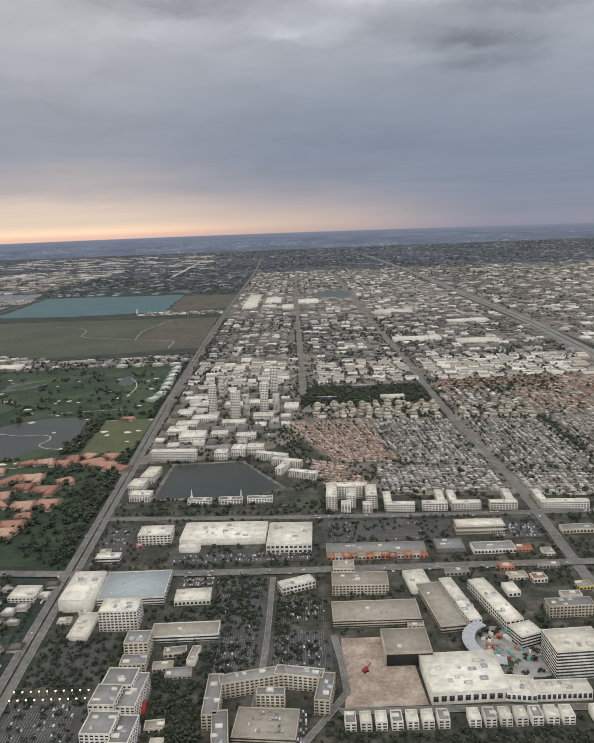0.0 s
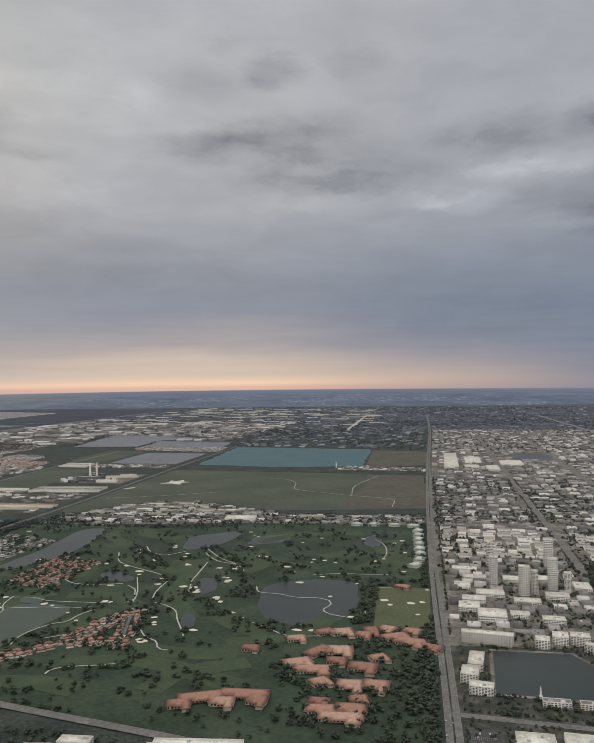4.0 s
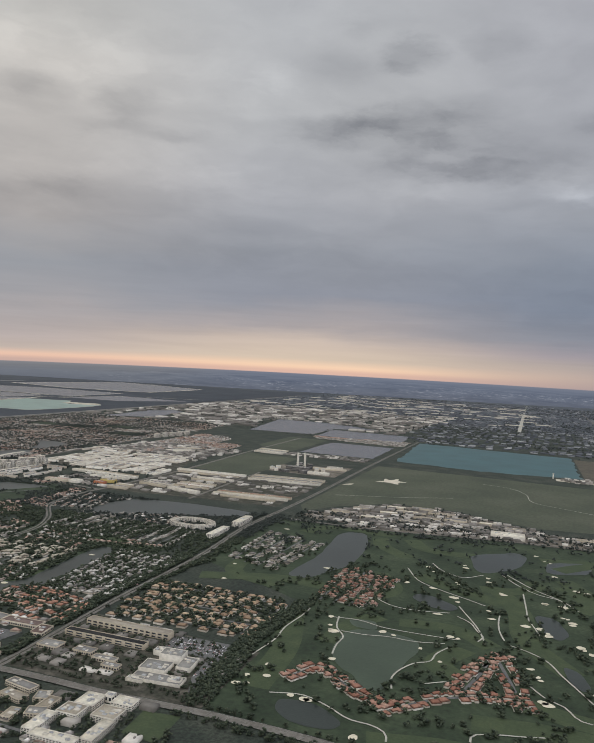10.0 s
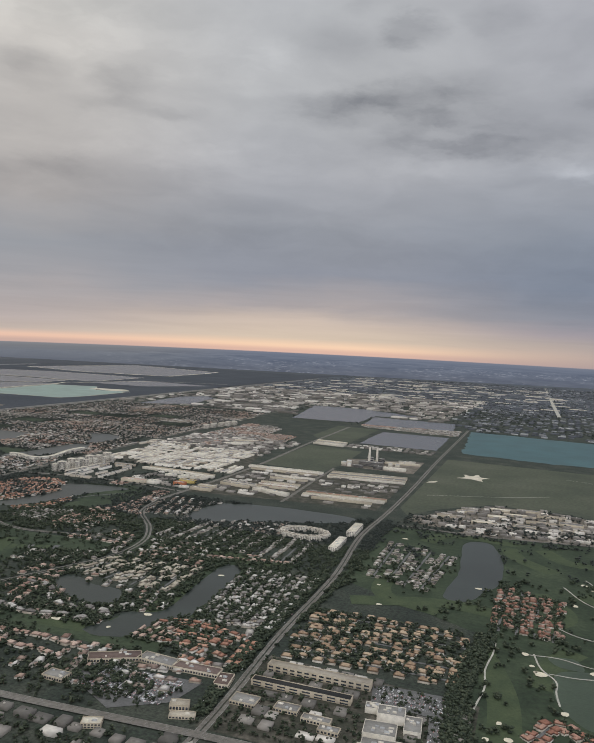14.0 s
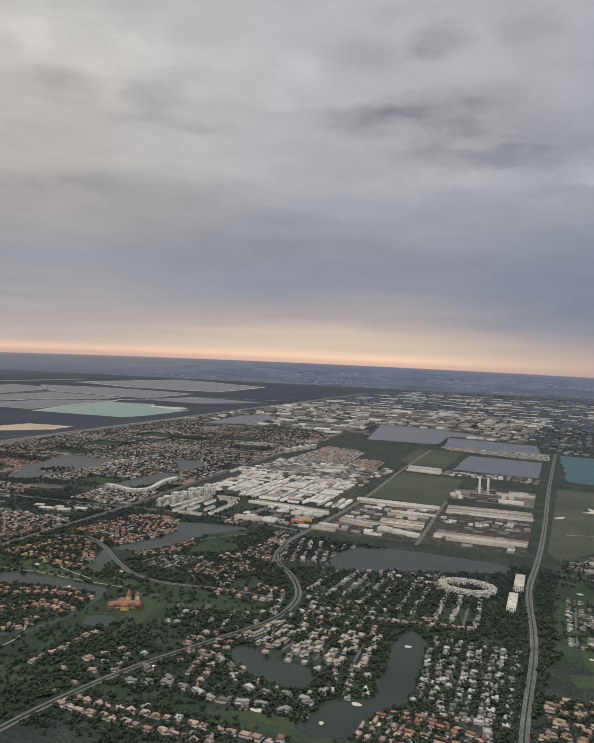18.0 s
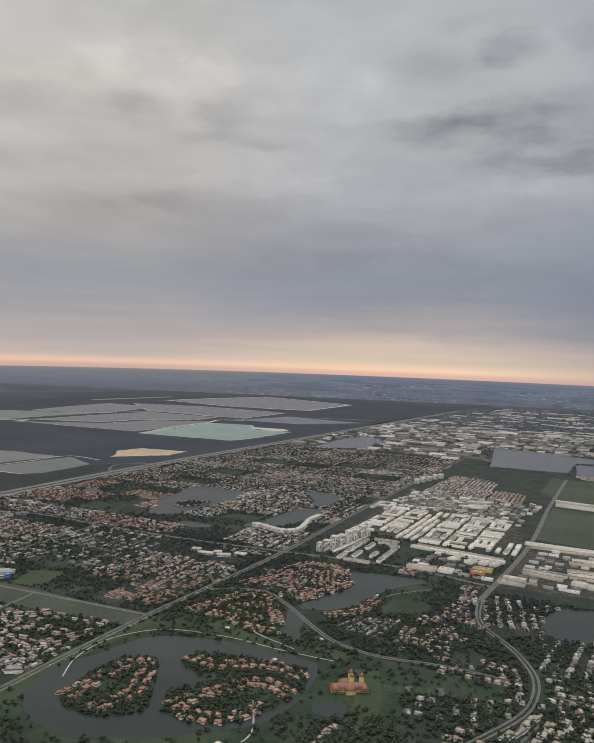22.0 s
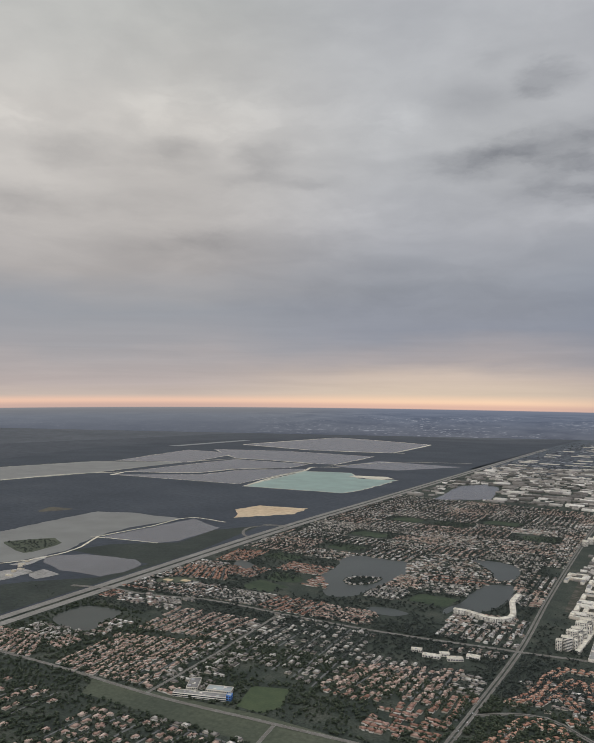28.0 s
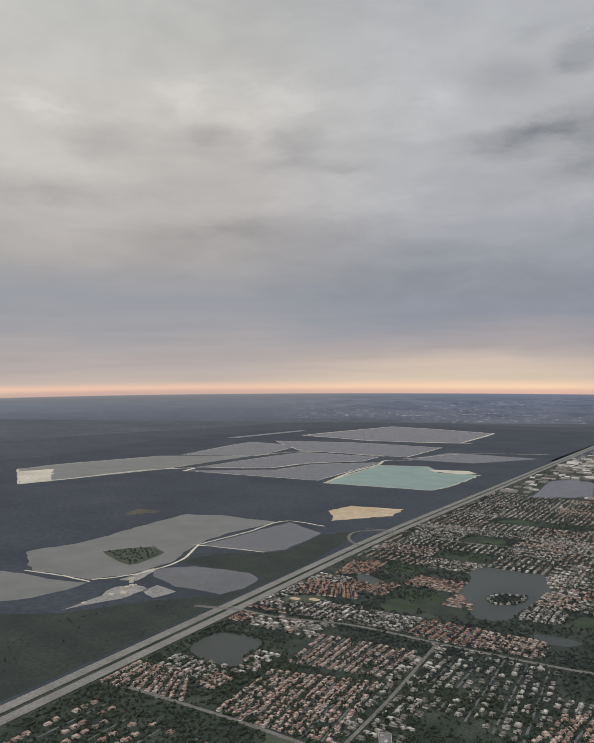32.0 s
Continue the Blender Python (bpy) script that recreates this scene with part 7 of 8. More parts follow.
suburb([(-1500, 540), (-1508, 690), (-1382, 708), (-1380, 526), (-1470, 528)], (60, 48), 3, 9, (5.6, 4.6, 2.1), WARM, "houses near the highway", fill=0.7)
suburb([(-795, 330), (-798, 560), (-870, 610), (-1034, 640), (-1034, 735), (-600, 735), (-560, 330)], (62, 44), 2, 9, (5.4, 4.2, 1.9), COOL, "scattered houses among trees", 0.25, 0.7, open_=-0.1)
suburb([(-1275, 300), (-1285, 720), (-1040, 740), (-1010, 300)], (66, 48), 3, 10, (5.6, 4.4, 2.0), WARM, "houses between the estates", 0.08, 0.7, open_=-0.1)
suburb([(-905, 690), (-905, 770), (-820, 770), (-820, 700)], (40, 40), 3, 6, (5.4, 4.4, 2.1), COOL, "houses beside the sector road", 0.1, 0.8)
suburb([(285, 300), (300, 650), (900, 720), (700, 300)], (80, 60), 4, 12, (5.2, 4.4, 2.0), COOL, "houses east of the terraces", 0.0, 0.75)
suburb([(122, 566), (122, 655), (300, 655), (292, 508), (184, 520)], (56, 44), 3, 10, (5.0, 4.2, 2.0), WARM, "houses behind the terraces", 0.0, 0.85)
suburb([(-820, 130), (-800, 300), (-100, 282), (-100, 130)], (80, 60), 3, 11, (5.6, 4.6, 2.1), WARM, "houses south of the cross street", 0.05, 0.7)
suburb([(-854, 1665), (-625, 1705), (-620, 1592), (-829, 1622)], (70, 30), 2, 14, (5.2, 4.6, 2.2), WARM, "row of houses between two quarry lakes", 0.1, 0.9, False, -9)
suburb([(-1043, 1160), (-1053, 1477), (-985, 1464), (-881, 1316), (-870, 1232), (-945, 1218), (-946, 1120), (-976, 1109)], (60, 44), 3, 12, (4.8, 3.8, 2.0), COOL, "dense pale houses north of the white blocks", 0.1, 0.85, True, -0.4)
flat_stuff("far_city", lots([(-1650, 2400), (-1700, 4900), (2700, 4900), (2300, 2400)], 17, 15, 0.0, 0.40, wide=(0.3, 1.3), deep=(0.15, 0.5), high=(0.7, 1.9)), "hazed_mix", "far carpet of buildings tinted for haze")
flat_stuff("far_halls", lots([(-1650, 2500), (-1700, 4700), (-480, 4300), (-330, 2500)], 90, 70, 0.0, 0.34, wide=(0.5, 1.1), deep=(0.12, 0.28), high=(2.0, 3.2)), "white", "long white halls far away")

for bx, by, bw, bd, ba, rf in ((-627, 369, 28, 9, 32, "dull_red_roof"), (-604, 376, 22, 9, -3, "grey_roof"), (-581, 376, 26, 8, 4, "dull_red_roof"), (-563, 371, 8, 13, 10, "dull_red_roof"), (-640, 338, 12, 8, 0, "grey_roof")):
    building("plaza_shops", "low plaza shops with a clay coloured roof edge", bx, by, bw, bd, 2.4, ba, 1, wall="beige", roof=rf, units=4, group="crossroads plaza")
for bx, by, bw, bd, bh in ((-570, 339, 9, 6, 3.2), (-565, 333, 12, 5, 1.8)):
    building("restaurant", "cream corner restaurant in two steps", bx, by, bw, bd, bh, 20, 1, wall="beige", roof="cream_roof", faces="f", units=1, group="corner restaurant")
ob_ = new("bank_building", Shape().tris([(-8, -6, 0), (9, -7, 0), (1, 10, 0), (-8, -6, 5.2), (9, -7, 3.6), (1, 10, 4.4)], [(0, 1, 4), (0, 4, 3), (1, 2, 5), (1, 5, 4), (2, 0, 3), (2, 3, 5), (3, 4, 5)]).mesh("bank_building", [M["white"]]))
ob_.matrix_basis = pose(-547, 301, 0, 0, 0, 10)
part("window_band", Shape().box(-6.4, -6.45, 0.8, 7.0, -6.3, 2.2).mesh("window_band", [M["glass"]]), ob_)
tagged(ob_, "white three-cornered building with a sloping roof", "building")
lake([(-550, 314), (-545, 319), (-536, 310), (-517, 287), (-500, 262), (-508, 258), (-524, 281), (-540, 300)], "water", "narrow dark canal at the crossroads", 1.0, 1)
for bx, by, bw, bd, bh, ba, rf in ((-597, 309, 9, 6, 2.6, 25, "white_roof"), (-524, 312, 17, 6, 2.4, -8, "grey_roof"), (-520, 302, 14, 6, 2.2, -8, "brown_roof"), (-508, 308, 7, 8, 2.0, 20, "grey_roof"), (-500, 294, 9, 7, 2.4, 20, "grey_roof"), (-501, 302, 6, 14, 2.0, 2, "cream_roof"), (-509, 288, 5, 9, 2.2, 8, "cream_roof"), (-540, 286, 9, 7, 2.6, 20, "white_roof"), (-560, 280, 12, 8, 2.4, 20, "grey_roof")):
    building("office", "low office with a flat roof beside the cross street", bx, by, bw, bd, bh, ba, 2, wall="beige", roof=rf, units=3, group="cross street offices")
for bx, by, bw, bd, bh, st, rf in ((-485, 313, 10, 12, 3.0, 3, "white_roof"), (-470, 319, 11, 8, 2.8, 3, "white_roof"), (-486, 301, 11, 10, 3.4, 4, "cream_roof"), (-470, 306, 12, 11, 3.2, 4, "cream_roof"), (-492, 287, 6, 17, 3.2, 4, "white_roof"), (-478, 279, 22, 6, 3.2, 4, "white_roof"), (-465, 291, 6, 18, 3.2, 4, "white_roof"), (-479, 320, 4, 4, 3.6, 1, "white_roof")):
    building("courtyard_block", "white flat-roofed block round a planted court", bx, by, bw, bd, bh, 3, st, wall="white", roof=rf, units=8, group="courtyard blocks")
sheet("open_lawn", [(-460, 319), (-458, 298), (-440, 297), (-442, 322)], 0.14, M["fairway"], "open green lawn beside the cross street", "lawn")
sheet("car_park", [(-640, 345), (-618, 362), (-572, 366), (-576, 342), (-600, 324)], 0.12, M["asphalt"], "grey plaza car park with trees", "car park", block=False, trees=True)

flat_stuff("small_shops", lots([(-554, 334), (-552, 410), (-442, 404), (-438, 350)], 9, 9, 0.05, 0.5, high=(0.9, 1.8)), "mixed_white", "small shops and sheds round the plaza")
flat_stuff("small_shops", lots([(-650, 286), (-650, 314), (-566, 316), (-446, 332), (-440, 290)], 10, 9, 0.05, 0.6, high=(1.0, 2.4)), "mixed_white", "small shops and flats along the cross street")
# ---- golf course furniture ----
BUNKERS = [(-461, 589), (-435, 365), (-434, 376), (-430, 367), (-430, 393), (-425, 380), (-423, 482), (-418, 467), (-414, 458), (-405, 365), (-401, 417), (-398, 364), (-396, 364), (-394, 586), (-387, 639), (-385, 472), (-381, 628), (-378, 470), (-373, 581), (-366, 340), (-360, 524), (-360, 661), (-359, 457), (-359, 606), (-358, 654), (-357, 602), (-355, 566), (-351, 557), (-346, 485), (-345, 443)]
BUNKERS += [(-341, 484), (-338, 632), (-336, 621), (-329, 549), (-325, 533), (-325, 596), (-323, 593), (-305, 733), (-303, 530), (-300, 421), (-297, 458), (-297, 718), (-294, 529), (-293, 448), (-293, 585), (-293, 587), (-292, 713), (-291, 444), (-289, 417), (-289, 518), (-289, 522), (-287, 415), (-280, 560), (-280, 586), (-277, 559), (-274, 548), (-274, 552), (-271, 633), (-269, 507), (-268, 504)]
BUNKERS += [(-264, 498), (-263, 439), (-249, 476), (-242, 693), (-240, 467), (-238, 600), (-230, 586), (-227, 716), (-220, 629), (-218, 555), (-210, 627), (-203, 575), (-199, 450), (-190, 451), (-189, 523), (-186, 718), (-181, 662), (-174, 559), (-168, 480), (-167, 631), (-150, 521), (-148, 715), (-145, 511), (-144, 667), (-131, 517), (-126, 493), (-124, 520), (-121, 551)]
BUNKERS += [(-520, 520), (-530, 560), (-540, 700), (-900, 500), (-870, 388), (-885, 372), (-960, 530), (-990, 545), (-690, 398), (-655, 402), (-630, 415), (-905, 560), (-890, 552), (-640, 520), (-645, 430), (-154, 704), (-177, 733), (-140, 600), (-160, 640), (-200, 620), (-263, 632), (-288, 668), (-220, 619), (-376, 386), (-416, 460)]
for bx, by in BUNKERS:
    r_ = rng.uniform(1.5, 3.1)
    wide_ = rng.uniform(1.0, 1.5)
    tagged(sheet("sand_bunker", organic([(bx + r_ * wide_ * rng.uniform(0.5, 1.2) * math.cos(t), by + r_ * rng.uniform(0.6, 1.3) * math.sin(t)) for t in np.arange(6) * math.pi / 3], 2), 0.42, M["sand"], "pale sand bunker in the turf", "bunker"), group="golf bunkers")
SET_4_a = [[(-448, 480), (-430, 420), (-425, 365)], [(-412, 440), (-405, 480), (-395, 500)], [(-380, 495), (-345, 500), (-320, 480)], [(-335, 470), (-345, 440), (-320, 420)], [(-330, 610), (-310, 560), (-300, 500), (-275, 460)], [(-260, 480), (-240, 455), (-215, 440)], [(-390, 610), (-360, 590), (-320, 570)], [(-280, 660), (-255, 620), (-230, 605)], [(-320, 380), (-270, 386), (-215, 365)], [(-300, 410), (-260, 402), (-225, 405)], [(-155, 720), (-145, 650), (-140, 600)], [(-300, 720), (-250, 735), (-190, 745)], [(-270, 580), (-262, 600), (-280, 640)]]
SET_4_b = [[(-530, 600), (-520, 540), (-480, 525)], [(-700, 395), (-650, 400), (-615, 412)], [(-1000, 545), (-950, 525), (-880, 500)], [(-900, 400), (-870, 370), (-850, 340)], [(-640, 500), (-648, 440), (-655, 410)], [(-930, 560), (-900, 548), (-860, 530)], [(-1020, 545), (-1018, 470), (-1016, 400), (-1000, 350)], [(-890, 350), (-900, 380), (-890, 420)], [(-960, 360), (-930, 370), (-900, 365)], [(-840, 520), (-820, 470), (-815, 420)], [(-870, 350), (-830, 370), (-805, 380)], [(-730, 565), (-680, 568), (-610, 560)], [(-612, 405), (-612, 470), (-614, 540)]]
SET_4_c = [[(-410, 660), (-440, 690), (-450, 720)], [(-350, 700), (-400, 700), (-420, 730)], [(-215, 640), (-190, 660), (-160, 650)], [(-300, 640), (-310, 610), (-340, 600)], [(-420, 600), (-400, 560), (-420, 520)], [(-180, 600), (-160, 640), (-165, 690)], [(-220, 740), (-260, 720), (-285, 690)], [(-235, 420), (-200, 440), (-180, 480)], [(-360, 340), (-320, 350), (-290, 345)], [(-440, 540), (-470, 545), (-540, 520)], [(-520, 700), (-510, 730), (-440, 735)], [(-255, 350), (-250, 370), (-215, 395)]]
for k, line_ in enumerate((SET_4_a + SET_4_b + SET_4_c)):
    line_ = fine_line(line_, 5)
    tagged(new("fairway", Shape().tris(*strip_arrays(line_, -7 - rng.uniform(0, 2), 7 + rng.uniform(0, 2), 0.10 + 0.003 * k)).mesh("fairway", [M["fairway"]])), "mown lighter golf fairway", "fairway", kind="structure")
PATHS = ([(-402, 626), (-384, 592), (-363, 577), (-347, 568), (-332, 559)], [(-328, 649), (-312, 622), (-297, 607), (-283, 602), (-278, 579)], [(-422, 482), (-404, 485), (-387, 480), (-371, 480), (-354, 481), (-341, 482)], [(-409, 461), (-394, 462), (-380, 466), (-366, 466), (-347, 472)], [(-347, 526), (-338, 518), (-331, 503), (-327, 496), (-329, 486)], [(-321, 543), (-320, 523), (-316, 502), (-311, 490), (-301, 485), (-290, 476), (-280, 456), (-272, 441), (-265, 427)], [(-296, 434), (-288, 423), (-279, 417), (-271, 405), (-266, 404)])
PATHS += ([(-362, 396), (-365, 410), (-362, 425), (-357, 435), (-351, 440), (-349, 454), (-344, 467)], [(-348, 410), (-338, 418), (-330, 423)], [(-318, 360), (-318, 366), (-309, 372), (-297, 376), (-287, 380)], [(-416, 363), (-400, 368), (-386, 363), (-372, 355), (-360, 354), (-354, 350), (-352, 343)], [(-444, 384), (-442, 407), (-440, 428), (-442, 449), (-440, 476), (-440, 490)], [(-403, 424), (-405, 439), (-405, 452), (-413, 465), (-418, 485)], [(-309, 604), (-305, 569), (-302, 544), (-297, 527), (-294, 515)], [(-430, 564), (-384, 523), (-368, 525), (-353, 530)])
PATHS += ([(-386, 653), (-375, 635), (-357, 623), (-342, 640)], [(-325, 652), (-300, 618), (-281, 600), (-270, 582)], [(-349, 548), (-329, 501), (-324, 482)], [(-248, 539), (-243, 526), (-227, 523), (-213, 517), (-198, 518), (-189, 514), (-186, 505), (-189, 491), (-183, 484), (-173, 480), (-162, 477)], [(-230, 459), (-215, 448), (-204, 440), (-188, 441), (-178, 445), (-174, 451)], [(-212, 578), (-191, 586), (-171, 587), (-150, 590)], [(-164, 556), (-162, 526), (-161, 498), (-160, 482)], [(-175, 720), (-167, 704), (-159, 663), (-160, 644)], [(-158, 550), (-147, 554)])
PATHS += ([(-400, 1161), (-352, 1140), (-335, 1110), (-317, 1037), (-270, 1010), (-231, 990), (-176, 968), (-170, 908)], [(-231, 990), (-238, 1076), (-215, 1200)], [(-997, 400), (-1010, 422), (-1016, 462), (-1001, 495), (-952, 514), (-905, 516), (-865, 520)], [(-960, 545), (-932, 532), (-898, 523)], [(-880, 440), (-860, 400), (-880, 360)], [(-420, 1000), (-480, 960), (-560, 920)])
for k, line_ in enumerate(PATHS):
    tagged(new("path", Shape().tris(*strip_arrays(fine_line(line_, 4), -0.5, 0.5, 0.36 + 0.004 * k)).mesh("path", [M["path"]])), "pale winding concrete path", "path", kind="structure")

for x, y, a in ((-200, 786, 5), (-182, 788, 5), (-160, 788, 5), (-140, 787, 5), (-134, 762, 80), (-133, 741, 80), (-132, 721, 80), (-131, 701, 82), (-130, 681, 82), (-129, 662, 82), (-129, 640, 82), (-132, 620, 60)):
    ob_ = new("golf_lodge", Shape().box(-6, -4.5, 0, 6, 4.5, 2.0).mesh("golf_lodge", [M["white"]]))
    ob_.matrix_basis = pose(x, y, 0, 0, 0, a)
    part("roof", Shape().hip(-6, -4.5, 6, 4.5, 1.9, 3.6, over=0.6).mesh("roof", [M["pale_tree"]]), ob_, "pale greenish hipped roof")
    tagged(ob_, "golf lodge with a pale greenish roof", "lodge", "golf lodges")

# ---- fountains, lamps ----
for fx, fy in ((-63, 379), (-35, 377)):
    ob_ = new("fountain", Shape().ring(12, 1.0, 0.8, 0.1, 0.5).mesh("fountain", [M["white"]]))
    ob_.location = (fx, fy, 0)
    part("water_jet", Shape().ring(8, 0.6, 0.1, 0.4, 5.0).mesh("water_jet", [M["white"]]), ob_, "white rising water jet")
    tagged(ob_, "white fountain jet in the pond", "fountain", "pond fountains")
LAMP_POST = Shape().box(-0.05, -0.05, 0, 0.05, 0.05, 1.8).mesh("street_lamp", [M["metal"]])
LAMP_HEAD = Shape().box(-0.22, -0.22, 1.75, 0.22, 0.22, 2.0, floor=True).mesh("lamp_head", [M["lamp"]])
for k in range(22):
    ob_ = new("street_lamp", LAMP_POST)
    ob_.location = (-96 + 2.7 * (k % 11), 207 - 4.2 * (k // 11), 0)
    part("lamp_head", LAMP_HEAD, ob_, "lit yellow lamp head")
    tagged(ob_, "lit lamp on a car park pole", "street lamp", "car park lamps")

# ---- downtown small things ----
def tree_row(x0, y0, x1, y1, step, off, size=(1.2, 2.0)):
    n = int(math.hypot(x1 - x0, y1 - y0) / step)
    u = (np.arange(n) + 0.5) / n
    a = math.atan2(y1 - y0, x1 - x0)
    for o in (off, -off):
        x, y = x0 + (x1 - x0) * u - math.sin(a) * o, y0 + (y1 - y0) * u + math.cos(a) * o
        k = free(x, y, TREELESS) & (rng.random(n) < 0.85)
        TREE_SPOTS.append(np.c_[x[k] + rng.normal(0, 0.25, k.sum()), y[k] + rng.normal(0, 0.25, k.sum()), rng.uniform(*size, k.sum())])


for row_ in ((-100, 290.5, 112, 285.5, 3.2, 4.8), (-105, 352, 110, 342, 3.4, 4.6), (120, 341, 300, 336, 3.4, 4.6), (-16, 215, -14, 280, 3.4, 3.4), (-100, 150, -107, 350, 3.6, 6.6), (117, 190, 118, 340, 3.6, 5.0), (-112, 450, -130, 1200, 3.4, 6.8), (12, 194, 110, 192.5, 3.0, 3.6), (2, 645, -2, 1200, 4.0, 4.6), (115, 410, 112, 1000, 4.0, 4.6)):
    tree_row(*row_)
for lx in (-30.5, -22, -8, 3):
    tree_row(lx, 214, lx, 278, 5.0, 0.4, (0.9, 1.5))
for lx in (-90, -83, -76):
    tree_row(lx, 170, lx, 202, 4.0, 0.4, (0.8, 1.3))
# the red box stands for an unclear red thing, the pink one for a sign
SET_5_a = [(-47, 228, 8, 4, 2.0, 6, "beige", "grey_roof"), (-40, 225, 3, 9, 2.4, -8, "white", "brown_roof"), (-50, 220, 7, 4, 1.6, 4, "beige", "brown_roof"), (-44, 216, 9, 5, 1.4, 3, "brown_roof", "grey_roof"), (-79, 317, 3, 1.6, 1.6, 0, "pink", "pink"), (-88, 258, 4, 3, 1.2, 0, "white", "grey_roof"), (-94, 252, 5, 4, 1.2, 0, "beige", "brown_roof"), (-94, 312, 5, 3, 1.4, 0, "beige", "grey_roof"), (-52.5, 198, 2.2, 4.0, 3.0, 0, "red", "red"), (-47, 190, 6, 4, 1.6, 5, "beige", "brown_roof"), (-45, 181, 4, 6, 1.6, 0, "white", "white_roof"), (98, 300, 8, 5, 1.8, 0, "orange", "red_roof"), (108, 296, 5, 6, 1.6, 0, "beige", "grey_roof")]
SET_5_b = [(104, 258, 8, 4, 1.8, 0, "white", "grey_roof"), (88, 275, 8, 5, 1.6, 4, "beige", "brown_roof"), (104, 283, 9, 3, 1.8, 0, "brown_roof", "grey_roof"), (82, 263, 5, 8, 2.4, 6, "white", "white_roof"), (64, 280, 10, 4, 2.0, 4, "brown_roof", "grey_roof"), (40, 240, 6, 3, 2.0, 0, "beige", "brown_roof"), (86, 283, 6, 4, 2.0, 0, "orange", "terracotta"), (130, 318, 16, 6, 2.4, 0, "beige", "grey_roof"), (150, 306, 22, 7, 2.4, 0, "white", "white_roof"), (136, 296, 12, 5, 2.0, 0, "beige", "brown_roof"), (175, 322, 20, 8, 2.8, 0, "white", "grey_roof"), (132, 262, 14, 8, 3.0, 0, "beige", "brown_roof"), (136, 240, 12, 10, 3.2, 0, "white", "grey_roof")]
for k, (bx, by, bw, bd, bh, ba, wl, rf) in enumerate((SET_5_a + SET_5_b)):
    building("low_block", "small low town building beside trees", bx, by, bw, bd, bh, ba, 1, wall=wl, roof=rf, faces="f", bands=bw > 4, units=1, group="low town blocks")
KIOSK = Shape().box(-0.5, -0.5, 0, 0.5, 0.5, 1.0).arrays()
for key_, n_ in (("red", 9), ("teal", 6), ("white", 16), ("brown_roof", 20), ("orange", 6)):
    b_ = Bulk()
    t_, r_ = rng.uniform(0, 6.28, n_), 9 * np.sqrt(rng.random(n_))
    b_.add(KIOSK, 70 + r_ * np.cos(t_), 224 + 1.3 * r_ * np.sin(t_), 0.2, rng.uniform(0, 3, n_), rng.uniform(0.5, 1.8, n_), rng.uniform(0.5, 1.4, n_), rng.uniform(0.4, 1.2, n_))
    tagged(b_.build("plaza_kiosks", [M[key_]]), "small coloured kiosks and awnings on the plaza", "kiosks", kind="stuff")
sheet("planting_bed", organic([(64, 214), (64, 219), (70, 220), (71, 214)], 2), 0.26, M["fairway"], "green planting bed on the plaza", "planting")
SOIL = Bulk()
n_ = 60
SOIL.add(tuple(Shape().ring(7, 0.5, 0.12, 0, 0.4).arrays()), rng.uniform(13, 27, n_), rng.uniform(198, 232, n_), 0.28, rng.uniform(0, 6, n_), rng.uniform(1, 4, n_), rng.uniform(1, 3, n_), rng.uniform(0.6, 1.6, n_))
tagged(SOIL.build("soil_heaps", [M["dirt"]]), "low heaps of soil on the building site", "soil", kind="stuff")
ob_ = new("excavator", Shape().box(-0.9, -0.5, 0.5, 0.7, 0.5, 1.2).box(-0.2, -0.3, 1.2, 0.5, 0.3, 1.8).mesh("excavator", [M["red"]]))
ob_.matrix_basis = pose(19, 214, 0.3, 0, 0, 30)
for y_ in (-0.55, 0.55):
    part("track", Shape().box(-1.0, y_ - 0.18, 0, 0.9, y_ + 0.18, 0.52).mesh("track", [M["black"]]), ob_)
part("boom", Shape().tris([(0.6, -0.12, 1.0), (0.6, 0.12, 1.0), (2.2, 0.12, 2.4), (2.2, -0.12, 2.4), (0.6, -0.12, 1.3), (0.6, 0.12, 1.3), (2.2, 0.12, 2.7), (2.2, -0.12, 2.7)], [(0, 1, 2), (0, 2, 3), (4, 6, 5), (4, 7, 6), (0, 3, 7), (0, 7, 4), (1, 5, 6), (1, 6, 2), (3, 2, 6), (3, 6, 7)]).mesh("boom", [M["red"]]), ob_)
tagged(ob_, "red excavator on the bare building site", "excavator")

# ---- trees ----
def tree_form(clumps, seed, tall=1.0, trunk=True):
    r = np.random.default_rng(seed)
    s = Shape()
    if trunk:
        s.ring(4, 0.05, 0.03, 0, 0.5, 1, cap=False)
    oct_v = np.array([(1, 0, 0), (-1, 0, 0), (0, 1, 0), (0, -1, 0), (0, 0, 1), (0, 0, -1)], float)
    oct_f = [(0, 2, 4), (2, 1, 4), (1, 3, 4), (3, 0, 4), (2, 0, 5), (1, 2, 5), (3, 1, 5), (0, 3, 5)]
    for i in range(clumps):
        a, e = r.uniform(0, 2 * math.pi), r.uniform(-0.8, 1.0)
        q = math.sqrt(max(0.0, 1 - e * e)) * 0.38 * r.uniform(0.5, 1.15)
        c = np.array([q * math.cos(a), q * math.sin(a), 0.48 + 0.34 * e * tall])
        k = r.uniform(0.15, 0.26) * (1.5 if clumps < 7 else 1.0)
        s.tris(oct_v * k * r.uniform(0.6, 1.3, (6, 1)) * (1, 1, 0.8) + c, oct_f, 0)
    return s.arrays()


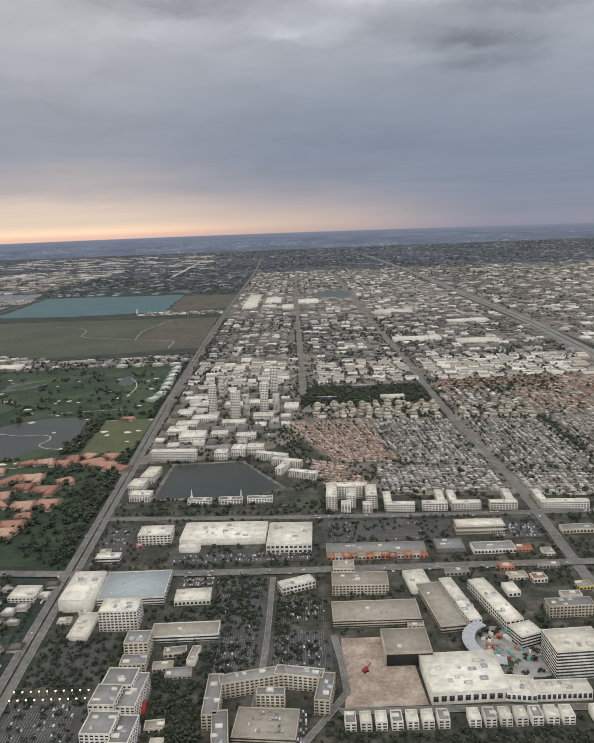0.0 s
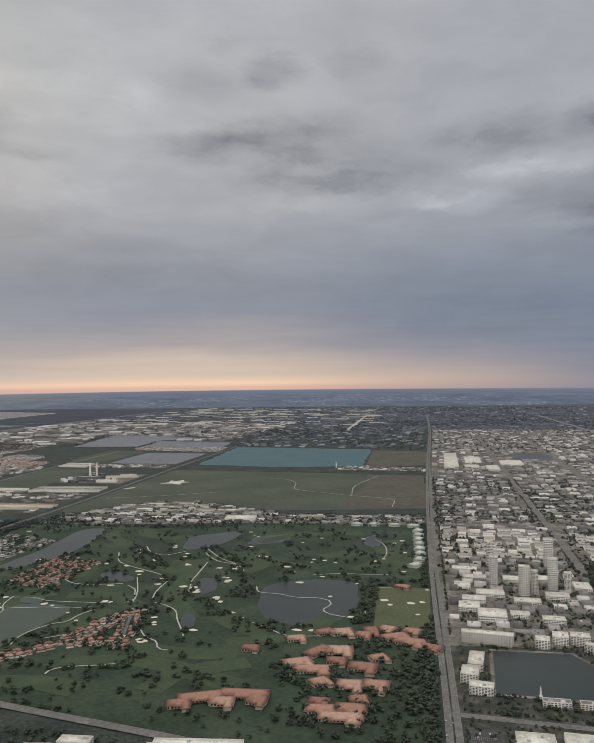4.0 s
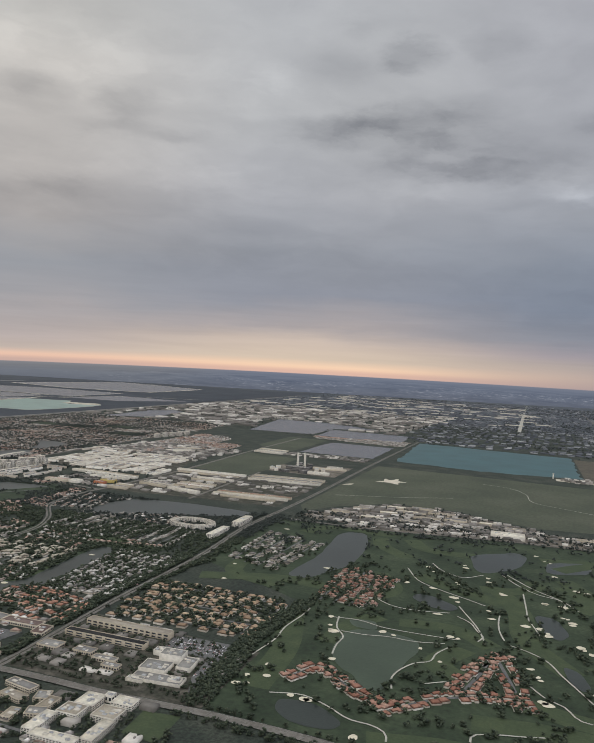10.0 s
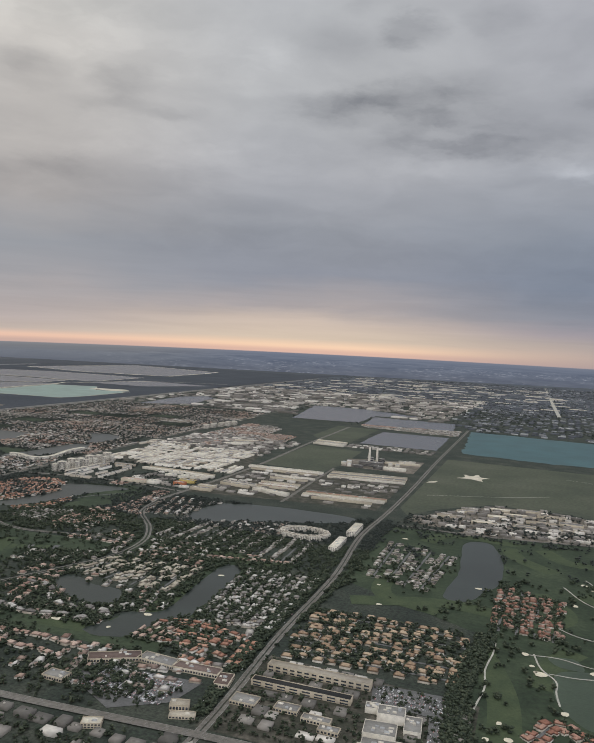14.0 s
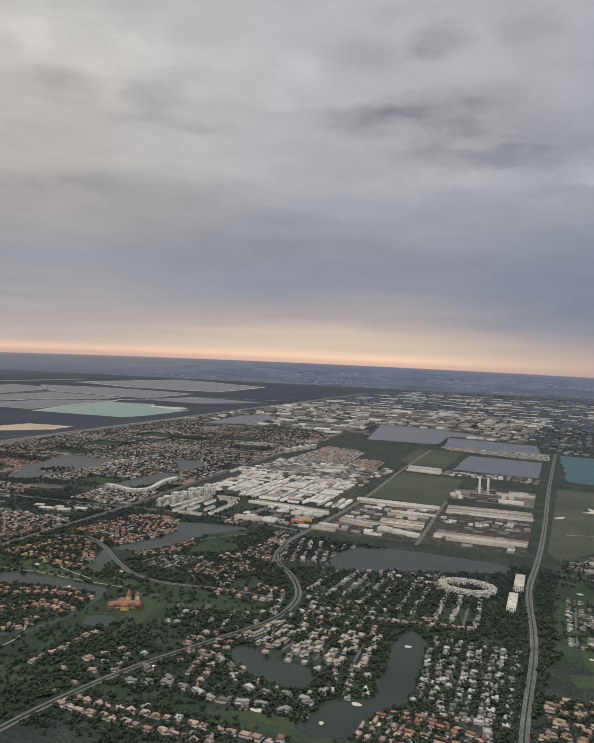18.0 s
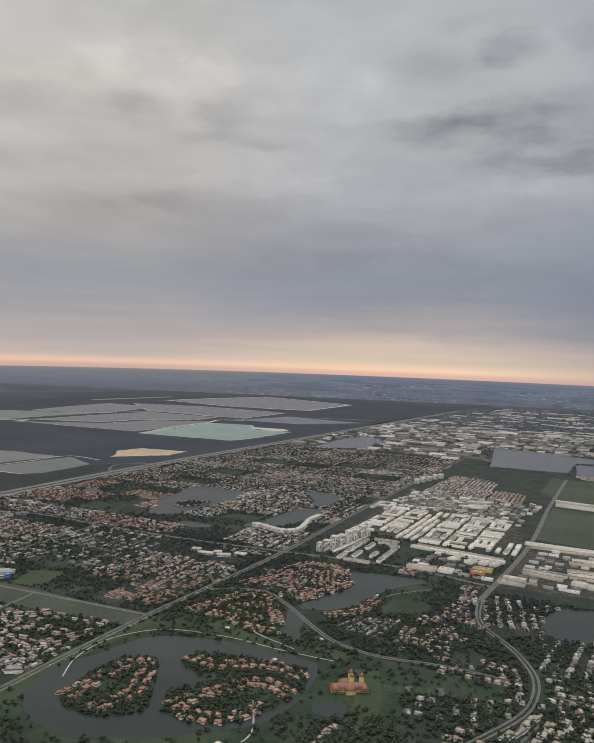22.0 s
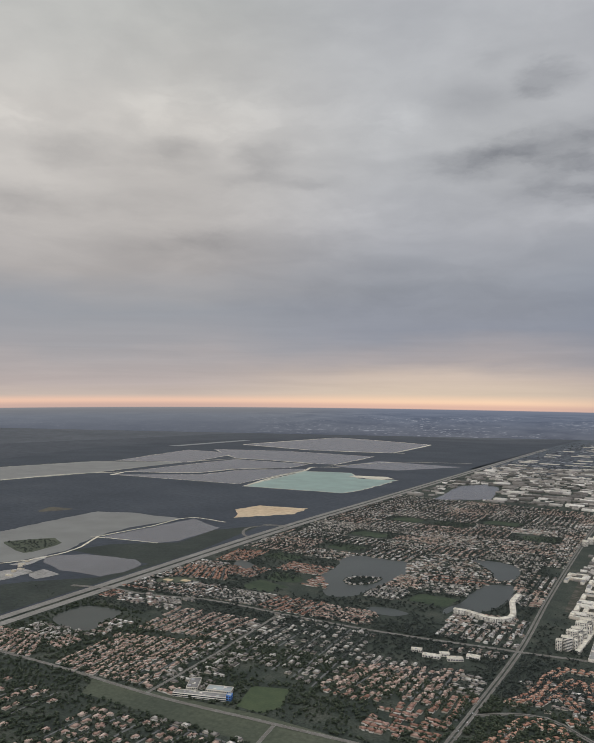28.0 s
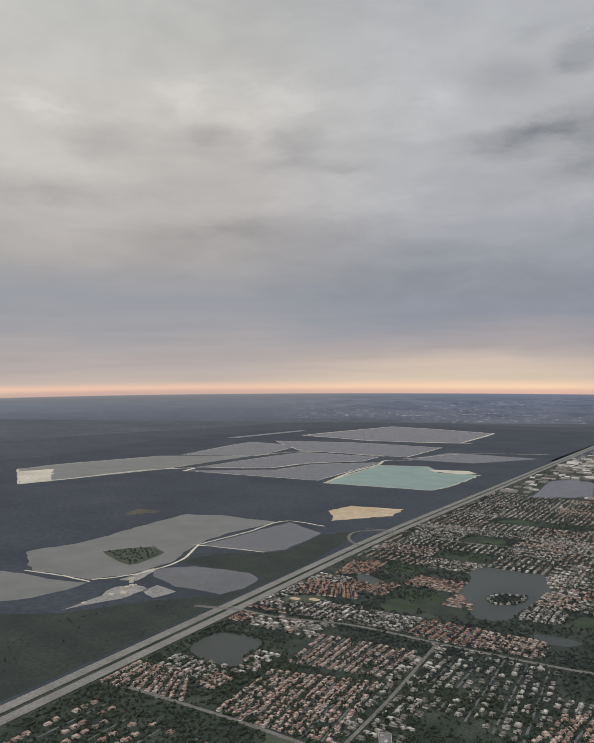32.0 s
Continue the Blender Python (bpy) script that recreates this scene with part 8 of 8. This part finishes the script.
NEAR_TREE = [tree_form(10, k) for k in range(6)]
MID_TREE = [tree_form(6, 40 + k, trunk=False) for k in range(6)]
FAR_TREE = [tree_form(4, 20 + k, trunk=False) for k in range(6)]
GOLF = [(-112, 300), (-120, 560), (-132, 790), (-326, 772), (-475, 745), (-566, 740), (-560, 560), (-450, 500), (-446, 420), (-433, 336), (-380, 336), (-280, 324)]
spots(LAND_1, 160, (1.2, 2.2), 0.05, -0.4)
spots(LAND_2, 240, (1.2, 2.2), 0.05, -0.4)
spots(GOLF, 3000, (1.5, 3.8), 0.045, 0.24, 3.0)
for belt_ in ([(-299, 514), (-273, 496), (-256, 473), (-240, 462), (-212, 446)], [(-271, 633), (-240, 608), (-217, 597)], [(-396, 651), (-369, 623), (-339, 585)], [(-334, 687), (-300, 634), (-282, 607)], [(-208, 579), (-181, 572), (-151, 571), (-119, 574)], [(-420, 352), (-440, 372), (-446, 410)], [(-300, 500), (-322, 452), (-318, 410), (-350, 398), (-372, 380), (-400, 402)], [(-318, 402), (-292, 400), (-282, 378), (-320, 370), (-350, 372)], [(-430, 545), (-446, 520), (-440, 500)], [(-330, 760), (-420, 744), (-560, 738)], [(-300, 400), (-300, 440), (-308, 470)]):
    mid_ = fine_line(belt_, 1.6)
    k_ = rng.random(len(mid_)) < 0.8
    mid_ = mid_[k_] + rng.normal(0, 2.2, (k_.sum(), 2))
    k_ = free(mid_[:, 0], mid_[:, 1], TREELESS)
    TREE_SPOTS.append(np.c_[mid_[k_], rng.uniform(1.6, 3.2, k_.sum())])
spots([(-108, 300), (-116, 540), (-124, 540), (-132, 470), (-150, 440), (-190, 330)], 260, (2.0, 3.6), 0.04, -0.3)
spots([(-158, 470), (-152, 560), (-165, 560), (-166, 470)], 120, (2.4, 3.6), 0.04, -0.6)
spots([(-118, 300), (-132, 800), (-122, 800), (-110, 300)], 380, (2.0, 3.4), 0.04, -0.5)
spots([(-100, 140), (-100, 600), (115, 600), (250, 400), (250, 140)], 6500, (1.0, 2.2), 0.06, -0.12)
spots([(-98, 212), (-98, 242), (-66, 244), (-66, 212)], 130, (1.1, 2.0), 0.05, -0.4)
spots([(-38, 242), (-38, 290), (-17, 290), (-17, 242)], 110, (1.1, 2.0), 0.05, -0.2)
spots([(10, 176), (10, 185.2), (118, 185.2), (118, 176)], 260, (1.0, 1.7), 0.05, -0.5)
spots([(-52, 176), (-52, 230), (-33, 230), (-33, 176)], 160, (1.4, 2.6), 0.05, -0.3)
spots([(-38, 290), (-36, 210), (-14, 205), (8, 210), (8, 290)], 200, (1.0, 1.9), 0.06, 0.0)
spots([(-446, 336), (-446, 322), (-330, 316), (-280, 322), (-340, 334)], 260, (1.6, 3.0), 0.03, -0.4)
spots([(-700, 150), (-700, 330), (-120, 292), (-100, 150)], 3200, (1.8, 3.4), 0.02, -0.25)
spots([(-1020, 330), (-1030, 750), (-560, 750), (-556, 330)], 17000, (1.6, 3.0), 0.02, -0.22)
spots([(-1480, 300), (-1510, 760), (-1030, 760), (-1010, 300)], 14000, (1.4, 2.7), 0.02, -0.3)
spots([(-546, 330), (-556, 430), (-554, 560), (-580, 560), (-574, 430), (-562, 330)], 900, (1.8, 3.0), 0.02, -0.6)
spots([(-556, 540), (-574, 760), (-566, 760), (-548, 540)], 240, (1.8, 3.2), 0.02, -0.6)
spots([(-572, 540), (-592, 760), (-586, 760), (-566, 540)], 200, (1.8, 3.0), 0.02, -0.6)
spots([(-554, 330), (-552, 410), (-442, 404), (-438, 334)], 520, (1.2, 2.2), 0.03, -0.4)
spots([(-1005, 230), (-1040, 745), (-1050, 745), (-1020, 230)], 500, (1.8, 3.2), 0.02, -0.6)
spots([(-450, 340), (-458, 415), (-452, 500), (-440, 500), (-446, 420), (-436, 336)], 700, (1.8, 3.0), 0.02, -0.6)
spots([(-1510, 700), (-1600, 1700), (-1110, 1700), (-1040, 700)], 16000, (1.7, 3.4), 0.014, -0.2)
spots([(-560, 738), (-560, 800), (-130, 860), (-130, 795)], 800, (2.0, 3.6), 0.03, -0.2)
spots([(-556, 780), (-528, 838), (-480, 900), (-400, 905), (-345, 868), (-300, 850), (-305, 826), (-465, 768)], 420, (1.8, 3.4), 0.03, -0.1)
spots([(-120, 600), (-130, 1200), (320, 1200), (300, 600)], 5000, (2, 3.4), 0.012, -0.1)
spots([(0, 582), (0, 645), (115, 645), (115, 580)], 700, (2.2, 3.6), 0.02, -0.5)
spots([(180, 400), (186, 520), (176, 520), (172, 400)], 120, (1.8, 3), 0.02, -0.5)
spots([(-1040, 750), (-1060, 900), (-815, 900), (-812, 750)], 600, (2, 3.4), 0.02, -0.1)
for isle_ in ISLANDS:
    spots(isle_, 130, (1.6, 3.0), 0.02, -0.5)
spots([(-1480, 220), (-1560, 900), (-1612, 1140), (-1640, 1050), (-1620, 900), (-1560, 700), (-1640, 540)], 500, (0.8, 1.5), 0.03, 0.1)
ALL_ = np.concatenate(TREE_SPOTS)
ALL_ = ALL_[free(ALL_[:, 0], ALL_[:, 1], TREELESS)]
TURF = [(-1026, 335), (-1024, 505), (-1010, 540), (-905, 532), (-850, 542), (-755, 552), (-750, 520), (-810, 505), (-836, 440), (-836, 335)]
turf_k = inside(TURF, ALL_[:, 0], ALL_[:, 1]) & ~inside(LAND_1, ALL_[:, 0], ALL_[:, 1]) & ~inside(LAND_2, ALL_[:, 0], ALL_[:, 1])
turf_k |= inside([(-790, 371), (-740, 378), (-672, 384), (-612, 384), (-612, 394), (-672, 396), (-740, 392), (-790, 384)], ALL_[:, 0], ALL_[:, 1])
ALL_ = ALL_[~turf_k | (rng.random(len(ALL_)) < 0.22)]
near_k = ALL_[:, 1] < 340


def grow(name, A, forms, leaf, label):
    b = Bulk()
    f = rng.integers(0, len(forms), len(A))
    for i in range(len(forms)):
        k = A[f == i]
        b.add(forms[i], k[:, 0], k[:, 1], 0, rng.uniform(0, 6.28, len(k)), k[:, 2] * 1.15, k[:, 2] * 1.15, k[:, 2] * rng.uniform(0.85, 1.15, len(k)))
    return tagged(b.build(name, [M[leaf], M["trunk"]]), label, "trees", kind="stuff")


ORDER = np.argsort(np.hypot(ALL_[:, 0], ALL_[:, 1]))
TREE_TRUNK = Shape().ring(6, 0.05, 0.03, 0, 0.5).mesh("trunk", [M["trunk"]])
TREE_CROWN = []
for k in range(6):
    V_, F_, S_ = tree_form(34, 50 + k, trunk=False)
    V_ = V_ * (1.0, 1.0, 1.0)
    TREE_CROWN.append(add_mesh("crown", V_, F_, [M["leaf"]], parent="mesh"))
single = np.zeros(len(ALL_), bool)
single[ORDER[:240]] = True
for k, (x, y, sz) in enumerate(ALL_[single]):
    ob_ = new("tree", TREE_TRUNK)
    ob_.matrix_basis = Matrix.LocRotScale((x, y, 0), Euler((0, 0, k * 1.7)), (sz * 1.15, sz * 1.15, sz))
    part("crown", TREE_CROWN[k % 6], ob_)
    tagged(ob_, "leafy dark green street tree", "tree", "downtown trees")
near_k &= ~single
grow("trees", ALL_[near_k], NEAR_TREE, "leaf", "leafy dark green trees along streets, lawns and ponds")
mid_k = ~near_k & ~single & (ALL_[:, 1] < 640)
grow("trees", ALL_[mid_k], MID_TREE, "leaf", "leafy dark green trees among houses, roads and fairways")
grow("distant_trees", ALL_[~near_k & ~mid_k & ~single], FAR_TREE, "leaf_hazed", "dark green trees between far buildings")


def far_wood(poly, n, size, label, clump=0.004, bias=0.0):
    TREE_SPOTS.clear()
    spots(poly, n, size, clump, bias, 5.0)
    grow("woodland", TREE_SPOTS[0], FAR_TREE, "leaf_hazed", label)


far_wood([(-1600, 1650), (-1700, 3000), (700, 3000), (500, 1100), (330, 1100), (330, 1650)], 7000, (2.2, 4.4), "trees between the far blocks", 0.006, 0.0)
far_wood([(-1700, 3000), (-1780, 4900), (2600, 4900), (2400, 2400), (340, 1200)], 8000, (3, 6), "far dark woods and street trees", 0.003)
far_wood([(280, 300), (350, 1300), (1500, 1300), (800, 300)], 3500, (2, 4), "trees of the eastern quarter", 0.01, -0.2)

# ---- car parks: bay lines and cars ----
CAR = Shape().box(-0.62, -0.27, 0.06, 0.62, 0.27, 0.30).box(-0.34, -0.24, 0.30, 0.30, 0.24, 0.46).arrays()
LINE = Shape().box(-0.5, -0.03, 0, 0.5, 0.03, 0.01).arrays()


def car_park(x0, y0, x1, y1, rows, fill, ang=0.0):
    n = int((x1 - x0) / 0.85)
    cx, cy = (x0 + x1) / 2, (y0 + y1) / 2
    lx, ly, px, py = [], [], [], []
    for r in range(rows):
        y = y0 + (y1 - y0) * (r + 0.5) / rows
        for i in range(n):
            for s in (-0.75, 0.75):
                lx.append(x0 + 0.85 * i), ly.append(y + s)
                if rng.random() < fill:
                    px.append(x0 + 0.85 * (i + 0.5)), py.append(y + s)
    lines, cars = Bulk(), Bulk()
    lines.add(LINE, lx, ly, 0.3, math.pi / 2, 1.3, 1.6, 1)
    tagged(lines.build("bay_lines", [M["bay_paint"]]), "white parking bay lines", "bay lines", kind="stuff")
    if px:
        cars.add(CAR, px, py, 0.28, math.pi / 2 + rng.choice([0, math.pi], len(px)), 1, 1, 1)
        tagged(cars.build("parked_cars", [M["car"]]), "cars parked in rows of bays", "cars", kind="stuff")


for lot in ((-34, 214, -18, 238, 7, 0.04), (-34, 242, -18, 280, 8, 0.05), (-12, 214, 7, 240, 8, 0.14), (-10, 246, 7, 262, 4, 0.16), (-94, 172, -72, 202, 10, 0.06), (-60, 297, 3, 306, 2, 0.2), (-98, 298, -86, 338, 8, 0.15), (12, 314, 58, 338, 6, 0.03), (90, 313, 112, 328, 4, 0.3), (-458, 360, -447, 384, 5, 0.45), (-490, 388, -452, 404, 4, 0.4), (-626, 336, -580, 362, 8, 0.5), (-100, 260, -99, 290, 3, 0.4), (-52, 276, -36, 284, 2, 0.5), (-22, 180, 0, 196, 4, 0.6)):
    car_park(*lot)
ob_ = new("canopy", Shape().tris(*strip_arrays(np.array([(67 + 11 * math.cos(t), 224 + 12 * math.sin(t)) for t in np.linspace(1.9, 4.6, 14)]), -2.2, 2.2, 3.8)).tris(*strip_arrays(np.array([(67 + 11 * math.cos(t), 224 + 12 * math.sin(t)) for t in np.linspace(1.9, 4.6, 14)]), 2.2, -2.2, 3.55)).mesh("canopy", [M["metal"]]))
for t in np.linspace(2.0, 4.5, 7):
    part("post", Shape().box(67 + 11 * math.cos(t) - 0.15, 224 + 12 * math.sin(t) - 0.15, 0, 67 + 11 * math.cos(t) + 0.15, 224 + 12 * math.sin(t) + 0.15, 3.6).mesh("post", [M["metal"]]), ob_)
tagged(ob_, "curved grey canopy round the mall plaza", "canopy")
sheet("plaza", organic([(58, 216), (58, 236), (72, 240), (82, 226), (82, 208), (66, 208)], 2), 0.2, M["concrete"], "paved mall plaza with planting", "plaza", trees=True)
sheet("park_lawn", [(-4, 352), (-5, 372), (8, 374), (10, 350)], 0.2, M["grass"], "yellowish lawn of a small park", "lawn", trees=True)

# ---- quarry plant, lakeside tower, fairground, small street furniture ----
for bx, by, bw, bd, bh, ba in ((-1650, 640, 7, 4, 2.2, 20), (-1642, 652, 9, 4, 2.4, 35), (-1655, 668, 5, 4, 3.0, 10), (-1660, 682, 9, 3, 1.8, 40), (-1690, 715, 6, 4, 2.0, 60), (-1682, 700, 9, 4, 2.0, 50), (-1672, 690, 5, 4, 2.6, 30), (-1648, 600, 6, 4, 1.8, 10), (-1780, 420, 10, 5, 2.0, 0), (-1730, 480, 9, 4, 2.0, 10)):
    building("plant_hall", "pale hall of a small quarry plant", bx, by, bw, bd, bh, ba, 1, wall="beige", roof="white_roof", bands=False, units=2, group="quarry plant")
ob_ = new("lakeside_tower", Shape().box(-1.6, -1.6, 0, 1.6, 1.6, 16).mesh("lakeside_tower", [M["white"]]))
ob_.matrix_basis = Matrix.LocRotScale((-300, 1318, 0), None, (0.7, 0.7, 0.55))
part("cabin", Shape().box(-2.2, -2.2, 14, 2.2, 2.2, 17.5, floor=True).mesh("cabin", [M["white"]]), ob_, "white square cabin at the top")
tagged(ob_, "white slender tower on the quarry lake shore", "tower")
FAIR = Bulk()
n_ = 130
u_ = rng.random(n_)
FAIR.add(SLAB, -288 + 150 * u_, 1306 - 10 * u_ + rng.normal(0, 9, n_), 0, rng.uniform(0, 3, n_), rng.uniform(3, 9, n_), rng.uniform(3, 6, n_), rng.uniform(1.5, 4, n_))
tagged(FAIR.build("fairground_stalls", [M["mixed_white"]]), "pale fairground stalls beside the quarry lake", "stalls", kind="stuff")
sheet("fairground", [(-294, 1292), (-296, 1318), (-140, 1312), (-140, 1284)], 0.11, M["lime"], "pale gravel ground of the fairground", "gravel", block=False)

DECK_CARS = Bulk()
gx, gy = np.meshgrid(np.arange(-20, -6, 1.0), np.array([183, 185.5, 188.5, 191]))
k_ = rng.random(gx.size) < 0.35
DECK_CARS.add(CAR, gx.ravel()[k_], gy.ravel()[k_] - 0.1 * (gx.ravel()[k_] + 12), 3.14, math.pi / 2 - 0.1, 1, 1, 1)
tagged(DECK_CARS.build("parked_cars", [M["car"]]), "cars parked on the hotel deck", "cars", kind="stuff")
for x0_, y0_, x1_, y1_, n_ in ((-104, 150, -108, 360, 26), (-3, 344, 290, 334, 60), (-100, 288, 115, 283, 44), (-560, 340, -572, 560, 20), (-1005, 300, -1030, 600, 24), (-114, 560, -135, 1200, 60), (117, 300, 112, 1000, 50)):
    u_ = rng.random(n_)
    a_ = math.atan2(y1_ - y0_, x1_ - x0_)
    lane_ = rng.choice([-2.0, -1.0, 1.0, 2.0], n_)
    b_ = Bulk()
    b_.add(CAR, x0_ + (x1_ - x0_) * u_ - math.sin(a_) * lane_, y0_ + (y1_ - y0_) * u_ + math.cos(a_) * lane_, 0.55, a_, 1.1, 1.1, 1.1)
    tagged(b_.build("road_cars", [M["car"]]), "small cars standing on the road lanes", "cars", kind="stuff")
